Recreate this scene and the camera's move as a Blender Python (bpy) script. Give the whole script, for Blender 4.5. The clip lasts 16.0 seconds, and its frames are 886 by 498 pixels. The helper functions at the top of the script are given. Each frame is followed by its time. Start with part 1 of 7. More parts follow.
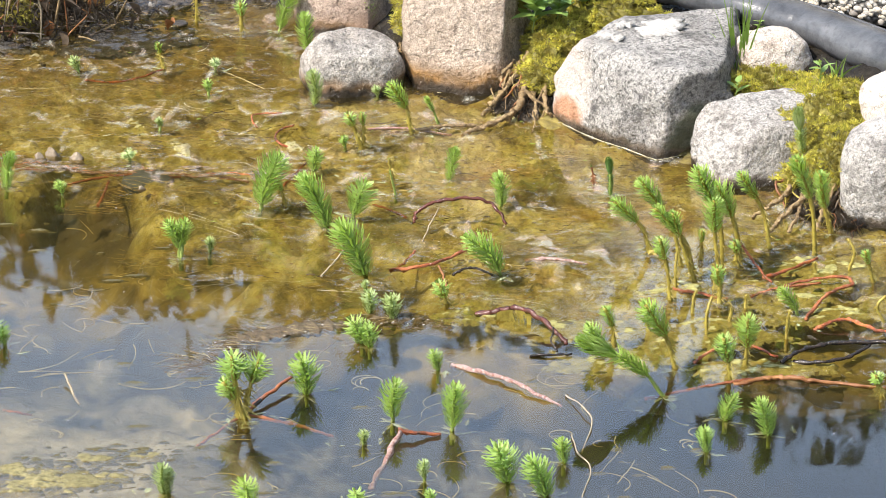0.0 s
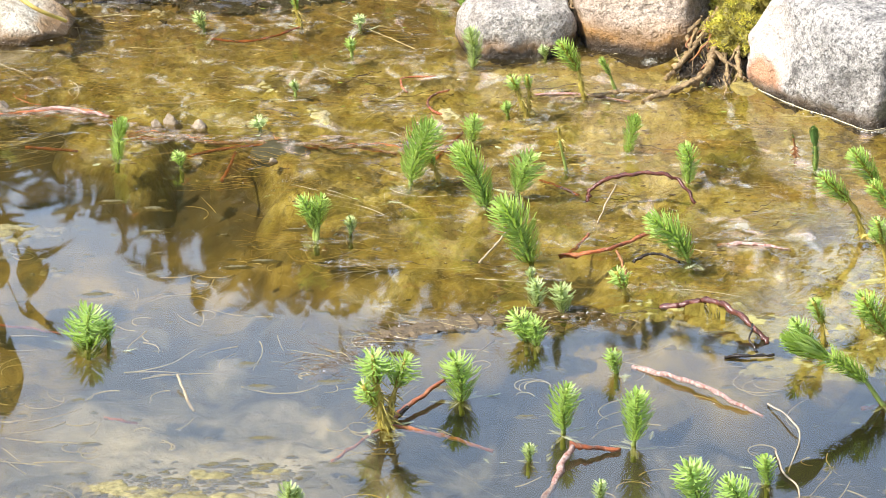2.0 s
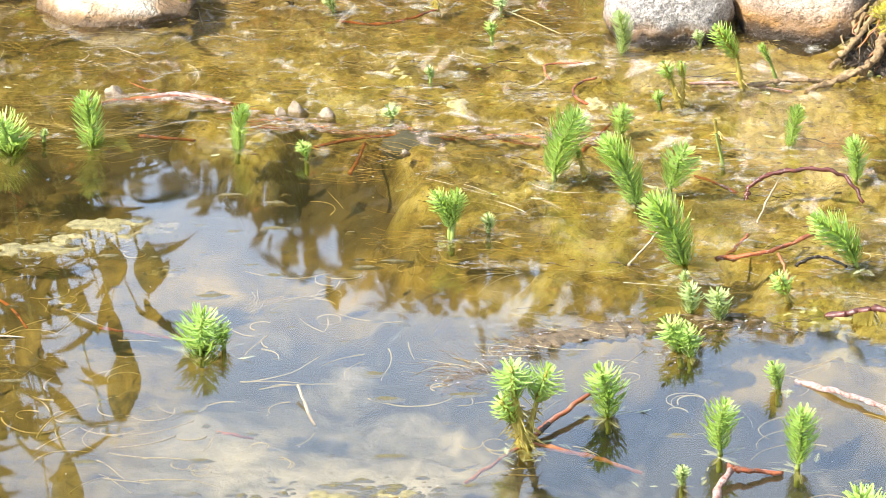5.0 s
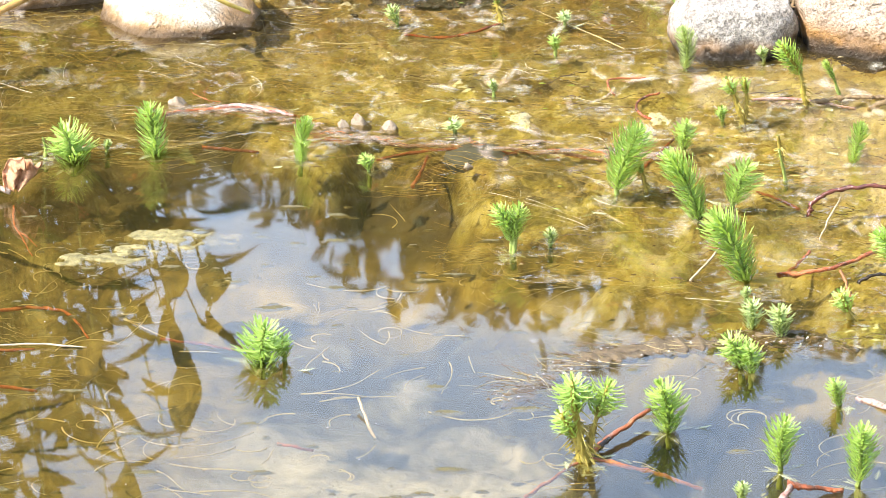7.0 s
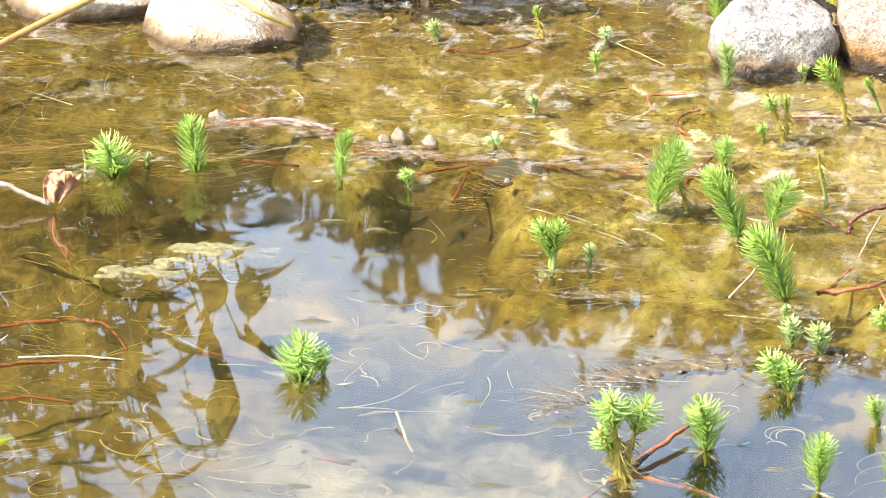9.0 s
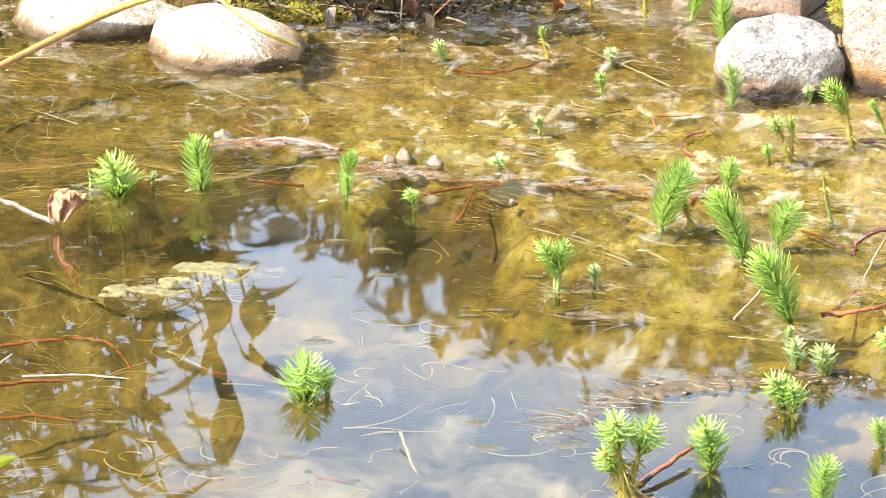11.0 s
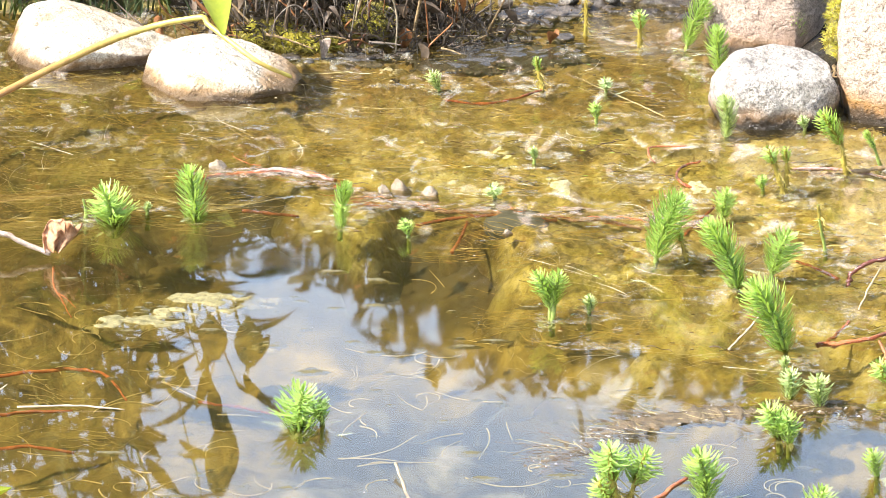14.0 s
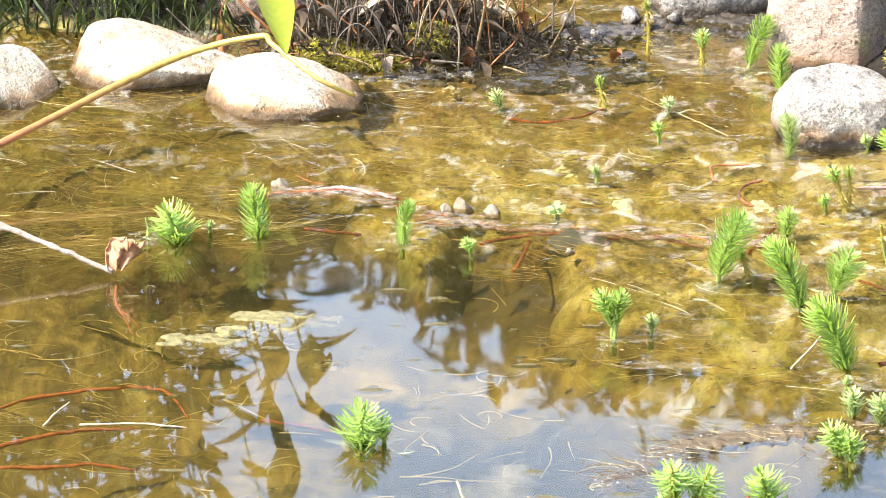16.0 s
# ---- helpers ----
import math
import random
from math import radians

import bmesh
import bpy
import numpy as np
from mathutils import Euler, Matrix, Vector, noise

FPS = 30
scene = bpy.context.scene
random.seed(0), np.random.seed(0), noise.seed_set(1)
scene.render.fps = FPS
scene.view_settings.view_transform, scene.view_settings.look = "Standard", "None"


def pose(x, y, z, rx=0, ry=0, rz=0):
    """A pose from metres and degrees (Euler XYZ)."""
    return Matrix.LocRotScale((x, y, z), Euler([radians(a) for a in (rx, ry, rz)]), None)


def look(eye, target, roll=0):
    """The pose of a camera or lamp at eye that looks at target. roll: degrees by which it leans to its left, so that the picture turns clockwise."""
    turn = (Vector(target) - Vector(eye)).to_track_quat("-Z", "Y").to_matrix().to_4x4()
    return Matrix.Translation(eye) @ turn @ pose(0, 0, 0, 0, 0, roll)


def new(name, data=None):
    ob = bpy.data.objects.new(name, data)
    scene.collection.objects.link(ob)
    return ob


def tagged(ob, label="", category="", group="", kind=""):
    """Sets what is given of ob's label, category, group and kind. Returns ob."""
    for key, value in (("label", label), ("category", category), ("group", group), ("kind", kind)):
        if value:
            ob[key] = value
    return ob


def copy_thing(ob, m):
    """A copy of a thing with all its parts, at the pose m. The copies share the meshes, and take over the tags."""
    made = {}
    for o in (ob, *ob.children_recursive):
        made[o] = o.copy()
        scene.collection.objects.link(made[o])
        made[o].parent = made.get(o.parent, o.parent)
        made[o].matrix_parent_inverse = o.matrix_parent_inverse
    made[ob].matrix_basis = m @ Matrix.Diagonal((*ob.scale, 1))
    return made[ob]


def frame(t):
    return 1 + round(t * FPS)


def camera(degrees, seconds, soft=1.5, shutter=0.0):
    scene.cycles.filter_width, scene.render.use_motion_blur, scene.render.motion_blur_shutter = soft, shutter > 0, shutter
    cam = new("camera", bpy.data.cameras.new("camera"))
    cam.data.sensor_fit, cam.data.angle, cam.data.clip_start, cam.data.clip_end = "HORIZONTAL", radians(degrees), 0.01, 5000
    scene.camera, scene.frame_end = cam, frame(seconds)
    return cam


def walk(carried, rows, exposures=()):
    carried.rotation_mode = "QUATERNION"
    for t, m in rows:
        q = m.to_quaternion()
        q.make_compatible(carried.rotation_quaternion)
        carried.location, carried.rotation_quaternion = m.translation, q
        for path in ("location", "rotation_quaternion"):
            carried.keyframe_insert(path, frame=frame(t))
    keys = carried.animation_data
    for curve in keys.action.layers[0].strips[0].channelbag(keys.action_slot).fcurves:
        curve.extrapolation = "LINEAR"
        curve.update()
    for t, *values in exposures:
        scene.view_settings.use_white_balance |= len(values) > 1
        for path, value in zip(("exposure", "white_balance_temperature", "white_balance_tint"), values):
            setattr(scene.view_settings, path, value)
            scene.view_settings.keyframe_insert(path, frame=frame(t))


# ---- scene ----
cam = camera(12.0, 16.0, soft=0.8)
# seconds, x, y, z, tilt, lean, turn of the eye
ROWS = [
    (0.0, -0.0728, -1.1418, 2.1608, 68.599, -0.403, -5.642),
    (0.5, -0.0728, -0.9130, 2.0660, 68.701, -0.450, -5.561),
    (1.0, -0.0740, -0.7035, 1.9738, 68.790, -0.251, -5.049),
    (1.5, -0.0611, -0.5562, 1.9142, 68.712, -0.100, -4.293),
    (2.0, -0.0172, -0.3755, 1.8395, 68.565, 0.152, -3.527),
    (2.5, -0.0023, -0.1949, 1.7767, 68.426, 0.222, -3.295),
    (3.0, -0.0003, -0.0188, 1.7091, 68.388, 0.154, -3.067),
    (3.5, 0.0000, 0.0000, 1.7000, 68.404, 0.195, -2.724),
    (4.0, 0.0000, 0.0000, 1.7000, 68.425, 0.292, -2.227),
    (4.5, 0.0000, 0.0000, 1.7000, 68.448, 0.381, -1.849),
    (7.0, 0.0000, 0.0000, 1.7000, 68.675, 0.228, -0.599),
    (7.5, 0.0000, 0.0000, 1.7000, 68.712, 0.207, -0.294),
    (8.0, 0.0000, 0.0000, 1.7000, 68.753, 0.068, -0.074),
    (8.5, 0.0000, 0.0000, 1.7000, 68.785, 0.001, -0.000),
    (9.0, 0.0000, 0.0000, 1.7000, 68.879, 0.011, 0.059),
    (11.5, 0.0000, 0.0000, 1.7000, 69.249, -0.177, 0.203),
    (12.0, 0.0000, 0.0000, 1.7000, 69.365, -0.117, 0.176),
    (12.5, 0.0000, 0.0000, 1.7000, 69.442, -0.018, 0.122),
    (13.0, 0.0000, 0.0000, 1.7000, 69.483, -0.115, 0.140),
    (13.5, 0.0000, 0.0000, 1.7000, 69.515, -0.171, 0.145),
    (14.0, 0.0000, 0.0000, 1.7000, 69.571, -0.167, 0.121),
    (14.5, 0.0000, 0.0000, 1.7000, 69.651, -0.140, 0.192),
    (15.0, 0.0000, 0.0000, 1.7000, 69.714, -0.066, 0.326),
    (15.5, 0.0000, 0.0000, 1.7000, 69.759, -0.018, 0.537),
    (16.0, 0.0000, 0.0000, 1.7000, 69.822, 0.045, 0.943),
]
walk(cam, [(t, pose(x, y, z, rx, ry, rz)) for t, x, y, z, rx, ry, rz in ROWS],
     exposures=[(0.0, 0.80), (1.5, 1.05), (2.0, 1.03), (2.5, 1.30), (4.0, 1.41), (7.0, 1.47), (16.0, 1.56)])

# ---- sky and sun ----
SUN_DIR = Vector((-0.62, -0.28, 0.84)).normalized()   # towards the sun
world = bpy.data.worlds.new("sky")
scene.world = world
world.use_nodes = True
wt = world.node_tree
sky = wt.nodes.new("ShaderNodeTexSky")
sky.sky_type = "NISHITA"
sky.sun_disc = False
sky.sun_elevation = math.asin(SUN_DIR.z)
sky.sun_rotation = math.atan2(SUN_DIR.x, SUN_DIR.y)
sky.dust_density = 2.0
wt.nodes["Background"].inputs["Strength"].default_value = 0.15
# thin white clouds all over a blue sky
gen = wt.nodes.new("ShaderNodeTexCoord")
cloud = wt.nodes.new("ShaderNodeTexNoise")
cloud.inputs["Scale"].default_value, cloud.inputs["Detail"].default_value, cloud.inputs["Roughness"].default_value = 4.5, 6.0, 0.55
cover = wt.nodes.new("ShaderNodeMapRange")
cover.inputs["From Min"].default_value, cover.inputs["From Max"].default_value = 0.60, 0.88
blend = wt.nodes.new("ShaderNodeMixRGB")
blend.inputs["Color2"].default_value = (12.0, 12.4, 13.2, 1)
wt.links.new(gen.outputs["Generated"], cloud.inputs["Vector"])
wt.links.new(cloud.outputs["Fac"], cover.inputs["Value"])
haze = wt.nodes.new("ShaderNodeMixRGB")
haze.blend_type = "ADD"
haze.inputs["Color2"].default_value = (5.3, 6.8, 9.2, 1)
# haze and cloud thin out towards the zenith
up = wt.nodes.new("ShaderNodeSeparateXYZ")
low = wt.nodes.new("ShaderNodeMapRange")
low.inputs["From Min"].default_value, low.inputs["From Max"].default_value = 0.30, 0.60
low.inputs["To Min"].default_value, low.inputs["To Max"].default_value = 1.0, 0.12
wt.links.new(gen.outputs["Generated"], up.inputs[0])
wt.links.new(up.outputs[2], low.inputs["Value"])
wt.links.new(low.outputs["Result"], haze.inputs["Fac"])
thin = wt.nodes.new("ShaderNodeMath")
thin.operation = "MULTIPLY"
wt.links.new(sky.outputs["Color"], haze.inputs["Color1"])
wt.links.new(haze.outputs["Color"], blend.inputs["Color1"])
wt.links.new(cover.outputs["Result"], thin.inputs[0])
wt.links.new(low.outputs["Result"], thin.inputs[1])
wt.links.new(thin.outputs[0], blend.inputs["Fac"])
wt.links.new(blend.outputs["Color"], wt.nodes["Background"].inputs["Color"])
sun_data = bpy.data.lights.new("sun", "SUN")
sun_data.energy, sun_data.angle, sun_data.color = 4.8, radians(0.55), (1.0, 0.95, 0.87)
sun = new("sun", sun_data)
sun.matrix_world = look(SUN_DIR * 30, (0, 0, 0))

# ---- materials ----
class Nodes:
    """Short hand for a node material."""

    def __init__(self, name):
        self.m = bpy.data.materials.new(name)
        self.m.use_nodes = True
        self.t = self.m.node_tree
        self.t.nodes.clear()
        self.out = self.t.nodes.new("ShaderNodeOutputMaterial")
        self.geo = self.t.nodes.new("ShaderNodeNewGeometry")
        self.tex = self.t.nodes.new("ShaderNodeTexCoord")

    def n(self, kind, ins=(), **props):
        node = self.t.nodes.new("ShaderNode" + kind)
        if "operation" in props:
            node.operation = props["operation"]
        if "use_clamp" in props:
            node.use_clamp = props["use_clamp"]
        if "blend_type" in props:
            node.blend_type = props["blend_type"]
        for k, v in dict(ins).items():
            self.put(node.inputs[k], v)
        return node

    def put(self, socket, v):
        if isinstance(v, bpy.types.NodeSocket):
            self.t.links.new(v, socket)
        else:
            if isinstance(v, tuple) and len(v) == 3 and socket.type == "RGBA":
                v = (*v, 1)
            socket.default_value = v

    def noise(self, scale, detail=4, rough=0.55, vec=None, dist=0.0):
        return self.n("TexNoise", {"Scale": scale, "Detail": detail, "Roughness": rough, "Distortion": dist,
                                   "Vector": vec or self.geo.outputs["Position"]}).outputs["Fac"]

    def stretch(self, sx, sy, sz, rz=0.0, vec=None):
        return self.n("Mapping", {"Vector": vec or self.geo.outputs["Position"], "Scale": (sx, sy, sz), "Rotation": (0, 0, radians(rz))}).outputs[0]

    def ramp(self, fac, *stops):
        r = self.n("ValToRGB", {"Fac": fac})
        e = r.color_ramp.elements
        while len(e) < len(stops):
            e.new(0.5)
        for el, (p, c) in zip(e, stops):
            el.position, el.color = p, ((c, c, c, 1) if isinstance(c, (int, float)) else (*c, 1))
        return r.outputs["Color"]

    def mix(self, fac, a, b, blend="MIX"):
        m = self.n("MixRGB", {"Fac": fac, "Color1": a, "Color2": b}, blend_type=blend)
        return m.outputs[0]

    def math(self, op, a, b=0.0, clamp=False):
        return self.n("Math", {0: a, 1: b}, operation=op, use_clamp=clamp).outputs[0]

    def bump(self, height, strength, distance=0.002, normal=None):
        ins = {"Height": height, "Strength": strength, "Distance": distance}
        if normal:
            ins["Normal"] = normal
        return self.n("Bump", ins).outputs[0]

    def surface(self, color, rough, bump=None, **more):
        ins = {"Base Color": color, "Roughness": rough}
        if bump:
            ins["Normal"] = bump
        ins.update({k.replace("_", " "): v for k, v in more.items()})
        b = self.n("BsdfPrincipled", ins)
        self.t.links.new(b.outputs[0], self.out.inputs[0])
        return self.m


def rock_material(name, light, mid, dark, stain, wet_top=0.03, seed=0.0, speckle=0.75, rust=0.6, patches=(), foot=1.0):
    k = Nodes(name)
    pos = k.n("VectorMath", {0: k.geo.outputs["Position"], 1: (seed, seed * 0.7, seed * 1.3)}, operation="ADD").outputs[0]
    big = k.noise(9, 5, 0.6, pos)
    fine = k.noise(160, 3, 0.7, pos)
    grain = k.ramp(k.n("TexVoronoi", {"Vector": pos, "Scale": 420.0}).outputs["Distance"], (0.1, 0.25), (0.7, 0.75))
    crack = k.ramp(k.n("TexVoronoi", {"Vector": k.n("VectorMath", {0: pos, 1: k.n("VectorMath", {0: k.n("TexNoise", {"Vector": pos, "Scale": 14.0, "Detail": 5.0}).outputs["Color"], 1: (0.10, 0.10, 0.10)}, operation="MULTIPLY").outputs[0]}, operation="ADD").outputs[0], "Scale": 9.0}).outputs["Distance"], (0.55, 0.0), (0.95, 1.0))
    pits = k.ramp(k.noise(75, 4, 0.6, pos), (0.28, 0.0), (0.42, 1.0))
    col = k.ramp(big, (0.3, mid), (0.62, light))
    col = k.mix(k.ramp(k.noise(28, 6, 0.65, pos), (0.52, 0.0), (0.66, 0.75)), col, dark)
    col = k.mix(k.ramp(fine, (0.35, speckle), (0.52, 0.0)), col, dark)
    col = k.mix(0.7, col, grain, "OVERLAY")
    col = k.mix(k.math("MULTIPLY", k.math("SUBTRACT", 1.0, pits), 0.45), col, dark)
    col = k.mix(k.ramp(k.noise(5, 3, 0.5, pos), (0.5, 0.0), (0.7, rust)), col, stain)
    for spot, size, paint in patches:   # weathered faces of another colour, and a sunlit face painted paler
        off = k.n("VectorMath", {0: k.geo.outputs["Position"], 1: spot}, operation="DISTANCE").outputs["Value"]
        off = k.math("ADD", off, k.math("MULTIPLY", k.math("SUBTRACT", k.noise(22, 6, 0.65), 0.5), size * 0.9))
        col = k.mix(k.n("MapRange", {"Value": off, "From Min": size * 0.8, "From Max": size * 1.15, "To Min": 0.8, "To Max": 0.0}).outputs[0], col, k.mix(0.4, paint, grain, "OVERLAY"))
    # algae stain and wet belt along the water
    z = k.n("SeparateXYZ", {0: k.geo.outputs["Position"]}).outputs[2]
    edge = k.math("ADD", z, k.math("MULTIPLY", k.math("SUBTRACT", k.noise(30, 5), 0.5), 0.035))
    wet = k.n("MapRange", {"Value": edge, "From Min": wet_top * 0.45, "From Max": wet_top, "To Min": 1.0, "To Max": 0.0}).outputs[0]
    tint = k.ramp(k.noise(14, 4, 0.6, pos), (0.4, (0.20, 0.10, 0.025)), (0.6, stain))
    col = k.mix(k.math("MULTIPLY", wet, 0.85), col, tint)
    drip = k.math("ADD", edge, k.math("MULTIPLY", k.math("SUBTRACT", k.noise(24, 4, 0.6, k.stretch(1, 1, 0.25)), 0.5), 0.06))
    col = k.mix(k.n("MapRange", {"Value": drip, "From Min": wet_top * 0.15, "From Max": wet_top * 0.36, "To Min": 0.8 * foot, "To Max": 0.0}).outputs[0], col, (0.035, 0.022, 0.010))
    soaked = k.n("MapRange", {"Value": edge, "From Min": 0.004, "From Max": 0.010 + 0.008 * foot, "To Min": 0.5 + 0.4 * foot, "To Max": 0.0}).outputs[0]
    col = k.mix(soaked, col, (0.030, 0.020, 0.010))
    col = k.mix(1.0, col, (0.86, 0.86, 0.86), "MULTIPLY")
    h = k.math("ADD", k.math("MULTIPLY", k.noise(38, 7, 0.68, pos), 1.3), k.math("MULTIPLY", fine, 0.25))
    h = k.math("ADD", h, k.math("ADD", k.math("MULTIPLY", pits, 0.35), k.math("MULTIPLY", crack, -0.5)))
    return k.surface(col, k.n("MapRange", {"Value": wet, "To Min": 0.85, "To Max": 0.3}).outputs[0], k.bump(h, 1.0, 0.012))


M_GRANITE = rock_material("granite_grey", (0.50, 0.465, 0.42), (0.36, 0.33, 0.295), (0.12, 0.108, 0.095), (0.14, 0.10, 0.06), wet_top=0.018, seed=1.0, speckle=0.75, rust=0.2)
M_GRANITE_WET = rock_material("granite_stained_foot", (0.46, 0.42, 0.365), (0.34, 0.31, 0.275), (0.12, 0.105, 0.09), (0.26, 0.13, 0.035), wet_top=0.030, seed=2.0, speckle=0.75, rust=0.15)
# first patch: pinkish left face, its colour lightened for the sun on it
M_GRANITE_DARK = rock_material("granite_dark", (0.42, 0.39, 0.35), (0.25, 0.235, 0.215), (0.060, 0.055, 0.05), (0.36, 0.27, 0.18), seed=4.0, rust=0.2, speckle=0.85, wet_top=0.014,
                               patches=[((0.705, 4.870, 0.065), 0.078, (0.62, 0.52, 0.44)), ((0.712, 4.845, 0.008), 0.042, (0.42, 0.17, 0.06)), ((0.79, 4.84, 0.112), 0.022, (0.36, 0.25, 0.15)), ((0.90, 4.70, 0.03), 0.05, (0.10, 0.105, 0.05))])
M_TAN = rock_material("tan_stone", (0.53, 0.43, 0.34), (0.39, 0.30, 0.225), (0.20, 0.15, 0.11), (0.40, 0.19, 0.03), wet_top=0.055, seed=7.0, rust=0.12)
M_PINK = rock_material("pink_stone", (0.50, 0.40, 0.32), (0.36, 0.27, 0.215), (0.20, 0.15, 0.12), (0.30, 0.18, 0.11), seed=11.0)
M_CREAM = rock_material("cream_stone", (0.72, 0.62, 0.52), (0.58, 0.47, 0.38), (0.30, 0.23, 0.18), (0.42, 0.28, 0.18), seed=12.0, speckle=0.5, rust=0.3)
M_PALE = rock_material("pale_limestone", (0.61, 0.555, 0.46), (0.46, 0.385, 0.285), (0.22, 0.165, 0.10), (0.40, 0.23, 0.09), wet_top=0.022, seed=15.0, speckle=0.45, rust=0.45, foot=0.2)

def bed_colour(k):
    """Algae, silt and mud on the bottom, with depth's darkness in the colour."""
    posn = k.geo.outputs["Position"]
    streak = k.noise(18, 7, 0.68, k.stretch(1.0, 0.9, 1.0, 12), 0.8)
    blot = k.noise(5.5, 5, 0.6, None, 0.6)
    fine = k.noise(120, 4, 0.7)
    algae = k.ramp(streak, (0.30, (0.05, 0.032, 0.010)), (0.42, (0.17, 0.125, 0.026)), (0.54, (0.31, 0.24, 0.05)), (0.68, (0.48, 0.40, 0.13)))
    algae = k.mix(k.ramp(blot, (0.36, 0.6), (0.52, 0.0)), algae, (0.10, 0.072, 0.018))
    algae = k.mix(k.ramp(k.noise(7, 4, 0.6, k.stretch(1, 1.8, 1, -20)), (0.55, 0.0), (0.72, 0.55)), algae, (0.20, 0.20, 0.035))
    algae = k.mix(k.ramp(fine, (0.62, 0.0), (0.75, 0.2)), algae, (0.55, 0.48, 0.25))
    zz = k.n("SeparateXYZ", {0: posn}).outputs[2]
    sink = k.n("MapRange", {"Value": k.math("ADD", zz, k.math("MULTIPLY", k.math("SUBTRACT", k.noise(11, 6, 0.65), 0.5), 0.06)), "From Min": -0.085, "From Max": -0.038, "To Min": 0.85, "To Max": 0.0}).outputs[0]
    algae = k.mix(sink, algae, k.ramp(streak, (0.35, (0.065, 0.046, 0.009)), (0.62, (0.17, 0.125, 0.024))))   # the water's darkening with depth, put into the algae colour
    near = k.math("SUBTRACT", k.n("MapRange", {"Value": k.n("SeparateXYZ", {0: posn}).outputs[1], "From Min": 3.98, "From Max": 4.32, "To Min": 0.20, "To Max": -0.12}).outputs[0], k.n("MapRange", {"Value": k.math("ADD", k.n("SeparateXYZ", {0: posn}).outputs[0], k.math("MULTIPLY", k.math("SUBTRACT", k.noise(2.5, 6, 0.6), 0.5), 1.1)), "From Min": 0.02, "From Max": 0.80, "To Min": 0.05, "To Max": 0.5}).outputs[0])   # pale silt has settled on the near side
    silt = k.ramp(k.math("ADD", near, k.noise(8.5, 8, 0.66, k.stretch(1, 0.8, 1, 15), 0.8)), (0.40, (0.030, 0.028, 0.024)), (0.52, (0.165, 0.155, 0.132)), (0.74, (0.44, 0.42, 0.375)))
    amber = k.ramp(k.noise(14, 7, 0.66, k.stretch(1, 0.8, 1, 15), 0.8), (0.36, (0.070, 0.050, 0.008)), (0.52, (0.215, 0.160, 0.028)), (0.70, (0.38, 0.295, 0.078)))
    jag = k.math("MULTIPLY", k.math("SUBTRACT", k.noise(6, 4), 0.5), 0.3)
    middle = k.n("MapRange", {"Value": k.math("ADD", k.n("SeparateXYZ", {0: posn}).outputs[0], jag), "From Min": 0.24, "From Max": 0.42, "To Min": 0.9, "To Max": 0.0}).outputs[0]
    middle = k.math("MULTIPLY", middle, k.n("MapRange", {"Value": k.math("ADD", k.math("ADD", k.n("SeparateXYZ", {0: posn}).outputs[1], jag), k.n("MapRange", {"Value": k.n("SeparateXYZ", {0: posn}).outputs[0], "From Min": -0.32, "From Max": -0.12, "To Min": 0.6, "To Max": 0.0}).outputs[0]), "From Min": 4.32, "From Max": 4.50}).outputs[0])
    silt = k.mix(middle, silt, amber)   # golden growth on the middle of the bottom
    east = k.n("MapRange", {"Value": k.math("ADD", k.n("SeparateXYZ", {0: posn}).outputs[0], k.math("MULTIPLY", k.math("SUBTRACT", k.noise(4, 6, 0.6), 0.5), 0.7)), "From Min": -0.40, "From Max": -0.20}).outputs[0]
    algae = k.mix(k.math("MULTIPLY", east, k.n("MapRange", {"Value": k.math("ADD", zz, k.math("MULTIPLY", k.math("SUBTRACT", blot, 0.5), 0.06)), "From Min": -0.115, "From Max": -0.075, "To Min": 1.0, "To Max": 0.0}).outputs[0]), algae, silt)
    # darkens the western bed colour with depth, as deeper water would
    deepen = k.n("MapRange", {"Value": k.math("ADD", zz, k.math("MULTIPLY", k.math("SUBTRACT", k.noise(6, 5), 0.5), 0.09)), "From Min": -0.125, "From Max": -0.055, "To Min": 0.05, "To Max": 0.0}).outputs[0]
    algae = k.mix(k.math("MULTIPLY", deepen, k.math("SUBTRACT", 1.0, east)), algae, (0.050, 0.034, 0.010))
    algae = k.mix(k.n("MapRange", {"Value": zz, "From Min": -0.26, "From Max": -0.18, "To Min": 1.0, "To Max": 0.0}).outputs[0], algae, (0.014, 0.012, 0.008))   # black of deep water in the hollow, put into the bed colour
    gold = k.math("MULTIPLY", k.math("SUBTRACT", 1.0, east), k.n("MapRange", {"Value": k.math("ADD", k.n("SeparateXYZ", {0: posn}).outputs[1], k.math("MULTIPLY", k.noise(5, 4), 0.3)), "From Min": 4.80, "From Max": 5.02, "To Min": 0.8, "To Max": 0.0}).outputs[0])
    gold = k.math("MULTIPLY", gold, k.n("MapRange", {"Value": k.n("SeparateXYZ", {0: posn}).outputs[1], "From Min": 4.15, "From Max": 4.50, "To Min": 0.45, "To Max": 1.0}).outputs[0])
    algae = k.mix(gold, algae, k.ramp(k.noise(24, 8, 0.72, k.stretch(1.0, 0.6, 1.0, 12), 0.8), (0.38, (0.042, 0.031, 0.007)), (0.50, (0.135, 0.102, 0.022)), (0.64, (0.31, 0.245, 0.068))))   # golden growth in the west
    # irregular dark patches on the bottom
    xy = k.n("SeparateXYZ", {0: posn})
    wobble = k.math("MULTIPLY", k.math("SUBTRACT", k.noise(9, 5, 0.6), 0.5), 2.2)
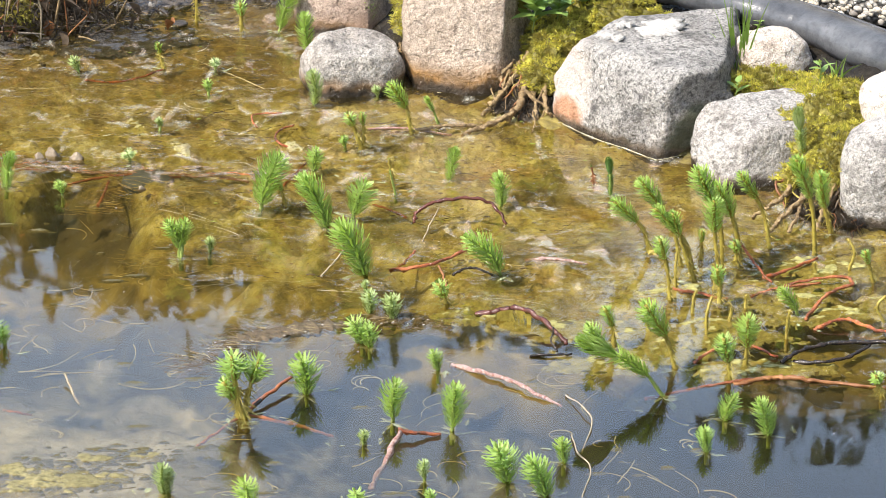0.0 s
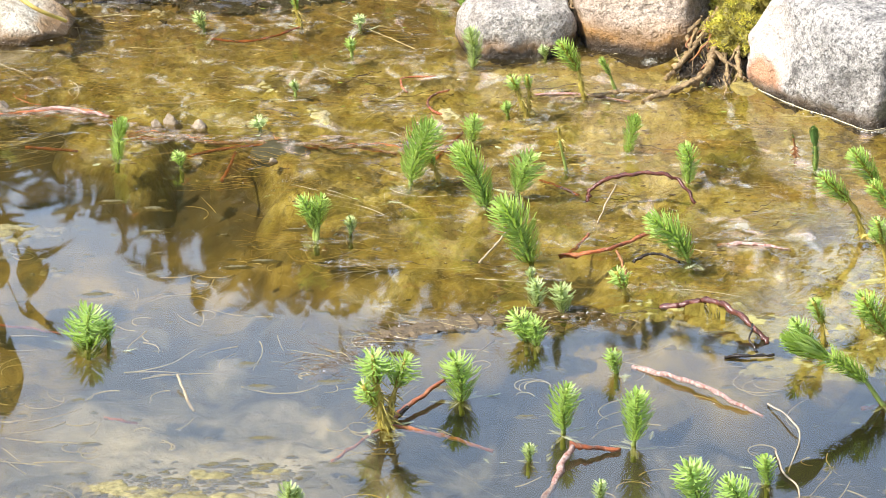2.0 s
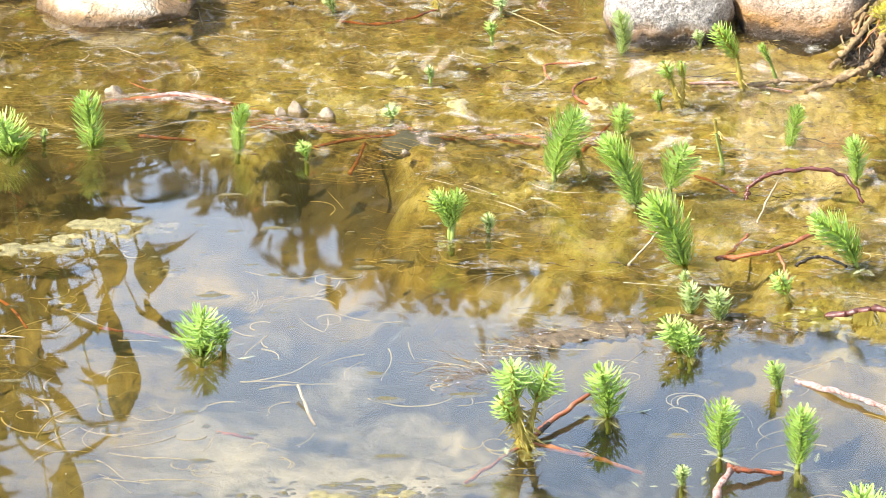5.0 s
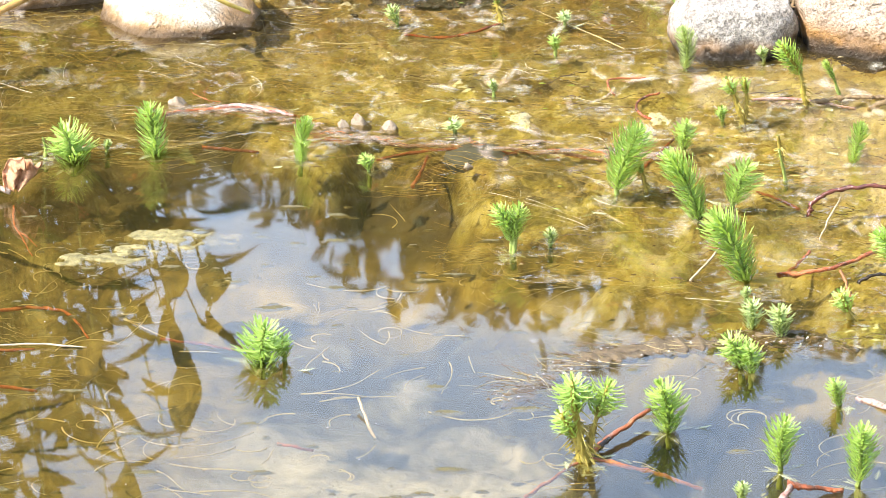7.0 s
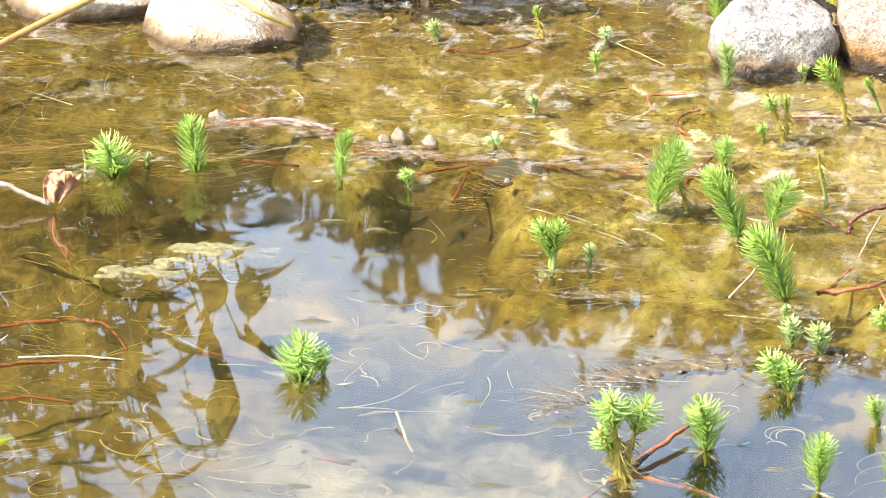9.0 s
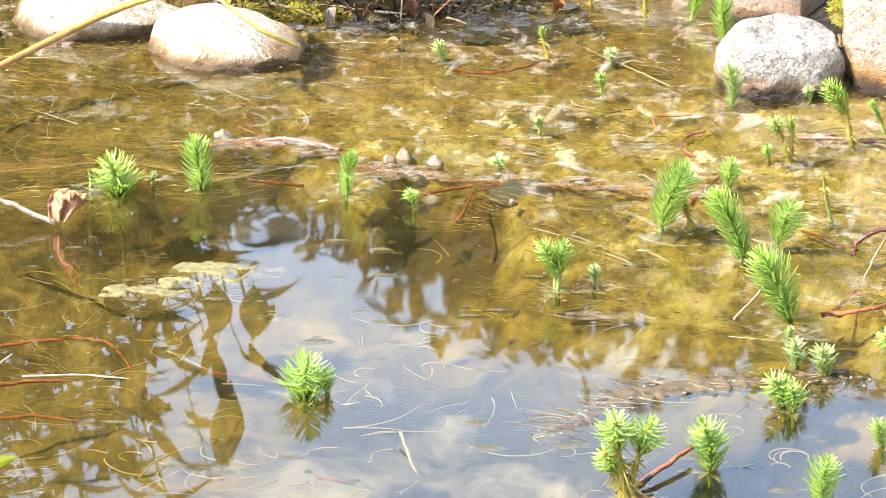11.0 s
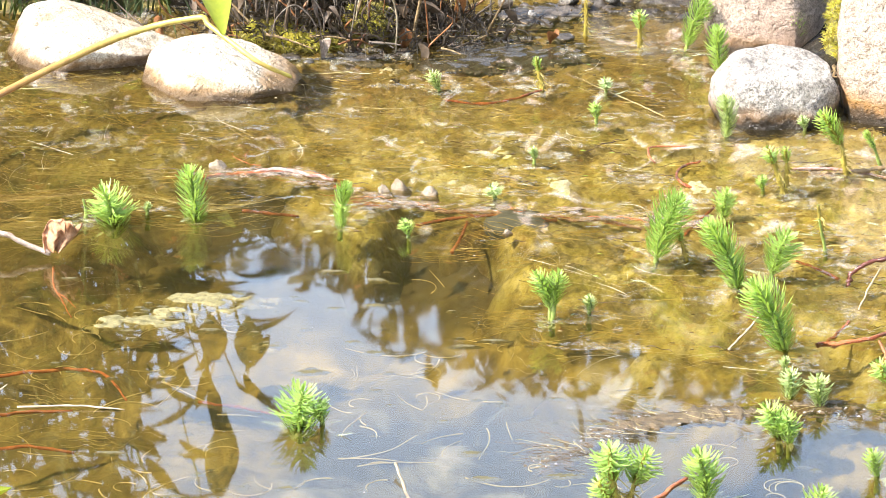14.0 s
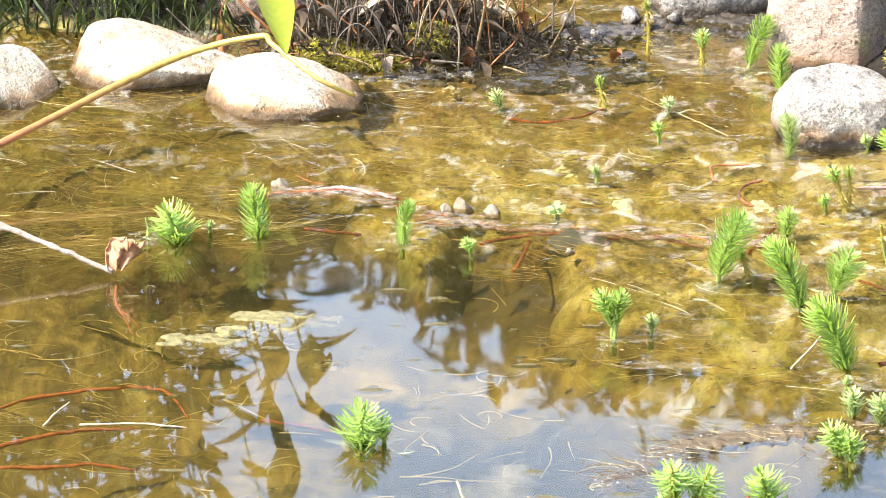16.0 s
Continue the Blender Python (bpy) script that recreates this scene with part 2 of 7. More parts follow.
    for cx, cy, sx, sy in ((-0.34, 4.84, 1.9, 6.6), (-0.02, 4.70, 4.0, 6.0)):
        across = k.math("MULTIPLY", k.math("SUBTRACT", xy.outputs[1], cy), sy)
        along = k.math("MULTIPLY", k.math("SUBTRACT", xy.outputs[0], cx), sx)
        far_off = k.math("ADD", k.math("ADD", k.math("MULTIPLY", across, across), k.math("MULTIPLY", along, along)), wobble)
        algae = k.mix(k.n("MapRange", {"Value": far_off, "From Min": 0.2, "From Max": 1.3, "To Min": 0.9, "To Max": 0.0}).outputs[0], algae, (0.040, 0.030, 0.008))
    return algae


# pond bed, mud and soil, one sheet
k = Nodes("pond_bed_and_soil")
posn = k.geo.outputs["Position"]
fine = k.noise(120, 4, 0.7)
soil = k.ramp(k.noise(30, 6, 0.7), (0.3, (0.008, 0.006, 0.004)), (0.55, (0.026, 0.020, 0.013)), (0.75, (0.06, 0.048, 0.032)))
grass = k.ramp(k.noise(40, 5, 0.7), (0.3, (0.03, 0.05, 0.012)), (0.7, (0.09, 0.13, 0.03)))
away = k.n("VectorMath", {0: posn, 1: (0, 4, 0)}, operation="DISTANCE").outputs["Value"]
soil = k.mix(k.n("MapRange", {"Value": k.math("ADD", away, k.math("MULTIPLY", k.noise(0.9, 4), 3.0)), "From Min": 4.5, "From Max": 6.0}).outputs[0], soil, grass)
zz = k.n("SeparateXYZ", {0: posn}).outputs[2]
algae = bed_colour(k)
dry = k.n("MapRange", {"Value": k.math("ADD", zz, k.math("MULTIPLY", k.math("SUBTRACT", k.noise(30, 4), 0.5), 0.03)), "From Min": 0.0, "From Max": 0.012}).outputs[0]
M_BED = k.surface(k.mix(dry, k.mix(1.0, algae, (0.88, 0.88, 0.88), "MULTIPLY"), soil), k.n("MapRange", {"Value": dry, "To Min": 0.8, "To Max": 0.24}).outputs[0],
                  k.bump(k.math("ADD", k.noise(70, 6, 0.7), k.math("MULTIPLY", fine, dry)), k.n("MapRange", {"Value": dry, "To Min": 0.6, "To Max": 1.0}).outputs[0], 0.012))

# water: clear, slightly brown, mirror-like at low angles
k = Nodes("pond_water")
xyz = k.n("SeparateXYZ", {0: k.geo.outputs["Position"]})
among = k.n("MapRange", {"Value": k.math("ADD", xyz.outputs[1], k.math("MULTIPLY", xyz.outputs[0], 0.8)), "From Min": 4.45, "From Max": 4.85}).outputs[0]
dimple = k.ramp(k.noise(24, 3, 0.5, k.stretch(1.0, 0.8, 1.0, 6), 1.0), (0.56, 0.0), (0.70, 1.0))
nrm = k.bump(k.math("MULTIPLY", dimple, among), 0.22, 0.0016)   # the surface dips where weed touches it
clear = k.n("BsdfTransparent", {"Color": (0.74, 0.68, 0.50)})
gloss = k.n("BsdfGlossy", {"Color": (1.0, 1.0, 1.0), "Roughness": k.math("ADD", 0.021, k.math("MULTIPLY", k.math("MULTIPLY", among, k.ramp(k.noise(9, 4, 0.6, k.stretch(1.0, 0.8, 1.0)), (0.42, 0.0), (0.56, 1.0))), 0.09)), "Normal": nrm})
film_glint = k.math("MULTIPLY", among, k.ramp(k.noise(17, 9, 0.70, k.stretch(1.0, 0.62, 1.0, 20), 0.7), (0.55, 0.0), (0.66, 0.36)))
milk = k.n("BsdfDiffuse", {"Color": k.ramp(k.noise(22, 3, 0.6), (0.4, (0.66, 0.50, 0.42)), (0.55, (0.64, 0.62, 0.52)))})
murk = k.n("BsdfDiffuse", {"Color": (0.42, 0.35, 0.14)})
clear = k.n("MixShader", {0: 0.018, 1: clear.outputs[0], 2: murk.outputs[0]})   # suspended matter
clear = k.n("MixShader", {0: film_glint, 1: clear.outputs[0], 2: milk.outputs[0]})   # thin whitish film, with pale sky glints put into its colour
fres = k.n("Fresnel", {"IOR": 1.36, "Normal": nrm}).outputs[0]
mixer = k.n("MixShader", {0: fres, 1: clear.outputs[0], 2: gloss.outputs[0]})
k.t.links.new(mixer.outputs[0], k.out.inputs[0])
M_WATER = k.m


def leaf_material(name, tip, base, rough=0.5, glow=0.32):
    k = Nodes(name)
    rnd = k.n("ObjectInfo").outputs["Random"]
    isl = k.geo.outputs["Random Per Island"]
    col = k.mix(isl, tip, base)
    col = k.mix(k.math("MULTIPLY", rnd, 0.35), col, (base[0] * 1.25, base[1] * 1.05, base[2] * 0.7))
    col = k.mix(k.ramp(k.noise(90, 3), (0.4, 0.25), (0.6, 0.0)), col, (base[0] * 0.5, base[1] * 0.55, base[2] * 0.5))
    p = k.n("BsdfPrincipled", {"Base Color": col, "Roughness": rough})
    tr = k.n("BsdfTranslucent", {"Color": k.mix(1.0, col, (1.0, 1.0, 0.5), "MULTIPLY")})
    s = k.n("MixShader", {0: glow, 1: p.outputs[0], 2: tr.outputs[0]})
    k.t.links.new(s.outputs[0], k.out.inputs[0])
    return k.m


M_FEATHER = leaf_material("feather_green", (0.47, 0.62, 0.19), (0.29, 0.44, 0.10), 0.45, 0.42)
M_FEATHER_PALE = leaf_material("feather_pale", (0.50, 0.58, 0.30), (0.30, 0.40, 0.14))
M_DROWNED = leaf_material("drowned_leaf", (0.50, 0.54, 0.36), (0.30, 0.34, 0.18), 0.6, 0.2)
M_FEATHER_DARK = leaf_material("feather_dark", (0.16, 0.28, 0.07), (0.08, 0.17, 0.035))
M_LEAF = leaf_material("broad_leaf_green", (0.27, 0.30, 0.025), (0.19, 0.24, 0.018), 0.4, 0.3)
M_GRASS = leaf_material("grass_blade_green", (0.30, 0.44, 0.08), (0.14, 0.24, 0.04), 0.5, 0.3)
k = Nodes("moss_yellow_green")
col = k.mix(k.geo.outputs["Random Per Island"], (0.82, 0.70, 0.12), (0.38, 0.38, 0.05))
col = k.mix(k.ramp(k.noise(34, 5, 0.65), (0.43, 0.80), (0.57, 0.0)), col, (0.17, 0.13, 0.032))   # brown, drier tufts
p = k.n("BsdfPrincipled", {"Base Color": col, "Roughness": 0.8})
tr = k.n("BsdfTranslucent", {"Color": col})
k.t.links.new(k.n("MixShader", {0: 0.4, 1: p.outputs[0], 2: tr.outputs[0]}).outputs[0], k.out.inputs[0])
M_MOSS = k.m
M_CROWN = leaf_material("tree_leaf", (0.10, 0.12, 0.03), (0.05, 0.065, 0.018), 0.5, 0.3)


def plain_material(name, a, b, scale=60, rough=0.6, relief=0.5, **more):
    k = Nodes(name)
    col = k.ramp(k.noise(scale, 5, 0.65), (0.32, a), (0.68, b))
    col = k.mix(k.math("MULTIPLY", k.n("ObjectInfo").outputs["Random"], 0.4), col, a)
    col = k.mix(k.ramp(k.noise(scale * 5, 3, 0.7), (0.3, 0.4), (0.5, 0.0)), col, (a[0] * 0.5, a[1] * 0.5, a[2] * 0.5))
    return k.surface(col, rough, k.bump(k.noise(scale * 4, 4, 0.7), relief, 0.002), **more)


M_STEM = plain_material("yellow_stem", (0.22, 0.16, 0.02), (0.42, 0.34, 0.06), 80, 0.45)
M_STEM_GREEN = plain_material("green_stem", (0.16, 0.22, 0.04), (0.32, 0.38, 0.09), 80, 0.45)
k = Nodes("red_runner")   # orange-red skin, brown where it rots, chalky scabs
col = k.ramp(k.noise(34, 5, 0.65), (0.36, (0.075, 0.020, 0.008)), (0.48, (0.32, 0.070, 0.018)), (0.62, (0.56, 0.18, 0.055)))
col = k.mix(k.math("MULTIPLY", k.n("ObjectInfo").outputs["Random"], 0.45), col, (0.24, 0.10, 0.035))
col = k.mix(k.ramp(k.noise(210, 5, 0.75), (0.57, 0.0), (0.68, 0.6)), col, (0.62, 0.47, 0.38))
col = k.mix(k.ramp(k.noise(330, 3, 0.7), (0.32, 0.7), (0.46, 0.0)), col, (0.05, 0.016, 0.008))
M_RUNNER = k.surface(col, 0.38, k.bump(k.noise(300, 5, 0.75), 1.0, 0.003))
M_RUNNER_SUNK = plain_material("sunken_runner", (0.30, 0.07, 0.018), (0.52, 0.20, 0.06), 120, 0.6, 0.9)
M_RUNNER_PALE = plain_material("crusted_runner", (0.20, 0.050, 0.025), (0.66, 0.52, 0.45), 230, 0.6, 1.0)
M_BROWN = plain_material("brown_twig", (0.13, 0.042, 0.012), (0.34, 0.15, 0.045), 60, 0.5)
M_MAROON = plain_material("wet_maroon_bark", (0.045, 0.014, 0.010), (0.17, 0.055, 0.035), 70, 0.25)
M_BLACK = plain_material("wet_black_twig", (0.010, 0.008, 0.006), (0.045, 0.03, 0.02), 60, 0.25)
M_ROOT = plain_material("woody_root", (0.095, 0.055, 0.020), (0.52, 0.36, 0.17), 170, 0.42, 1.0)
M_STRAW = plain_material("dead_straw", (0.22, 0.17, 0.10), (0.48, 0.40, 0.27), 60, 0.7)
M_DEADSTEM = plain_material("dead_dark_stem", (0.035, 0.024, 0.014), (0.16, 0.11, 0.07), 60, 0.6)
M_LINER = plain_material("black_pond_liner", (0.032, 0.033, 0.036), (0.125, 0.125, 0.128), 22, 0.30, 0.5)
M_LICHEN = plain_material("white_lichen", (0.28, 0.26, 0.23), (0.64, 0.61, 0.57), 150, 0.9, 1.0)
M_DEADLEAF = plain_material("dead_leaf_brown", (0.24, 0.10, 0.04), (0.58, 0.33, 0.18), 110, 0.6)
M_BARK = plain_material("bark", (0.05, 0.04, 0.03), (0.16, 0.13, 0.10), 8, 0.9)
k = Nodes("surface_film")   # thin, torn, half see-through; the sky's gleam is in its pale colour
tear = k.ramp(k.noise(95, 5, 0.7), (0.46, 0.0), (0.66, 0.28))
skin = k.n("BsdfPrincipled", {"Base Color": k.ramp(k.noise(30, 3), (0.4, (0.42, 0.39, 0.32)), (0.6, (0.56, 0.54, 0.48))), "Roughness": 0.2})
hole = k.n("BsdfTransparent", {"Color": (1.0, 1.0, 1.0)})
k.t.links.new(k.n("MixShader", {0: tear, 1: hole.outputs[0], 2: skin.outputs[0]}).outputs[0], k.out.inputs[0])
M_SHEEN_FILM = k.m
M_SCUM = plain_material("floating_algae", (0.055, 0.045, 0.012), (0.20, 0.165, 0.055), 200, 0.6, 1.0)
M_STRAND = plain_material("algae_strand", (0.32, 0.22, 0.045), (0.72, 0.58, 0.22), 9, 0.7)
M_STRAND_PALE = plain_material("pale_strand", (0.42, 0.37, 0.22), (0.72, 0.67, 0.50), 9, 0.6)
M_STRAND_DULL = plain_material("dull_strand", (0.30, 0.24, 0.085), (0.58, 0.49, 0.24), 9, 0.6)
M_ROLL = plain_material("weed_roll", (0.05, 0.034, 0.016), (0.24, 0.165, 0.08), 110, 0.45, 1.0)
k = Nodes("pinkish_scum")   # thin and torn
skin = k.n("BsdfPrincipled", {"Base Color": k.ramp(k.noise(45, 5, 0.7), (0.38, (0.24, 0.155, 0.085)), (0.62, (0.50, 0.42, 0.35))), "Roughness": 0.3, "Normal": k.bump(k.noise(160, 4, 0.7), 0.8, 0.003)})
k.t.links.new(k.n("MixShader", {0: k.ramp(k.noise(70, 5, 0.7), (0.42, 0.0), (0.64, 0.45)), 1: k.n("BsdfTransparent", {"Color": (1.0, 1.0, 1.0)}).outputs[0], 2: skin.outputs[0]}).outputs[0], k.out.inputs[0])
M_PINKFILM = k.m
M_BLUESTONE = plain_material("blue_grey_stone", (0.06, 0.07, 0.085), (0.14, 0.15, 0.17), 50, 0.6)
M_STONE = plain_material("muddy_stone", (0.13, 0.095, 0.055), (0.34, 0.27, 0.19), 70, 0.7, 1.0)
M_WHITEBARK = plain_material("pale_bark", (0.20, 0.13, 0.09), (0.60, 0.51, 0.42), 150, 0.7, 1.0)
k = Nodes("petiole")   # red at the foot, yellow towards the leaf
run = k.n("MapRange", {"Value": k.n("SeparateXYZ", {0: k.geo.outputs["Position"]}).outputs[0], "From Min": -0.62, "From Max": -0.36}).outputs[0]
col = k.mix(run, (0.46, 0.17, 0.07), (0.46, 0.38, 0.08))
col = k.mix(k.ramp(k.noise(70, 4, 0.7), (0.4, 0.5), (0.6, 0.0)), col, (0.24, 0.11, 0.04))
M_PETIOLE = k.surface(col, 0.4, k.bump(k.noise(240, 3), 0.4, 0.001))
k = Nodes("exposed_aggregate")
cell = k.n("TexVoronoi", {"Vector": k.geo.outputs["Position"], "Scale": 95.0})
col = k.mix(0.6, k.ramp(cell.outputs["Distance"], (0.25, (0.50, 0.46, 0.40)), (0.6, (0.12, 0.105, 0.09))), k.ramp(k.noise(90, 3), (0.3, 0.2), (0.7, 0.8)), "OVERLAY")
M_AGG = k.surface(col, 0.85, k.bump(k.math("SUBTRACT", 1.0, cell.outputs["Distance"]), 1.0, 0.01))

# ---- builders ----
def part(name, data, material, parent=None, label=""):
    """Links verts and faces, or a bmesh, as one mesh object under a thing or a part."""
    me = bpy.data.meshes.new(name)
    if isinstance(data, bmesh.types.BMesh):
        data.to_mesh(me)
        data.free()
    else:
        me.from_pydata(data[0], [], data[1])
    me.polygons.foreach_set("use_smooth", [True] * len(me.polygons))
    me.materials.append(material)
    ob = new(name, me)
    if parent is not None:
        ob.parent = parent
    if label:
        tagged(ob, label=label)
    return ob


def base(name, x, y, z, label, category, group="", kind=""):
    e = new(name)
    e.empty_display_size = 0.02
    e.matrix_basis = pose(x, y, z)
    return tagged(e, label, category, group, kind)


def smooth_path(pts, steps):
    """Catmull-Rom line through a few points."""
    p = [Vector(q) for q in pts]
    p = [p[0] * 2 - p[1]] + p + [p[-1] * 2 - p[-2]]
    out = []
    for i in range(1, len(p) - 2):
        a, b, c, d = p[i - 1:i + 3]
        for s in range(steps):
            t = s / steps
            out.append(0.5 * (2 * b + (c - a) * t + (2 * a - 5 * b + 4 * c - d) * t * t + (3 * b - a - 3 * c + d) * t ** 3))
    out.append(p[-2].copy())
    return out


def tube(line, r0, r1, sides=6, rough=0.0, seed=0, out=None, knots=0):
    """A tapered tube along a line, with knobs and nodes; adds to out."""
    V, F = out if out else ([], [])
    n = len(line)
    o = len(V)
    for i, p in enumerate(line):
        d = (line[min(i + 1, n - 1)] - line[max(i - 1, 0)]).normalized()
        u = d.cross(Vector((0.13, 0.31, 0.94))).normalized()
        w = d.cross(u)
        r = r0 + (r1 - r0) * i / (n - 1)
        if knots:
            r *= 1 + 0.30 * noise.noise(Vector((i * 0.9, seed, 2.0))) + (0.12 if i % knots == 0 else 0.0)
        for s in range(sides):
            a = 2 * math.pi * s / sides
            q = r * (1 + rough * noise.noise(Vector((i * 0.6 + seed, s * 1.7, seed))))
            V.append(p + u * (math.cos(a) * q) + w * (math.sin(a) * q))
    for i in range(n - 1):
        for s in range(sides):
            a, b = o + i * sides + s, o + i * sides + (s + 1) % sides
            F.append((a, b, b + sides, a + sides))
    F.append(tuple(o + s for s in range(sides))[::-1])
    F.append(tuple(o + (n - 1) * sides + s for s in range(sides)))
    return V, F


def rock_mesh(w, d, h, seed, cuts=(), bumps=0.10, power=2.6, sub=5):
    """A weathered boulder: a rounded block, cut by some faces and roughened."""
    bm = bmesh.new()
    bmesh.ops.create_icosphere(bm, subdivisions=sub, radius=1.0)
    off = Vector((seed * 3.7, seed * 1.9, seed * 5.3))
    planes = [(Vector(n).normalized(), c) for n, c in cuts]
    for v in bm.verts:
        p = v.co.normalized()
        r = (abs(p.x) ** power + abs(p.y) ** power + abs(p.z) ** power) ** (-1 / power)
        q = p * r
        for n, c in planes:
            e = q.dot(n) - c
            if e > 0:
                q -= n * (e * 0.88)
        b = noise.noise(q * 1.3 + off) * bumps + noise.noise(q * 3.4 + off) * bumps * 0.45 + noise.noise(q * 9 + off) * bumps * 0.16
        b += noise.noise(q * 24 + off) * bumps * 0.06 - abs(noise.noise(q * 5.5 + off * 2)) * bumps * 0.30
        q *= 1 + b
        v.co = Vector((q.x * w / 2, q.y * d / 2, q.z * h / 2))
    bmesh.ops.recalc_face_normals(bm, faces=bm.faces)
    return bm


def rock(x, y, z, w, d, h, seed, material, label, turn=0.0, lean=0.0, pitch=0.0, cuts=(), bumps=0.10, power=2.6, sub=5, name="boulder", category="rock", group="rocks round the pond"):
    ob = part(name, rock_mesh(w, d, h, seed, cuts, bumps, power, sub), material)
    ob.matrix_basis = pose(x, y, z, pitch, lean, turn)
    return tagged(ob, label, category, group)


def feather_leaf(V, F, root, along, up, length, width, pairs=6, curl=0.22):
    """One feathery leaf: a thin midrib with narrow pinnae on both sides, curving up."""
    side = along.cross(up).normalized()
    o = len(V)
    pts = []
    for i in range(4):
        t = i / 3
        pts.append(root + along * (length * t) + up * (length * curl * t * t))
    for i, p in enumerate(pts):
        hw = 0.0008 * (1 - 0.6 * i / 3)
        V.extend((p - side * hw, p + side * hw))
    for i in range(3):
        a = o + 2 * i
        F.append((a, a + 1, a + 3, a + 2))
    for j in range(pairs):
        t = 0.14 + 0.84 * j / (pairs - 1)
        p = root + along * (length * t) + up * (length * curl * t * t)
        w = width * (math.sin(math.pi * min(1, 0.25 + 0.72 * t)) * 0.85 + 0.15)
        g = length * (0.30 if pairs < 10 else 0.20) / pairs
        for s in (-1, 1):
            b = len(V)
            tip = p + side * (s * w) + along * (w * 0.75) + up * (w * 0.25)
            V.extend((p - along * g, p + along * g, tip + along * (g * 0.7), tip - along * (g * 0.5)))
            F.append((b, b + 1, b + 2, b + 3))


def frond(V, F, root, way, up, length, width, curl=0.25):
    """One emerged leaf: narrow, folded along the rib, its rim cut into short teeth, the tip curving up."""
    side = way.cross(up).normalized()
    o = len(V)
    n = 8
    for i in range(n):
        t = i / (n - 1)
        p = root + way * (length * t) + up * (length * curl * t * t)
        w = 0.5 * width * (0.40 + 0.75 * math.sin(math.pi * min(1.0, 0.10 + 0.78 * t))) * (1.2 if i % 2 else 0.78)
        if i == n - 1:
            w = 0.30 * width
        fwd = way * (0.35 * width if i % 2 else 0.0)
        V.extend((p - side * w + up * (w * 0.55) + fwd, p, p + side * w + up * (w * 0.55) + fwd))
    for i in range(n - 1):
        a = o + 3 * i
        F.append((a, a + 1, a + 4, a + 3))
        F.append((a + 1, a + 2, a + 5, a + 4))


def head_mesh(line, width, rnd, open_angle=74, per=9, step=0.0034):
    """Whorls of narrow leaves along the top of a stem; their tips fill a plume with a domed top."""
    V, F = [], []
    length = sum((b - a).length for a, b in zip(line, line[1:]))
    n = max(6, int(length / step))
    wide = 0.55 * width * (open_angle / 74)
    dome = min(wide, 0.8 * length)
    full = length + 0.34 * dome
    for i in range(n + 1):
        t = i / n
        f = t * (len(line) - 1)
        k_ = min(int(f), len(line) - 2)
        p = line[k_].lerp(line[k_ + 1], f - k_)
        d = (line[k_ + 1] - line[k_]).normalized()
        u = d.cross(Vector((0.3, 0.9, 0.1))).normalized()
        w = d.cross(u)
        h = t * length
        turn = rnd.uniform(0, 6.28)
        for q in range(per):
            a = turn + 2 * math.pi * q / per + rnd.uniform(-0.25, 0.25)
            out = u * math.cos(a) + w * math.sin(a)
            if t > 0.5:   # tips on the dome
                phi = radians(90 * (1 - (t - 0.5) / 0.5) ** 0.6 + rnd.uniform(-10, 10))
                r, top = wide * math.sin(phi), full - dome + dome * math.cos(phi)
            else:
                r, top = wide * (0.62 + 0.80 * t), h + (0.55 + 0.2 * t) * wide
                top = min(top, full - dome * 0.9)
            goal = out * r + d * (top - h)
            L = goal.length * rnd.uniform(0.86, 1.12)
            if L < 0.15 * wide:
                continue
            way = goal.normalized()
            up = (d - way * d.dot(way))
            up = up.normalized() if up.length > 0.05 else u
            curl = rnd.uniform(0.25, 0.50)
            frond(V, F, p, (way - up * curl).normalized(), up, L, 0.0015 + 0.024 * L, curl)
    return V, F


def blade(V, F, root, way, length, width, droop, n=5):
    side = way.cross(Vector((0.2, -1, 0.1))).normalized()
    o = len(V)
    for i in range(n):
        t = i / (n - 1)
        p = root + way * (length * t) + Vector((way.x * 0.6, way.y * 0.6, -1)) * (droop * length * t * t)
        w = width * (1 - t ** 1.6) * 0.5 + 0.0001
        V.extend((p - side * w, p + side * w))
    for i in range(n - 1):
        a = o + 2 * i
        F.append((a, a + 1, a + 3, a + 2))


plant_count = [0]
FEET = []   # where shoots come out of the water


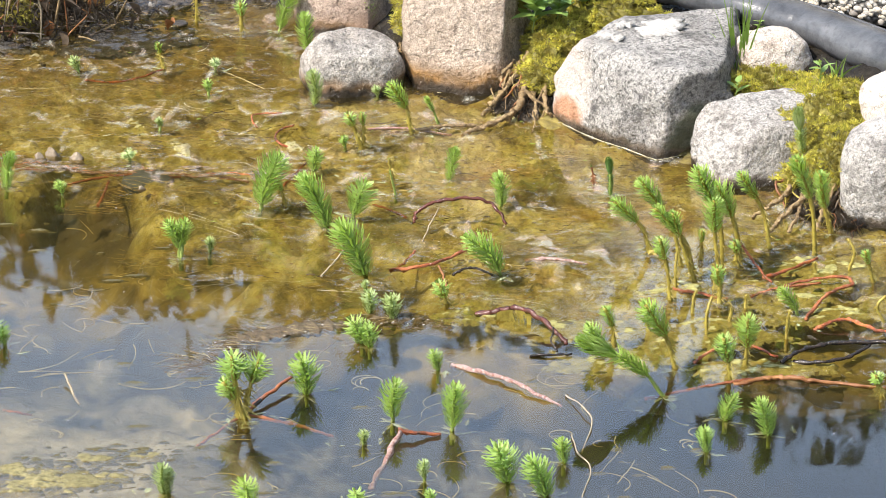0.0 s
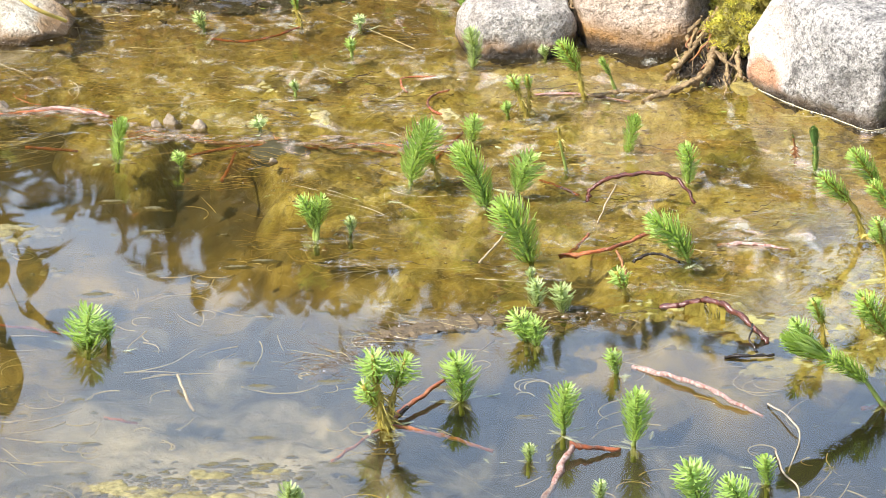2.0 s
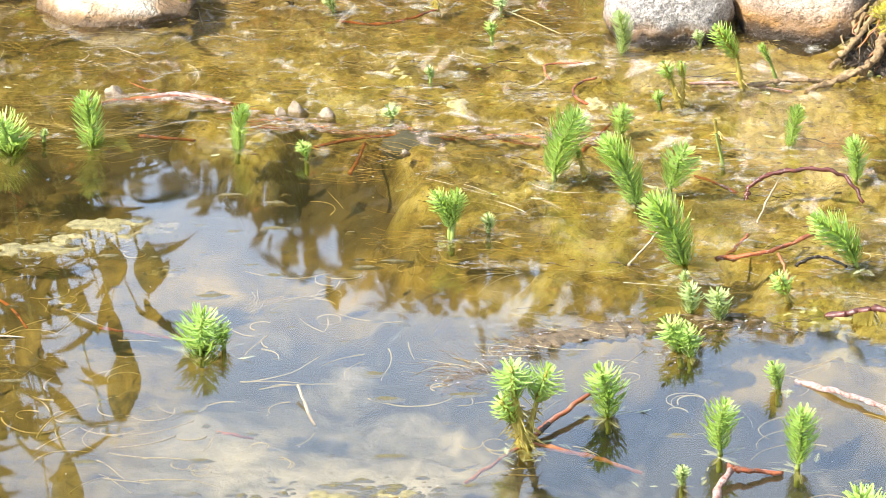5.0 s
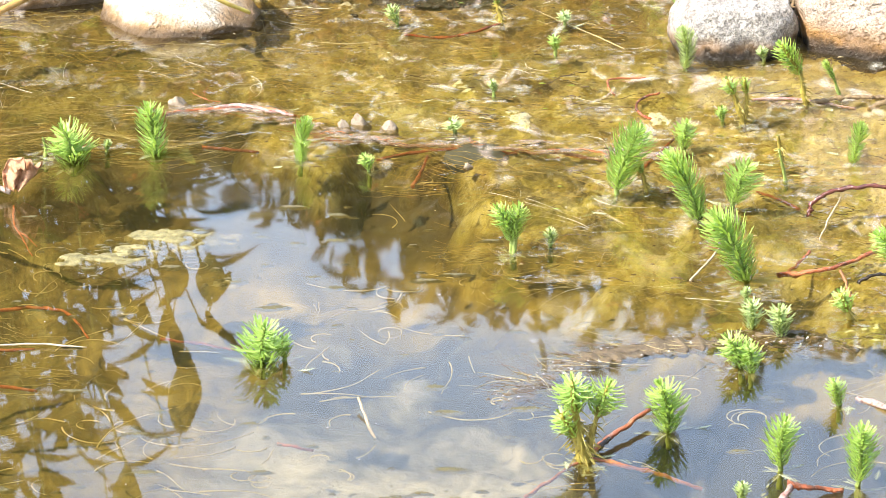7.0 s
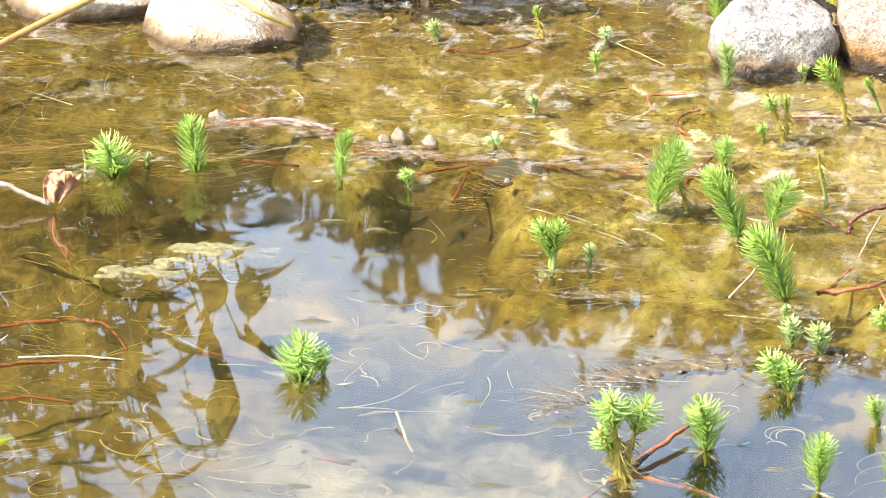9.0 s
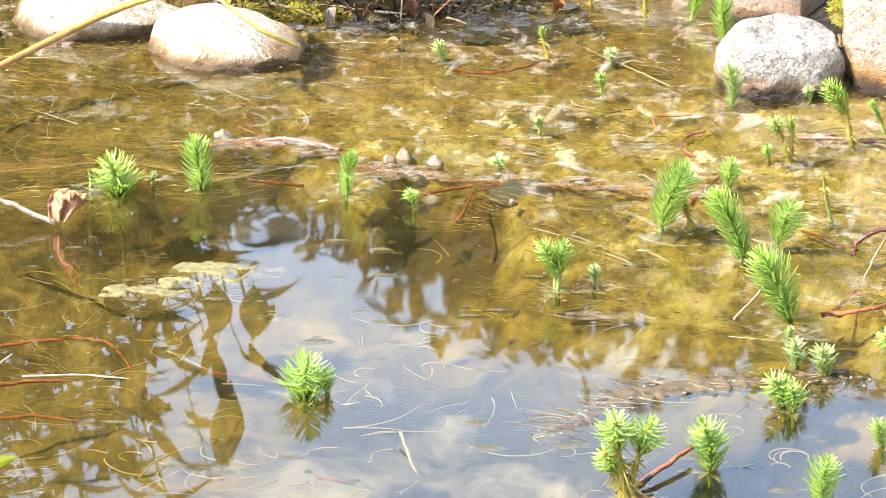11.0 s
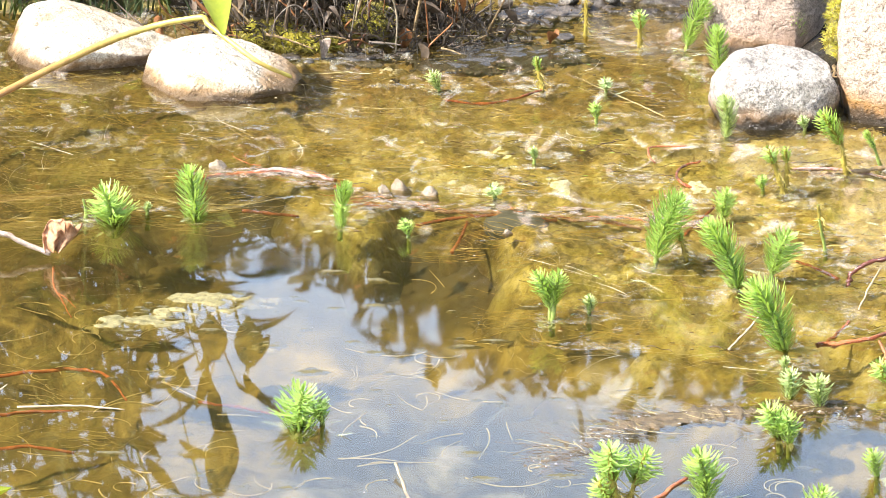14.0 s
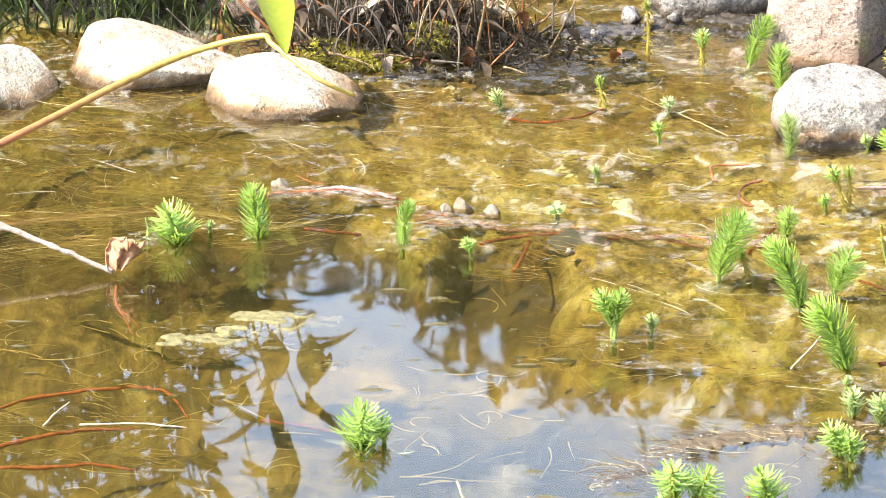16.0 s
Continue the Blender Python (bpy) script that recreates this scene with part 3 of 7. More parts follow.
def feather_plant(x, y, top, width, head=0.6, lean=(0.0, 0.0), look_="green", stem="yellow", thick=0.0022, open_angle=74, label="", sunk=1.0):
    """A parrot's feather shoot: top is its height over the water, lean the tip's offset, head the leafy share."""
    plant_count[0] += 1
    FEET.append((x, y))
    rnd = random.Random(plant_count[0] * 17)
    size_word = "tall " if top > 0.075 else "small " if top < 0.03 else ""
    size_word += "leaning " if math.hypot(lean[0], lean[1]) > 0.45 * top else ""
    hue = {"green": "bright green feathery shoot", "pale": "pale whitish-green feathery shoot", "dark": "dark green feathery shoot with closed tip"}[look_]
    words = size_word + hue + {"yellow": " on a bare yellow stem", "green": " standing in the water", "brown": " on a bare brown stem", "red": " on a red stem"}[stem]
    e = base("water_feather_plant", x, y, 0, label or words, "water plant", "water plant shoots")
    lx, ly = lean
    top = max(0.4 * top, top - 0.13 * width)
    low = Vector((-lx * 0.15, -ly * 0.15, -0.02))
    mid = Vector((lx * 0.35 + rnd.uniform(-1, 1) * top * 0.06, ly * 0.35, top * 0.5))
    end = Vector((lx, ly, top))
    line = smooth_path([low, Vector((0, 0, 0)), mid, end], 6)
    m = {"yellow": M_STEM, "green": M_STEM_GREEN, "brown": M_BROWN, "red": M_RUNNER}[stem]
    part("stem", tube(line, thick * 1.35, thick * (0.65 if thick < 0.0035 else 0.3), 8, 0.7, plant_count[0]), m, e)
    cut = max(0, int((len(line) - 1) * (1 - head * (0.76 if stem == "green" else 0.56))))
    hl = line[min(cut, len(line) - 3):]
    part("leaf_head", head_mesh(hl, width, rnd, open_angle), {"green": M_FEATHER, "pale": M_FEATHER_PALE, "dark": M_FEATHER_DARK}[look_], e)
    if stem != "green":   # withered whorls hang along the bare stem
        V, F = [], []
        for i in range(6, cut + 1):
            for _ in range(6):
                a = rnd.uniform(0, 6.28)
                p = line[i].lerp(line[min(i + 1, len(line) - 1)], rnd.random()) + Vector((math.cos(a), math.sin(a), 0)) * thick * 0.8
                blade(V, F, p, Vector((math.cos(a), math.sin(a), rnd.uniform(-0.9, 0.4))).normalized(), thick * rnd.uniform(1.2, 3.2), 0.0012, 0.5, 4)
        if V:
            part("old_leaf", (V, F), m, e, "withered brownish leaf remains")
    if sunk > 0:   # old whorls, drowned and bleached, round the foot
        V, F = [], []
        n = 6 + plant_count[0] % 3
        for q in range(n):
            a = 6.28 * q / n + rnd.uniform(-0.5, 0.5)
            L = max(0.016, width) * sunk * rnd.uniform(0.40, 0.80)
            feather_leaf(V, F, Vector((0, 0, rnd.uniform(-0.0055, -0.0004))), Vector((math.cos(a), math.sin(a), 0.0)), Vector((0, 0, 1.0)), L, L * 0.15, 15, 0.03)
        part("drowned_leaf", (V, F), M_DROWNED, e, "bleached leaves under water")
    return e


def runner(pts, r0, material, label, r1=None, name="runner_stem", category="stem", group="runner stems", rough=0.4, z=None, steps=8):
    """A creeping stem or twig through a few places."""
    line = smooth_path(pts, steps)
    for i, p in enumerate(line):
        p += Vector((noise.noise(Vector((i * 0.35, p.x * 9, 1.0))), noise.noise(Vector((i * 0.35, p.y * 9, 7.0))), 0.6 * noise.noise(Vector((i * 0.35, p.x * 5, 3.0))))) * r0 * 1.1
    ob = part(name, tube(line, r0, r1 or r0 * 0.7, 8, rough * 1.5, r0 * 999 + pts[0][0], None, 4), material)
    return tagged(ob, label, category, group)

# ---- ground, pond and water ----
FRONT = [(-0.45, 4.76), (-0.05, 4.73), (0.04, 4.55), (0.13, 4.25), (0.32, 4.10), (0.50, 3.97), (0.60, 3.92), (0.9, 3.97), (1.4, 3.98)]


def front(x):
    """Where the algae mats end towards the open water."""
    return float(np.interp(x, [p[0] for p in FRONT], [p[1] for p in FRONT]))


def bank(x, y):
    """How far a place lies outside the water, in metres (minus: inside)."""
    right = (x - 0.56) * 0.73 + (y - 4.98) * 0.68 - 0.02
    right = min(right, (x - 0.37) * 0.9 + (y - 5.5) * 0.1)
    far = y - 6.05 + 0.58 / (1 + math.exp(max(-40.0, min(40.0, (x + 0.30) * 30)))) + 0.02 * math.sin(x * 9)
    left = -2.2 - x
    near = 1.6 - y
    d = max(right, far, left, near)
    wild = max(0.0, min(1.0, (3.2 - y) * 2)) + max(0.0, min(1.0, (-1.1 - x) * 2))
    return d + 0.03 * noise.noise(Vector((x * 6, y * 6, 0))) + 0.35 * wild * noise.noise(Vector((x * 1.3, y * 1.3, 6)))


def ground_height(x, y):
    d = bank(x, y)
    east = max(0.0, min(1.0, (x - 0.08) * 5 + 1.4 * noise.noise(Vector((x * 2.2, y * 2.2, 4.1)))))
    deep = 0.055 + (0.080 + 0.045 * east) * max(0.0, min(1.0, (front(x) - y) * (3.0 + 6.0 * east) + 0.3 + 0.3 * east))
    deep += 0.11 * max(0.0, min(1.0, (x - 0.55) * 4)) * max(0.0, min(1.0, (front(x) - y) * 12 + 0.4))
    if d < -0.25:
        z = -deep
    elif d < 0.02:
        z = -deep * (0.02 - d) / 0.27 - 0.004
    else:
        z = min(0.10, (d - 0.02) * 0.40)
    if d > 3:
        z += 0.25 * (1 - math.exp(-(d - 3) / 12)) * noise.noise(Vector((x * 0.05, y * 0.05, 3)))
    if d < 0.6:
        z += 0.020 * noise.noise(Vector((x * 7, y * 12, 1.3))) + 0.012 * noise.noise(Vector((x * 24, y * 40, 5.3)))
        # hummock of mud under the dead tussock
        z += 0.085 * math.exp(-((x + 0.125) ** 2 / 0.016 + (y - 5.40) ** 2 / 0.009))
        z += (0.030 + 0.030 * noise.noise(Vector((x * 45, y * 45, 2)))) * math.exp(-((x - 0.05) ** 2 / 0.010 + (y - 5.42) ** 2 / 0.008))
        if d < -0.02:
            z = min(z, 0.035)
    return z


def lines(lo, hi, step, far):
    inner = list(np.arange(lo, hi, step))
    grow, s, a, b = [], step, lo, hi
    low, high = [], []
    while a > -far:
        s *= 1.28
        a -= s
        b += s
        low.append(a)
        high.append(b)
    return low[::-1] + inner + [hi] + high


def make_ground():
    xs = lines(-0.95, 1.5, 0.0125, 700)
    ys = lines(3.2, 5.95, 0.0125, 700)
    V = [(x, y, ground_height(x, y)) for y in ys for x in xs]
    n = len(xs)
    F = [(j * n + i, j * n + i + 1, (j + 1) * n + i + 1, (j + 1) * n + i) for j in range(len(ys) - 1) for i in range(n - 1)]
    return tagged(part("ground", (V, F), M_BED), "olive algae-covered pond bed rising to dark soil banks", "ground", kind="structure")


make_ground()
# the surface heaves by a fraction of a millimetre
xs = np.linspace(-2.6, 1.9, 226)
ys = np.linspace(1.2, 6.2, 251)
V = [(x, y, 0.00016 * noise.noise(Vector((x * 5, y * 8, 4.0))) + 0.00002 * noise.noise(Vector((x * 17, y * 24, 8.0)))) for y in ys for x in xs]
F = [(j * 226 + i, j * 226 + i + 1, j * 226 + i + 227, j * 226 + i + 226) for j in range(250) for i in range(225)]
tagged(part("pond_water", (V, F), M_WATER), "still brownish pond water mirroring sky and trees", "water", kind="structure")

# ---- rocks ----
rock(0.414, 5.062, 0.022, 0.152, 0.135, 0.125, 1, M_GRANITE_WET, "small rounded grey granite boulder at the water's edge", 10, cuts=[((0.2, -0.2, 1), 0.80)], bumps=0.10)
rock(0.595, 5.075, 0.075, 0.195, 0.18, 0.27, 2, M_TAN, "tall tan boulder with rust-brown waterline standing in the pond edge", -8, cuts=[((-0.3, -1, 0.25), 0.72), ((1, -0.3, 0.1), 0.85)], bumps=0.12, power=2.8)
big_boulder = rock(0.865, 4.865, 0.060, 0.335, 0.38, 0.25, 3, M_GRANITE_DARK, "large flat-topped grey boulder with white lichen flakes", 0,
     cuts=[((0.0, -0.07, 1), 0.56), ((-0.80, -0.58, 0.10), 0.66), ((0.40, -0.90, 0.04), 0.86), ((0.9, -0.2, 0.20), 0.70), ((-1, 0.1, 0.10), 0.92), ((-0.65, 0.6, 0.5), 0.70), ((-0.1, 0.9, 0.4), 0.62), ((-0.6, -0.6, 0.6), 0.80)], bumps=0.11, power=4.2)
rock(0.998, 4.638, 0.033, 0.235, 0.165, 0.155, 4, M_GRANITE, "rounded grey speckled boulder beside yellow moss", 20, cuts=[((0.0, -0.15, 1), 0.70), ((-0.8, -0.25, 0.5), 0.74), ((0.85, -0.5, -0.15), 0.72), ((-0.1, -1, 0.25), 0.78)], bumps=0.10, power=3.0)
rock(1.135, 4.435, 0.05, 0.14, 0.14, 0.18, 5, M_GRANITE, "upright grey granite boulder beside mossy roots", -12, bumps=0.08)
rock(1.035, 4.86, 0.085, 0.125, 0.10, 0.105, 6, M_CREAM, "small pinkish stone on the bank beside the liner", 10, bumps=0.08)
rock(1.185, 4.62, 0.10, 0.11, 0.10, 0.10, 7, M_CREAM, "pale pinkish stone resting on moss", 30, bumps=0.09)
rock(0.437, 5.36, 0.055, 0.19, 0.16, 0.20, 8, M_PINK, "two-toned pink and grey boulder behind the small one", 12, cuts=[((-0.6, -0.8, 0.2), 0.62), ((0.7, -0.7, 0.15), 0.62)], bumps=0.07, power=3)
rock(-0.282, 5.160, 0.004, 0.232, 0.17, 0.112, 9, M_PALE, "bleached cream limestone boulder lying in shallow water", -6, cuts=[((0.70, -0.10, 0.72), 0.40), ((-0.45, -0.3, 0.9), 0.72), ((0.9, -0.3, 0.1), 0.80), ((-0.05, -0.80, 0.60), 0.56), ((0.35, -0.9, 0.25), 0.62), ((0.72, -0.66, -0.22), 0.60), ((-0.75, -0.5, 0.4), 0.66)], bumps=0.09)
rock(-0.474, 5.275, 0.006, 0.265, 0.20, 0.130, 10, M_PALE, "flat bleached cream boulder with stained foot in the water", -12, cuts=[((-0.10, -0.40, 1), 0.50), ((0.58, -0.76, -0.24), 0.36), ((-0.9, -0.3, 0.3), 0.66), ((-0.45, -0.85, 0.30), 0.60), ((0.5, 0.2, 0.8), 0.58), ((0.62, -0.3, 0.75), 0.52)], bumps=0.08, power=3)
rock(-0.668, 5.205, 0.004, 0.165, 0.13, 0.112, 12, M_PALE, "small cream boulder stained brown at the waterline", 30, cuts=[((0.5, -0.6, 0.8), 0.55)], bumps=0.08)
rock(-0.335, 5.56, 0.03, 0.13, 0.11, 0.13, 13, M_PINK, "reddish brown boulder in the shade of the bank", 0, bumps=0.1)
rock(0.285, 5.62, 0.02, 0.20, 0.12, 0.16, 14, M_GRANITE_DARK, "dark wet boulder in the shade behind the plants", 20, bumps=0.1)

# ---- far trees, seen in the water ----
def tree(x, y, height, spread, seed, leaves, low=0.25, thin=1.0, label="leafy broadleaf tree beyond the pond"):
    rnd = random.Random(seed)
    e = base("tree", x, y, 0.1, label, "tree", "trees beyond the pond")
    line = smooth_path([(0, 0, -0.1), (rnd.uniform(-0.1, 0.1), 0, height * 0.35), (rnd.uniform(-0.3, 0.3), 0.1, height * 0.7), (0, 0, height * 0.93)], 5)
    V, F = tube(line, height * 0.022, height * 0.0015, 8, 0.3, seed)
    part("trunk", (V, F), M_BARK, e)
    tips = []
    V, F = [], []
    for i in range(26):
        t = low + (0.95 - low) * i / 26
        p = line[int(t * (len(line) - 1))]
        a = i * 2.4 + rnd.uniform(-0.4, 0.4)
        r = spread * (1.05 - 0.55 * t) * rnd.uniform(0.65, 1.05)
        q = p + Vector((math.cos(a) * r, math.sin(a) * r, r * rnd.uniform(0.15, 0.6)))
        limb = smooth_path([p, p.lerp(q, 0.5) + Vector((0, 0, 0.06 * r)), q], 4)
        tube(limb, height * 0.006, height * 0.0015, 5, 0.2, i, (V, F))
        for _ in range(7):
            s = rnd.uniform(0.3, 1.0)
            c = p.lerp(q, s)
            w = c + Vector((rnd.gauss(0, 1), rnd.gauss(0, 1), rnd.gauss(0, 0.7))) * (0.28 * r)
            tube([c, c.lerp(w, 0.5) + Vector((0, 0, 0.03)), w], height * 0.0018, height * 0.0006, 4, 0, 1, (V, F))
            tips.append((c, w))
    part("limb", (V, F), M_BARK, e)
    V, F = [], []
    for _ in range(leaves):
        c, w = rnd.choice(tips)
        p = c.lerp(w, rnd.uniform(0.3, 1.15)) + Vector((rnd.gauss(0, 1), rnd.gauss(0, 1), rnd.gauss(0, 1))) * (0.17 * thin)
        u = Vector((rnd.gauss(0, 1), rnd.gauss(0, 1), rnd.gauss(0, 1))).normalized()
        v = u.cross(Vector((rnd.gauss(0, 1), rnd.gauss(0, 1), rnd.gauss(0, 1)))).normalized()
        L = rnd.uniform(0.045, 0.085) * (1.0 if thin < 1.5 else 2.0)
        o = len(V)
        V.extend((p - u * L, p + v * L * 0.45, p + u * L, p - v * L * 0.45))
        F.append((o, o + 1, o + 2, o + 3))
    part("crown", (V, F), M_CROWN, e)
    return e


tree(0.1, 17.0, 5.2, 0.95, 1, 36000)
tree(0.65, 17.4, 5.15, 0.8, 11, 34000)
tree(1.25, 17.6, 5.7, 1.1, 2, 36000)
tree(2.0, 17.0, 5.5, 0.9, 3, 36000)
tree(3.95, 17.0, 6.08, 1.0, 4, 36000)
tree(-1.5, 18.5, 5.2, 1.0, 5, 30000)
tree(-0.55, 17.5, 4.9, 0.7, 9, 30000)
tree(-3.4, 17.0, 6.0, 1.6, 6, 30000)
tree(5.9, 18.0, 6.2, 1.5, 7, 30000)
# unseen trees behind and beside the onlooker, added to block low sky light
back = tree(7.5, 1.0, 6.5, 2.4, 8, 14000, 0.12, 2.0, "unseen leafy tree added beside the pond to block low sky")
for i, (x, y, s) in enumerate([(8.0, -4.0, 1.1), (4.5, -7.5, 1.15), (0.5, -9.0, 1.1), (-4.0, -9.5, 0.8), (-10.5, 3.0, 0.8), (7.0, 6.0, 1.0), (8.5, 11.0, 1.1), (-9.5, 9.0, 0.8), (-7.5, 14.0, 0.9)]):
    copy_thing(back, pose(x, y, 0.1, 0, 0, i * 67) @ Matrix.Diagonal((s, s, s, 1)))

# ---- algae: mats, skeins, scum ----
def mat_share(x, y):
    s = (y - front(x)) / (0.34 - 0.14 * max(0.0, min(1.0, (x - 0.42) * 5))) + 0.30 - 0.30 * max(0.0, min(1.0, (x - 0.10) * 5))
    s += 0.75 * noise.noise(Vector((x * 6, y * 6, 2.0)))
    s += 0.38 * noise.noise(Vector((x * 15, y * 13, 5.0)))
    return max(0.0, min(1.0, s))


k = Nodes("algae_mat")
cloud_ = k.noise(15, 8, 0.68, k.stretch(1.0, 0.7, 1.0, 25), 0.7)
col = k.ramp(cloud_, (0.35, (0.044, 0.034, 0.007)), (0.43, (0.27, 0.21, 0.034)), (0.53, (0.50, 0.44, 0.115)), (0.66, (0.76, 0.71, 0.38)))
col = k.mix(k.ramp(k.noise(8, 5, 0.6), (0.50, 0.0), (0.66, 0.6)), col, (0.28, 0.30, 0.06))
# bleached, milky growth, most of it among the shoots
mx = k.n("SeparateXYZ", {0: k.geo.outputs["Position"]}).outputs[0]
where = k.n("MapRange", {"Value": mx, "From Min": -0.30, "From Max": 0.25, "To Min": -0.06, "To Max": 0.035}).outputs[0]
my = k.math("ADD", k.math("MULTIPLY", mx, 0.8), k.n("SeparateXYZ", {0: k.geo.outputs["Position"]}).outputs[1])
where = k.math("ADD", where, k.n("MapRange", {"Value": my, "From Min": 4.40, "From Max": 4.80, "To Min": -0.14, "To Max": 0.01}).outputs[0])
where = k.math("SUBTRACT", where, k.n("MapRange", {"Value": mx, "From Min": 0.50, "From Max": 0.72, "To Min": 0.0, "To Max": 0.10}).outputs[0])
milky = k.ramp(k.math("ADD", where, k.noise(19, 8, 0.72, k.stretch(1, 0.7, 1, -20), 0.5)), (0.48, 0.0), (0.62, 0.6))
col = k.mix(milky, col, k.ramp(k.noise(60, 4, 0.7), (0.35, (0.50, 0.41, 0.17)), (0.65, (0.78, 0.72, 0.48))))
col = k.mix(k.ramp(k.noise(6, 4, 0.6, k.stretch(1, 0.8, 1, -15)), (0.56, 0.0), (0.70, 0.6)), col, (0.30, 0.13, 0.045))
col = k.mix(k.ramp(k.noise(75, 5, 0.7, k.stretch(1, 0.7, 1, 30), 0.7), (0.36, 0.55), (0.52, 0.0)), col, (0.06, 0.04, 0.012))
col = k.mix(k.ramp(k.noise(260, 3, 0.8), (0.58, 0.0), (0.70, 0.55)), col, (0.70, 0.64, 0.42))
above = k.n("MapRange", {"Value": k.n("SeparateXYZ", {0: k.geo.outputs["Position"]}).outputs[2], "From Min": -0.0015, "From Max": 0.0025}).outputs[0]
back = k.n("MapRange", {"Value": k.math("ADD", k.n("SeparateXYZ", {0: k.geo.outputs["Position"]}).outputs[1], k.math("MULTIPLY", k.math("SUBTRACT", k.noise(7, 6, 0.65), 0.5), 0.7)), "From Min": 4.86, "From Max": 5.20, "To Min": 0.0, "To Max": 0.75}).outputs[0]
col = k.mix(back, col, k.ramp(k.noise(40, 5, 0.7), (0.4, (0.09, 0.055, 0.015)), (0.62, (0.27, 0.17, 0.055))))   # rusty silt at the far side
depth = k.n("MapRange", {"Value": k.n("SeparateXYZ", {0: k.geo.outputs["Position"]}).outputs[2], "From Min": -0.075, "From Max": -0.012}).outputs[0]
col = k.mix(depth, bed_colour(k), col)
crust = k.ramp(k.noise(150, 4, 0.75), (0.40, (0.13, 0.095, 0.03)), (0.52, (0.27, 0.21, 0.09)), (0.66, (0.42, 0.35, 0.20)))   # dried and bleached where it stands clear
col = k.mix(k.math("MULTIPLY", above, 0.55), col, crust)
dim = k.n("MapRange", {"Value": k.math("ADD", mx, k.math("MULTIPLY", k.math("SUBTRACT", k.noise(6, 4), 0.5), 0.3)), "From Min": -0.42, "From Max": -0.16, "To Min": 0.62, "To Max": 0.0}).outputs[0]
col = k.mix(dim, col, k.ramp(k.noise(26, 6, 0.7, k.stretch(0.6, 1.4, 1)), (0.38, (0.045, 0.032, 0.008)), (0.66, (0.24, 0.18, 0.045))))   # growth turns browner towards the west
holes = k.ramp(k.math("ADD", k.noise(8.5, 6, 0.62, k.stretch(0.8, 1.5, 1, 8), 0.5), 0.0), (0.36, 0.72), (0.49, 0.0))
col = k.mix(holes, col, k.ramp(k.noise(50, 5, 0.7), (0.4, (0.060, 0.046, 0.010)), (0.62, (0.17, 0.135, 0.030))))   # dark gaps of deep water, painted into the mat colour
col = k.mix(k.ramp(k.noise(33, 5, 0.7, None, 0.5), (0.60, 0.0), (0.68, 0.35)), col, (0.40, 0.16, 0.07))   # rusty flecks
M_MAT = k.surface(col, 0.42, k.bump(k.noise(190, 5, 0.75), 1.0, 0.005))


def make_mat():
    x0, y0, st = -0.72, 3.50, 0.0034
    nx, ny = 590, 636
    Z = {}
    V, F = [], []
    nn = noise.noise
    for j in range(ny):
        y = y0 + j * st
        for i in range(nx):
            x = x0 + i * st
            if y > 4.99 - (x - 0.56) * 1.06 and x > 0.42:
                continue
            s = mat_share(x, y)
            if s < 0.05:
                continue
            g = -0.055 - 0.08 * max(0.0, min(1.0, (front(x) - y) * 3.0 + 0.3))
            z = g - 0.02 + (0.0108 - g) * s * s * (3 - 2 * s)
            z += s * 0.007 * nn(Vector((x * 4, y * 7, 9.1)))
            z -= 0.034 * math.exp(-((x - 0.27) / 0.15) ** 2 - ((y - 4.27) / 0.13) ** 2)
            f = 0.25 + 0.75 * s
            z += f * (0.0080 * nn(Vector((x * 16, y * 13, 0.4))) + 0.0060 * nn(Vector((x * 47, y * 36, 3.4))) + 0.0040 * nn(Vector((x * 120, y * 95, 7.7))) + 0.0034 * nn(Vector((x * 250, y * 210, 1.7))))
            Z[(i, j)] = len(V)
            V.append((x, y, min(z, 0.003 + 0.3 * max(0, z - 0.003))))
    for (i, j), a in Z.items():
        b, c, d = Z.get((i + 1, j)), Z.get((i + 1, j + 1)), Z.get((i, j + 1))
        if b is not None and c is not None and d is not None:
            F.append((a, b, c, d))
    return tagged(part("algae_mat", (V, F), M_MAT), "ragged yellow-brown algae mat at the pond surface", "algae", kind="stuff")


make_mat()


def skeins(name, label, material, count, seed, place, zlo, zhi, r, length, members, spread, bend, wild=0.5):
    """Bundles of thin threads that lie more or less side by side."""
    rnd = random.Random(seed)
    V, F = [], []
    made = 0
    while made < count:
        spot = place(rnd)
        if spot is None:
            continue
        made += 1
        x, y = spot
        a0 = 1.3 * noise.noise(Vector((x * 2.6, y * 3.2, seed))) + rnd.gauss(0, wild) + (math.pi if rnd.random() < 0.5 else 0)
        c0 = rnd.gauss(0, bend)
        L0 = length * rnd.uniform(0.5, 1.4)
        for _ in range(rnd.randint(1, members)):
            px, py = x + rnd.gauss(0, spread), y + rnd.gauss(0, spread)
            a, c, L = a0 + rnd.gauss(0, 0.25 * wild + 0.05), c0 + rnd.gauss(0, bend * 0.5), L0 * rnd.uniform(0.6, 1.2)
            z = rnd.uniform(zlo, zhi)
            line = []
            n = 9 if bend < 1.55 else 20
            for i in range(n):
                line.append(Vector((px, py, z + (0.0012 * math.sin(i * 1.3 + a) if n == 9 else 0.0003 * math.sin(i * 0.25 + L * 90)))))
                px += math.cos(a) * L / n
                py += math.sin(a) * L / n
                a += 0.6 * c / n + rnd.gauss(0, 0.10 if n == 9 else 0.05)
            tube(line, r * rnd.uniform(0.6, 1.2), r * 0.4, 3, 0, 0, (V, F))
    return tagged(part(name, (V, F), material), label, "algae", kind="stuff")


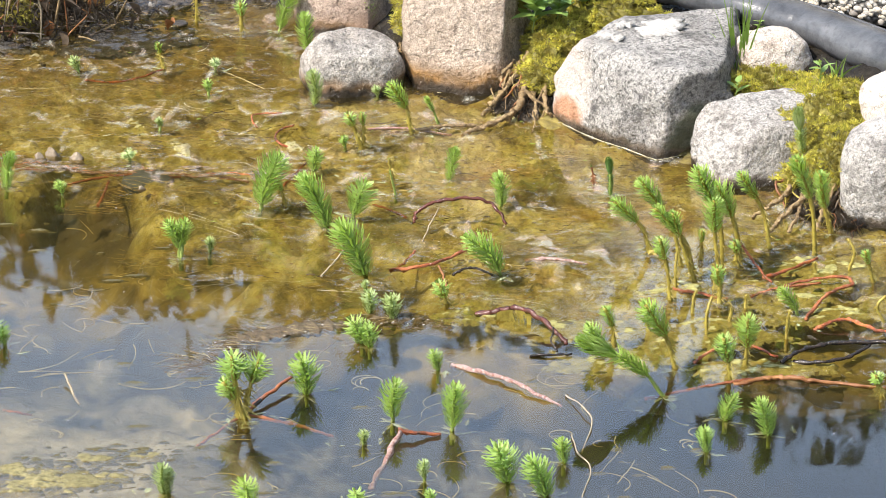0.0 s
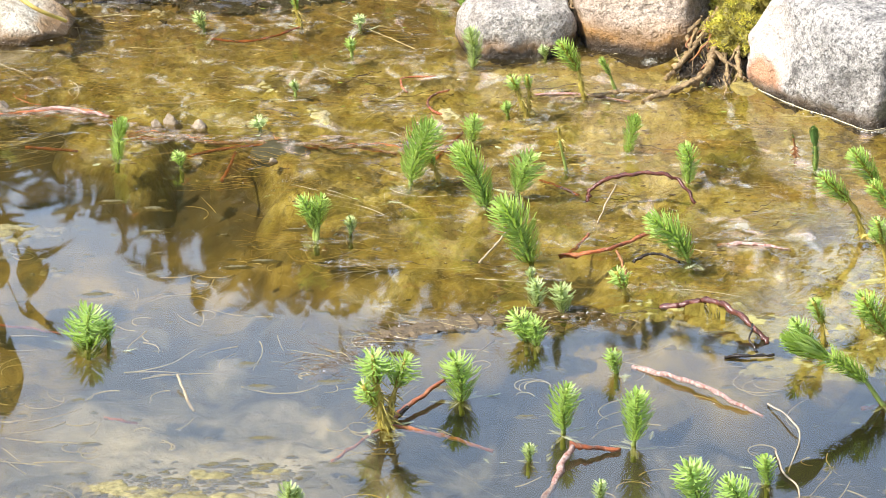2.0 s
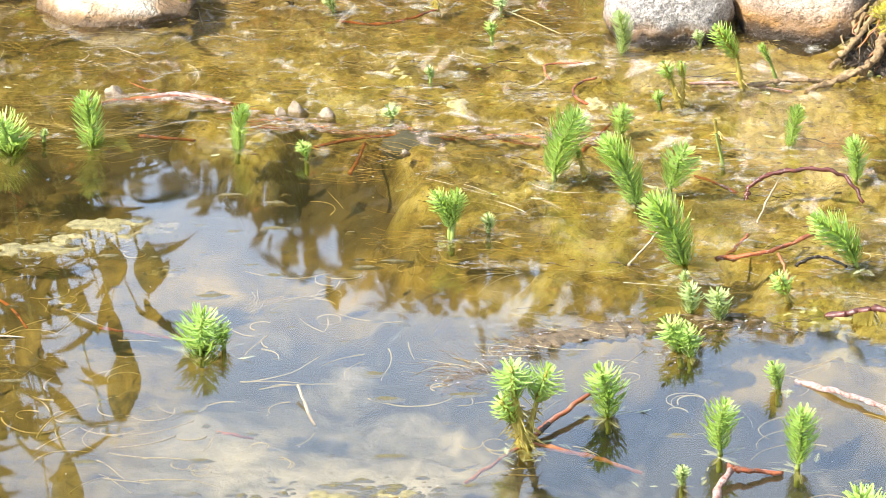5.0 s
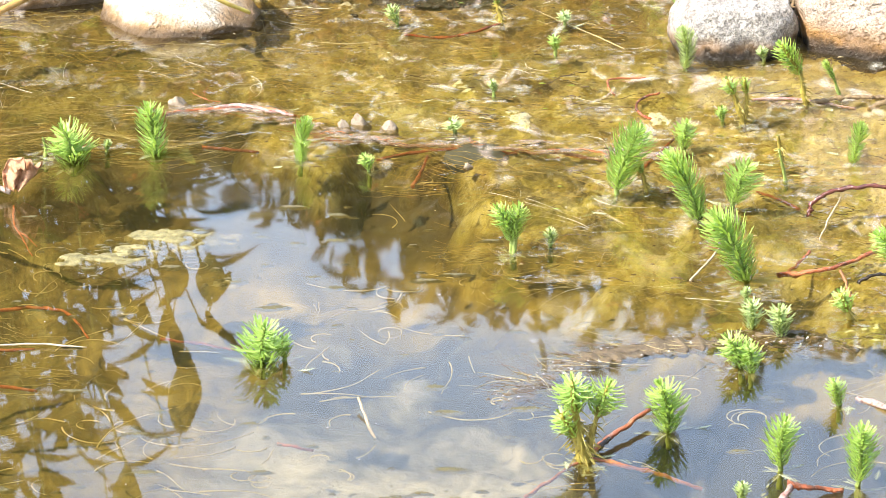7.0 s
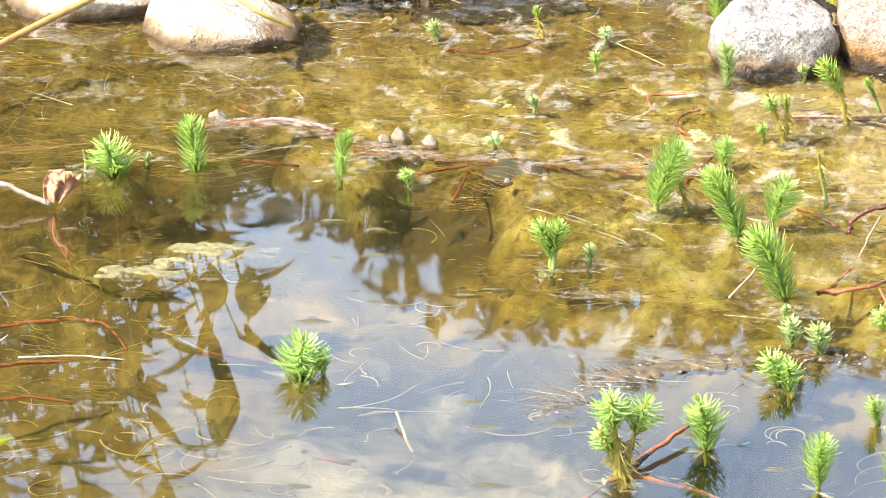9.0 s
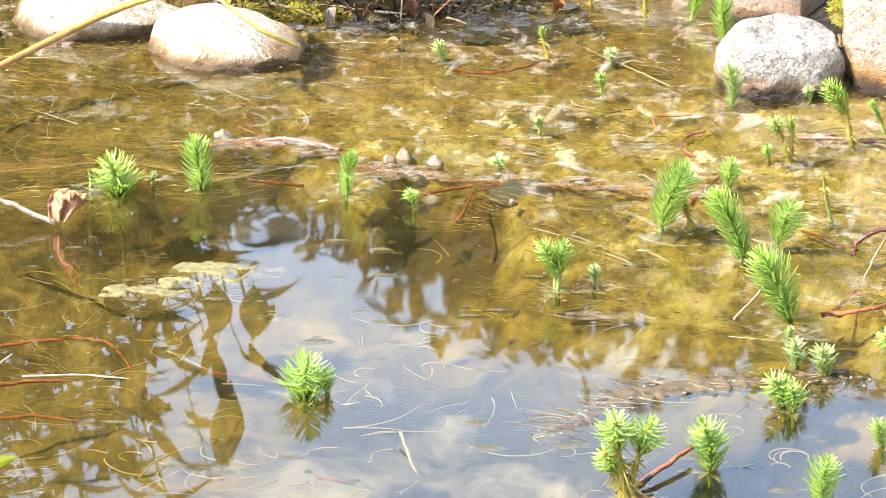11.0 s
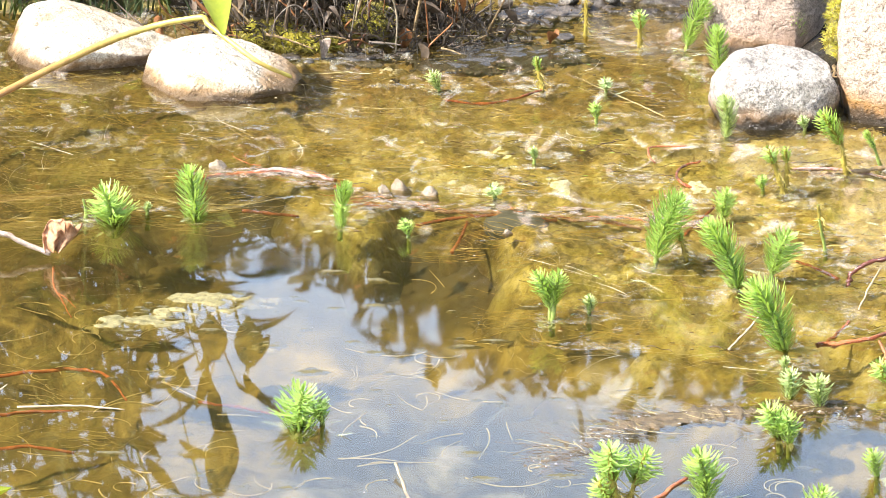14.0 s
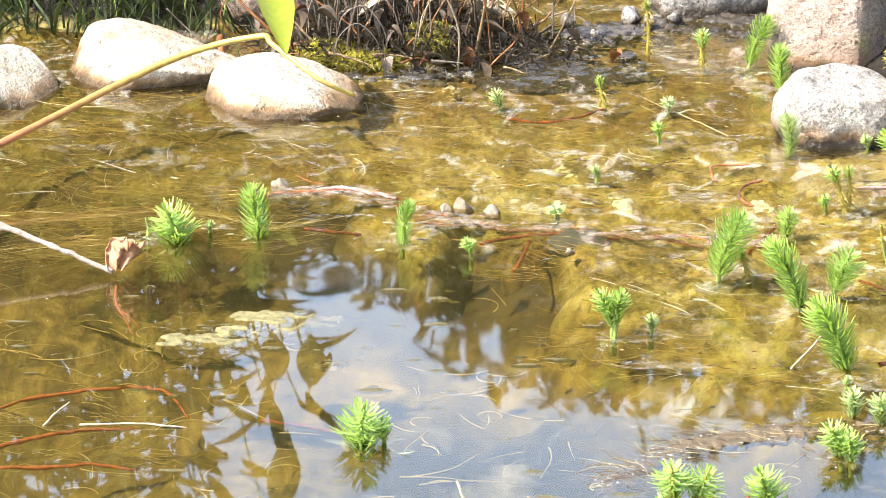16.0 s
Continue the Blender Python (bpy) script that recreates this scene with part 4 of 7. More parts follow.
def in_mat(rnd):
    x, y = rnd.uniform(-0.75, 1.25), rnd.uniform(3.75, 5.65)
    return (x, y) if bank(x, y) < -0.01 and mat_share(x, y) > rnd.random() * 0.8 + 0.05 else None


def in_open(rnd):
    x, y = rnd.uniform(-0.55, 0.75), rnd.uniform(3.45, 4.5)
    return (x, y) if mat_share(x, y) < 0.5 else None


def in_pond(rnd):
    x, y = rnd.uniform(-0.75, 1.2), rnd.uniform(3.45, 5.6)
    return (x, y) if bank(x, y) < -0.02 else None


skeins("algae_skein", "yellow-brown thread algae drifting in skeins below the surface", M_STRAND, 460, 3, in_mat, -0.014, -0.0005, 0.00034, 0.10, 12, 0.010, 1.5, 0.35)
skeins("pale_thread", "pale dead threads tangled on the mats", M_STRAND_PALE, 300, 4, in_mat, -0.008, 0.0008, 0.00032, 0.07, 4, 0.005, 1.8, 0.8)
skeins("floating_thread", "fine whitish threads lying on open water", M_STRAND_PALE, 85, 5, in_open, -0.010, -0.0004, 0.00014, 0.065, 2, 0.014, 1.0, 0.9)


def far_left(rnd):
    x, y = rnd.uniform(-0.80, -0.30), rnd.uniform(4.60, 4.92)
    return (x, y) if bank(x, y) < -0.02 else None


def weedy(rnd):
    x, y = rnd.uniform(-0.65, 0.75), rnd.uniform(4.1, 5.25)
    return (x, y) if bank(x, y) < -0.03 and mat_share(x, y) > 0.25 else None


skeins("flowing_weed", "hair-like golden weed combed out along the surface", M_STRAND_DULL, 46, 21, far_left, -0.012, -0.0006, 0.00036, 0.17, 18, 0.012, 1.3, 0.2)
skeins("weed_strand", "long pale yellow weed strands curving through the shallows", M_STRAND_DULL, 46, 22, weedy, -0.006, 0.0006, 0.00060, 0.15, 2, 0.010, 2.0, 0.45)
skeins("sunken_wisp", "pale curled wisps of weed deep under the clear water", M_STRAND_DULL, 150, 23, in_open, -0.050, -0.016, 0.0010, 0.07, 3, 0.012, 3.4, 0.9)
skeins("dark_thread", "brown decayed stems drifting in the pond", M_DEADSTEM, 110, 6, in_mat, -0.006, 0.002, 0.0007, 0.05, 2, 0.01, 1.2)


def flakes(name, label, material, count, seed, place, size, z, dome, category="algae", long_=1.0):
    """Small ragged rafts lying on the water."""
    rnd = random.Random(seed)
    V, F = [], []
    made = 0
    while made < count:
        spot = place(rnd)
        if spot is None:
            continue
        made += 1
        x, y = spot
        r = size * min(2.2, rnd.lognormvariate(0, 0.5))
        n = 9 if r < 0.006 else 22
        sx, sy, se = rnd.uniform(0.9, 1.9) * long_, rnd.uniform(0.6, 1.0), rnd.uniform(0, 99)
        o = len(V)
        V.append((x, y, z + dome * r))
        for ring in (0.6, 1.0):
            for i in range(n):
                a = 2 * math.pi * i / n
                q = r * ring * (1 + 0.55 * noise.noise(Vector((math.cos(a) * 1.6, math.sin(a) * 1.6, se))) + 0.3 * noise.noise(Vector((math.cos(a) * 5, math.sin(a) * 5, se))))
                V.append((x + math.cos(a) * q * sx, y + math.sin(a) * q * sy, (z + dome * r * 0.7 * rnd.uniform(0.5, 1.3)) if ring < 1 else z - min(0.0021, 0.6 * r) if dome > 0 else z))
        for i in range(n):
            b, c = o + 1 + i, o + 1 + (i + 1) % n
            F.append((o, b, c))
            F.append((b, b + n, c + n, c))
    return tagged(part(name, (V, F), material), label, category, kind="stuff")


def near_spots(spots):
    def place(rnd):
        x, y, sx, sy = rnd.choice(spots)
        return (rnd.gauss(x, sx), rnd.gauss(y, sy))
    return place


RAFTS = [(-0.26, 4.39, 0.05, 0.03), (-0.34, 4.335, 0.04, 0.03), (-0.35, 4.36, 0.03, 0.02), (-0.03, 3.67, 0.07, 0.02), (0.03, 3.69, 0.05, 0.012), (-0.10, 3.64, 0.06, 0.025), (-0.06, 3.60, 0.06, 0.03), (0.02, 3.66, 0.05, 0.02), (-0.05, 3.64, 0.05, 0.015), (-0.09, 3.61, 0.05, 0.02), (0.0, 3.67, 0.04, 0.012), (-0.12, 3.63, 0.05, 0.02),
         (-0.19, 4.27, 0.015, 0.015), (-0.2, 3.88, 0.04, 0.04), (0.24, 4.05, 0.06, 0.02)]
flakes("algae_raft", "ragged olive-yellow algae rafts on open water", M_SCUM, 420, 7, near_spots(RAFTS), 0.0026, -0.0006, 0.22, long_=1.3)
flakes("algae_raft", "scattered small olive flecks of algae on the water", M_SCUM, 190, 8, in_open, 0.0032, -0.0004, 0.16, long_=2.0)
flakes("weed_crumb", "bleached crumbs of weed scattered over the mats", M_STRAND_PALE, 800, 31, in_mat, 0.00045, -0.0001, 0.3, long_=1.8)
flakes("weed_crumb", "dark rotten crumbs of weed scattered over the mats", M_ROLL, 1300, 32, in_mat, 0.0008, -0.0003, 0.3, long_=1.8)
flakes("weed_crumb", "small green shreds of weed caught in the mats", M_FEATHER, 160, 33, in_mat, 0.0006, -0.0002, 0.4, long_=2.2)
skeins("short_hair", "short dark hairs of rotting weed on the mats", M_DEADSTEM, 420, 34, in_mat, -0.003, 0.001, 0.00035, 0.022, 2, 0.006, 1.2, 0.9)
# white flecks and seeds; many dots are drawn as glints on wet spots
flakes("foam_fleck", "tiny white flecks, seeds and painted glints on the water", M_LICHEN, 520, 10, in_pond, 0.00034, 0.0006, 0.5)


def ragged_patch(name, label, material, cx, cy, rx, ry, z, h, seed, category="algae", step=0.0028, gaps=0.9):
    """A torn, lumpy sheet that lies at the water's face."""
    nn = noise.noise
    Z, V, F = {}, [], []
    nx, ny = int(2.8 * rx / step), int(2.8 * ry / step)
    for j in range(ny):
        y = cy - 1.4 * ry + j * step
        for i in range(nx):
            x = cx - 1.4 * rx + i * step
            m = 1 - ((x - cx) / rx) ** 2 - ((y - cy) / ry) ** 2
            m += gaps * (0.9 * nn(Vector((x * 15, y * 22, seed))) + 0.7 * nn(Vector((x * 48, y * 70, seed + 3))) + 0.3 * nn(Vector((x * 130, y * 170, seed))))
            if m < 0:
                continue
            lift = min(1.0, m * 1.1)
            Z[(i, j)] = len(V)
            V.append((x, y, z - 0.006 + lift * (0.0062 + h * (0.5 + 0.7 * nn(Vector((x * 40, y * 60, seed + 7))) + 0.3 * nn(Vector((x * 140, y * 160, seed + 9)))))))
    for (i, j), a in Z.items():
        b, c, d = Z.get((i + 1, j)), Z.get((i + 1, j + 1)), Z.get((i, j + 1))
        if b is not None and c is not None and d is not None:
            F.append((a, b, c, d))
    return tagged(part(name, (V, F), material), label, category, kind="stuff")


M_FROTH = plain_material("frothy_algae", (0.10, 0.083, 0.024), (0.38, 0.325, 0.14), 120, 0.5, 1.0)
for i, (cx, cy, rx, ry) in enumerate([(-0.09, 3.615, 0.11, 0.050), (0.01, 3.672, 0.07, 0.018), (-0.02, 3.61, 0.05, 0.03), (-0.255, 4.395, 0.055, 0.030), (-0.335, 4.335, 0.05, 0.022), (-0.30, 4.36, 0.03, 0.02), (-0.19, 4.265, 0.022, 0.016)]):
    ragged_patch("algae_raft", "frothy torn olive-yellow algae raft floating on the water", M_FROTH, cx, cy, rx, ry, -0.0004, 0.0028, 3.1 * i + 1, gaps=1.7)

M_SLIME = plain_material("yellow_green_algae", (0.17, 0.15, 0.03), (0.52, 0.48, 0.17), 110, 0.4, 1.0)
for i, (cx, cy, rx, ry) in enumerate([(0.80, 4.03, 0.13, 0.065), (0.95, 4.09, 0.11, 0.06), (0.69, 3.94, 0.09, 0.045), (0.86, 3.89, 0.12, 0.035), (0.61, 4.06, 0.08, 0.05), (0.98, 4.22, 0.09, 0.06), (0.80, 4.18, 0.10, 0.06), (0.50, 4.10, 0.07, 0.03)]):
    ragged_patch("algae_clump", "slimy yellow-green algae between the shoots", M_SLIME, cx, cy, rx, ry, -0.0022, 0.0034, 61.0 + 2.7 * i, gaps=1.6)


def debris_ridge(pts, r, seed, label, material=None):
    """A sunken roll of weed and stalks, breaking the surface."""
    line = smooth_path(pts, 26)
    V, F = [], []
    n, sides = len(line), 18
    for i, p in enumerate(line):
        d = (line[min(i + 1, n - 1)] - line[max(i - 1, 0)]).normalized()
        u = Vector((-d.y, d.x, 0)).normalized()
        q = r * (0.35 + 0.65 * math.sin(math.pi * (i + 0.5) / n)) * (1 + 0.4 * noise.noise(Vector((i * 0.22, seed, 0))))
        for s in range(sides):
            a = 2 * math.pi * s / sides
            w = q * (1 + 0.5 * noise.noise(Vector((i * 0.22, math.cos(a) * 2, math.sin(a) * 2 + seed))) + 0.35 * noise.noise(Vector((i * 0.6, math.cos(a) * 4, math.sin(a) * 5 + seed))))
            edge = 3.4 * (1 + 0.5 * noise.noise(Vector((i * 0.35, s * 0.5, seed + 4))))
            V.append(p + u * (math.cos(a) * w * edge) + Vector((0, 0, math.sin(a) * w)))
    for i in range(n - 1):
        for s in range(sides):
            a, b = i * sides + s, i * sides + (s + 1) % sides
            F.append((a, b, b + sides, a + sides))
    return tagged(part("weed_roll", (V, F), material or M_ROLL), label, "algae", "weed rolls")




def along_rolls(rnd):
    line = [(0.09, 3.93), (0.15, 4.01), (0.20, 4.045), (0.27, 4.07), (0.36, 4.08), (0.46, 4.075)]
    i = rnd.randrange(5)
    t = rnd.random()
    return (line[i][0] * (1 - t) + line[i + 1][0] * t + rnd.gauss(0, 0.008), line[i][1] * (1 - t) + line[i + 1][1] * t + rnd.gauss(0, 0.014))


skeins("debris_stalk", "brown stalks and threads caught on the sunken weed", M_ROLL, 70, 14, along_rolls, -0.005, 0.002, 0.0006, 0.05, 3, 0.006, 1.0, 0.25)
skeins("debris_thread", "pale threads caught on the sunken weed", M_STRAND_DULL, 34, 15, along_rolls, -0.001, 0.003, 0.00032, 0.05, 2, 0.006, 1.6, 0.4)
flakes("debris_speck", "white specks and seeds caught on the sunken weed", M_LICHEN, 110, 18, along_rolls, 0.0006, 0.0012, 0.6)
flakes("debris_fleck", "brown crumbs of rotting weed at the surface", M_ROLL, 140, 16, along_rolls, 0.0016, 0.0006, 0.12)


def west_shallows(rnd):
    x, y = rnd.gauss(-0.47, 0.08), rnd.gauss(4.10, 0.09)
    return (x, y) if x > -0.7 else None


skeins("golden_thread", "golden weed threads hanging on the sunken stems", M_STRAND_DULL, 26, 17, west_shallows, -0.016, -0.002, 0.00036, 0.09, 4, 0.010, 1.4, 0.5)
debris_ridge([(0.10, 3.935, -0.012), (0.15, 4.01, -0.006), (0.20, 4.045, -0.004), (0.27, 4.07, -0.003), (0.33, 4.075, -0.004), (0.39, 4.06, -0.008)], 0.0058, 1, "brown roll of sunken weed and debris breaking the surface")
debris_ridge([(0.30, 4.09, -0.006), (0.36, 4.10, -0.005), (0.42, 4.10, -0.005), (0.47, 4.07, -0.008)], 0.0050, 2, "brown roll of sunken weed and debris breaking the surface")


def along_runner(rnd):
    line = [(-0.255, 4.825), (-0.20, 4.838), (-0.135, 4.772), (-0.06, 4.726), (0.04, 4.706), (0.13, 4.694), (0.23, 4.669), (0.33, 4.645)]
    i, t = rnd.randrange(7), rnd.random()
    return (line[i][0] * (1 - t) + line[i + 1][0] * t + rnd.gauss(0, 0.008), line[i][1] * (1 - t) + line[i + 1][1] * t + rnd.gauss(0, 0.010))


flakes("pink_scum", "pinkish scum gathered along the long runner", M_PINKFILM, 170, 19, along_runner, 0.0066, 0.0004, 0.04, long_=1.7)
skeins("runner_thread", "thin red-brown rootlets along the long runner", M_RUNNER_SUNK, 26, 24, along_runner, -0.004, 0.001, 0.0007, 0.06, 2, 0.006, 1.4, 0.3)

# ---- feathery water plants ----
feather_plant(0.255, 5.337, 0.052, 0.025, 0.50, (-0.002, -0.006), thick=0.0032)
feather_plant(0.316, 5.327, 0.075, 0.035, 0.75, (0.023, -0.009), stem="green", thick=0.0024)
feather_plant(0.354, 5.210, 0.072, 0.034, 0.80, (-0.006, -0.009), stem="green", thick=0.0024)
feather_plant(0.454, 5.316, 0.062, 0.038, 0.90, (0.003, -0.007), stem="green", thick=0.0024)
feather_plant(0.122, 5.153, 0.046, 0.013, 0.40, (-0.009, -0.005), thick=0.0026)
feather_plant(-0.011, 5.147, 0.028, 0.023, 0.80, (-0.010, -0.003), look_="pale", stem="green", thick=0.0019)
feather_plant(0.203, 5.141, 0.021, 0.021, 0.70, (-0.002, -0.003), look_="pale", stem="green", thick=0.0019)
feather_plant(0.187, 5.019, 0.029, 0.018, 0.60, (-0.003, -0.004), stem="green", thick=0.0019)
feather_plant(0.347, 4.967, 0.057, 0.029, 0.85, (-0.004, -0.007), look_="pale", stem="green", thick=0.0024)
feather_plant(0.484, 4.827, 0.085, 0.032, 0.50, (-0.033, -0.010), thick=0.0032)
feather_plant(0.447, 4.993, 0.020, 0.017, 0.80, (-0.004, -0.002), look_="pale", stem="green", thick=0.0019)
feather_plant(0.528, 4.862, 0.047, 0.013, 0.40, (-0.020, -0.006), stem="green", thick=0.0019)
feather_plant(0.403, 4.759, 0.062, 0.024, 0.35, (-0.021, -0.007), thick=0.0032)
feather_plant(0.405, 4.761, 0.061, 0.014, 0.30, (-0.002, -0.007), thick=0.0026)
feather_plant(0.379, 4.768, 0.021, 0.016, 0.80, (-0.002, -0.003), stem="green", thick=0.0019)
feather_plant(0.106, 4.865, 0.023, 0.014, 0.60, (-0.003, -0.003), look_="pale", stem="green", thick=0.0019)
feather_plant(0.057, 4.737, 0.019, 0.026, 0.80, (-0.005, -0.002), look_="pale", stem="green", thick=0.0024)
feather_plant(-0.125, 4.644, 0.058, 0.034, 1.0, (0.007, -0.007), look_="green", stem="green", open_angle=52, thick=0.0024)
feather_plant(-0.045, 4.603, 0.024, 0.021, 0.80, (-0.006, -0.003), stem="green", thick=0.0019)
feather_plant(0.239, 4.522, 0.089, 0.053, 0.80, (0.025, -0.011), stem="green", thick=0.0024)
feather_plant(0.275, 4.531, 0.037, 0.012, 0.30, (-0.010, -0.004), thick=0.0026)
feather_plant(0.327, 4.679, 0.035, 0.033, 0.90, (0.002, -0.004), stem="green", thick=0.0024)
feather_plant(0.328, 4.447, 0.084, 0.042, 0.95, (-0.036, -0.010), stem="green", thick=0.0024)
feather_plant(0.368, 4.477, 0.059, 0.048, 0.80, (0.016, -0.007), stem="green", thick=0.0024)
feather_plant(0.438, 4.627, 0.035, 0.010, 0.50, (-0.006, -0.004), open_angle=25, thick=0.0026)
feather_plant(0.367, 4.259, 0.084, 0.051, 0.90, (-0.035, -0.010), stem="green", thick=0.0024)
feather_plant(0.115, 4.343, 0.059, 0.030, 0.60, (-0.016, -0.007), stem="green", thick=0.0024)
feather_plant(0.117, 4.341, 0.061, 0.028, 0.55, (0.006, -0.007), stem="green", thick=0.0024)
feather_plant(0.158, 4.359, 0.024, 0.018, 0.80, (-0.001, -0.003), look_="pale", stem="green", thick=0.0019)
feather_plant(0.522, 4.628, 0.050, 0.024, 0.90, (0.008, -0.006), stem="green", thick=0.0019)
feather_plant(0.584, 4.506, 0.054, 0.029, 0.85, (-0.006, -0.006), stem="green", thick=0.0024)
feather_plant(0.748, 4.539, 0.063, 0.029, 0.85, (-0.005, -0.008), look_="dark", stem="green", open_angle=30, thick=0.0024)
feather_plant(0.730, 4.588, 0.032, 0.009, 0.60, (-0.005, -0.004), look_="dark", stem="brown", open_angle=25, thick=0.0019)
feather_plant(0.809, 4.255, 0.138, 0.031, 0.35, (-0.063, -0.017), thick=0.0032)
feather_plant(0.773, 4.312, 0.084, 0.030, 0.40, (-0.054, -0.010), thick=0.0032)
feather_plant(0.820, 4.201, 0.116, 0.025, 0.30, (-0.060, -0.014), thick=0.0032)
feather_plant(0.818, 4.197, 0.109, 0.023, 0.30, (-0.035, -0.013), thick=0.0032)
feather_plant(0.775, 4.131, 0.097, 0.026, 0.35, (-0.019, -0.012), thick=0.0032)
feather_plant(0.862, 4.225, 0.165, 0.038, 0.35, (-0.043, -0.020), thick=0.0032)
feather_plant(0.895, 4.265, 0.124, 0.040, 0.45, (-0.040, -0.015), thick=0.0032)
feather_plant(0.856, 4.204, 0.125, 0.035, 0.40, (-0.015, -0.015), thick=0.0032)
feather_plant(0.943, 4.309, 0.122, 0.025, 0.30, (-0.048, -0.015), thick=0.0032)
feather_plant(1.002, 4.278, 0.156, 0.028, 0.45, (-0.036, -0.019), thick=0.0032)
feather_plant(1.040, 4.363, 0.098, 0.030, 0.65, (-0.021, -0.012), thick=0.0032)
feather_plant(1.044, 4.539, 0.133, 0.021, 0.50, (-0.027, -0.016), look_="pale", stem="green", thick=0.0019)
feather_plant(0.839, 4.274, 0.048, 0.012, 0.40, (-0.000, -0.006), thick=0.0026)
feather_plant(0.885, 4.249, 0.040, 0.020, 0.50, (-0.004, -0.005), thick=0.0032)
feather_plant(0.172, 3.779, 0.096, 0.044, 0.42, (-0.014, -0.011), thick=0.0058)
feather_plant(0.174, 3.783, 0.086, 0.046, 0.46, (0.020, -0.004), thick=0.0040)
feather_plant(0.167, 3.778, 0.058, 0.032, 0.52, (-0.020, -0.007), thick=0.0032)
feather_plant(0.258, 3.852, 0.057, 0.045, 0.90, (-0.008, -0.007), stem="green", thick=0.0024)
feather_plant(0.363, 4.120, 0.033, 0.029, 0.90, (-0.002, -0.004), look_="pale", stem="green", thick=0.0024)
feather_plant(0.392, 4.098, 0.036, 0.032, 0.90, (-0.003, -0.004), look_="pale", stem="green", thick=0.0024)
feather_plant(0.343, 4.014, 0.038, 0.039, 0.95, (-0.014, -0.005), stem="green", thick=0.0024)
feather_plant(0.353, 4.002, 0.032, 0.032, 0.95, (-0.004, -0.004), stem="green", thick=0.0024)
feather_plant(0.363, 4.196, 0.016, 0.013, 0.90, (-0.000, -0.002), look_="pale", stem="green", thick=0.0019)
feather_plant(0.435, 3.911, 0.031, 0.023, 0.85, (-0.007, -0.004), stem="green", thick=0.0024)
feather_plant(0.362, 3.753, 0.060, 0.038, 0.75, (0.003, -0.007), stem="green", thick=0.0024)
feather_plant(0.319, 3.685, 0.020, 0.018, 0.90, (-0.000, -0.002), look_="pale", stem="green", thick=0.0019)
feather_plant(0.064, 3.559, 0.041, 0.026, 0.90, (-0.002, -0.005), look_="pale", stem="green", thick=0.0024)
feather_plant(0.069, 3.562, 0.031, 0.022, 0.90, (0.002, -0.004), look_="pale", stem="green", thick=0.0024)
feather_plant(0.168, 3.512, 0.039, 0.039, 0.95, (-0.009, -0.005), stem="green", thick=0.0024)
feather_plant(0.385, 3.569, 0.029, 0.018, 0.80, (-0.001, -0.003), look_="pale", stem="green", thick=0.0019)
feather_plant(0.746, 3.893, 0.101, 0.037, 0.50, (-0.044, -0.012), thick=0.0032)
feather_plant(0.676, 3.975, 0.060, 0.021, 0.50, (-0.014, -0.007), thick=0.0032)
feather_plant(0.657, 3.946, 0.048, 0.030, 0.80, (-0.020, -0.006), stem="green", thick=0.0024)
feather_plant(0.716, 3.805, 0.092, 0.030, 0.56, (-0.112, -0.012), stem="green", thick=0.0024)
feather_plant(0.840, 4.112, 0.057, 0.023, 0.50, (-0.006, -0.007), thick=0.0032)
feather_plant(0.939, 4.061, 0.044, 0.024, 0.70, (-0.026, -0.005), stem="green", thick=0.0024)
feather_plant(0.811, 3.849, 0.067, 0.034, 0.60, (-0.011, -0.008), thick=0.0032)
feather_plant(0.837, 3.885, 0.079, 0.037, 0.60, (-0.000, -0.010), thick=0.0032)
feather_plant(0.785, 3.723, 0.037, 0.032, 0.90, (0.011, -0.004), stem="green", thick=0.0024)
feather_plant(0.831, 3.673, 0.052, 0.033, 0.90, (-0.013, -0.006), stem="green", thick=0.0024)
feather_plant(0.746, 3.629, 0.034, 0.025, 0.90, (-0.004, -0.004), stem="green", thick=0.0024)
feather_plant(0.434, 3.716, 0.067, 0.039, 0.80, (0.002, -0.008), stem="green", thick=0.0024)
feather_plant(0.486, 3.557, 0.055, 0.047, 0.95, (-0.014, -0.007), stem="green", thick=0.0024)
feather_plant(0.529, 3.512, 0.056, 0.042, 0.95, (-0.021, -0.007), stem="green", thick=0.0024)
feather_plant(0.563, 3.610, 0.034, 0.025, 0.90, (-0.003, -0.004), stem="green", thick=0.0024)
feather_plant(0.469, 4.142, 0.035, 0.029, 0.80, (-0.012, -0.004), thick=0.0032)
feather_plant(0.554, 4.239, 0.066, 0.043, 0.75, (-0.047, -0.008), stem="green", thick=0.0024)
feather_plant(1.064, 4.170, 0.052, 0.016, 0.40, (-0.015, -0.006), thick=0.0026)
feather_plant(-0.129, 4.041, 0.028, 0.024, 0.80, (-0.002, -0.003), stem="green", thick=0.0024)
feather_plant(0.297, 3.510, 0.019, 0.025, 0.90, (-0.003, -0.002), stem="green", thick=0.0024)
feather_plant(0.386, 3.499, 0.020, 0.017, 0.90, (-0.002, -0.002), stem="green", thick=0.0019)
feather_plant(0.999, 3.782, 0.034, 0.023, 0.50, (-0.010, -0.004), thick=0.0032)
feather_plant(0.437, 4.564, 0.041, 0.010, 0.30, (-0.009, -0.005), look_="pale", stem="green", open_angle=25, thick=0.0019)
feather_plant(0.772, 4.301, 0.010, 0.018, 0.60, (0.017, -0.001), thick=0.0032)
feather_plant(-0.392, 4.650, 0.048, 0.062, 1.25, (-0.010, -0.006), stem="green", thick=0.0024)
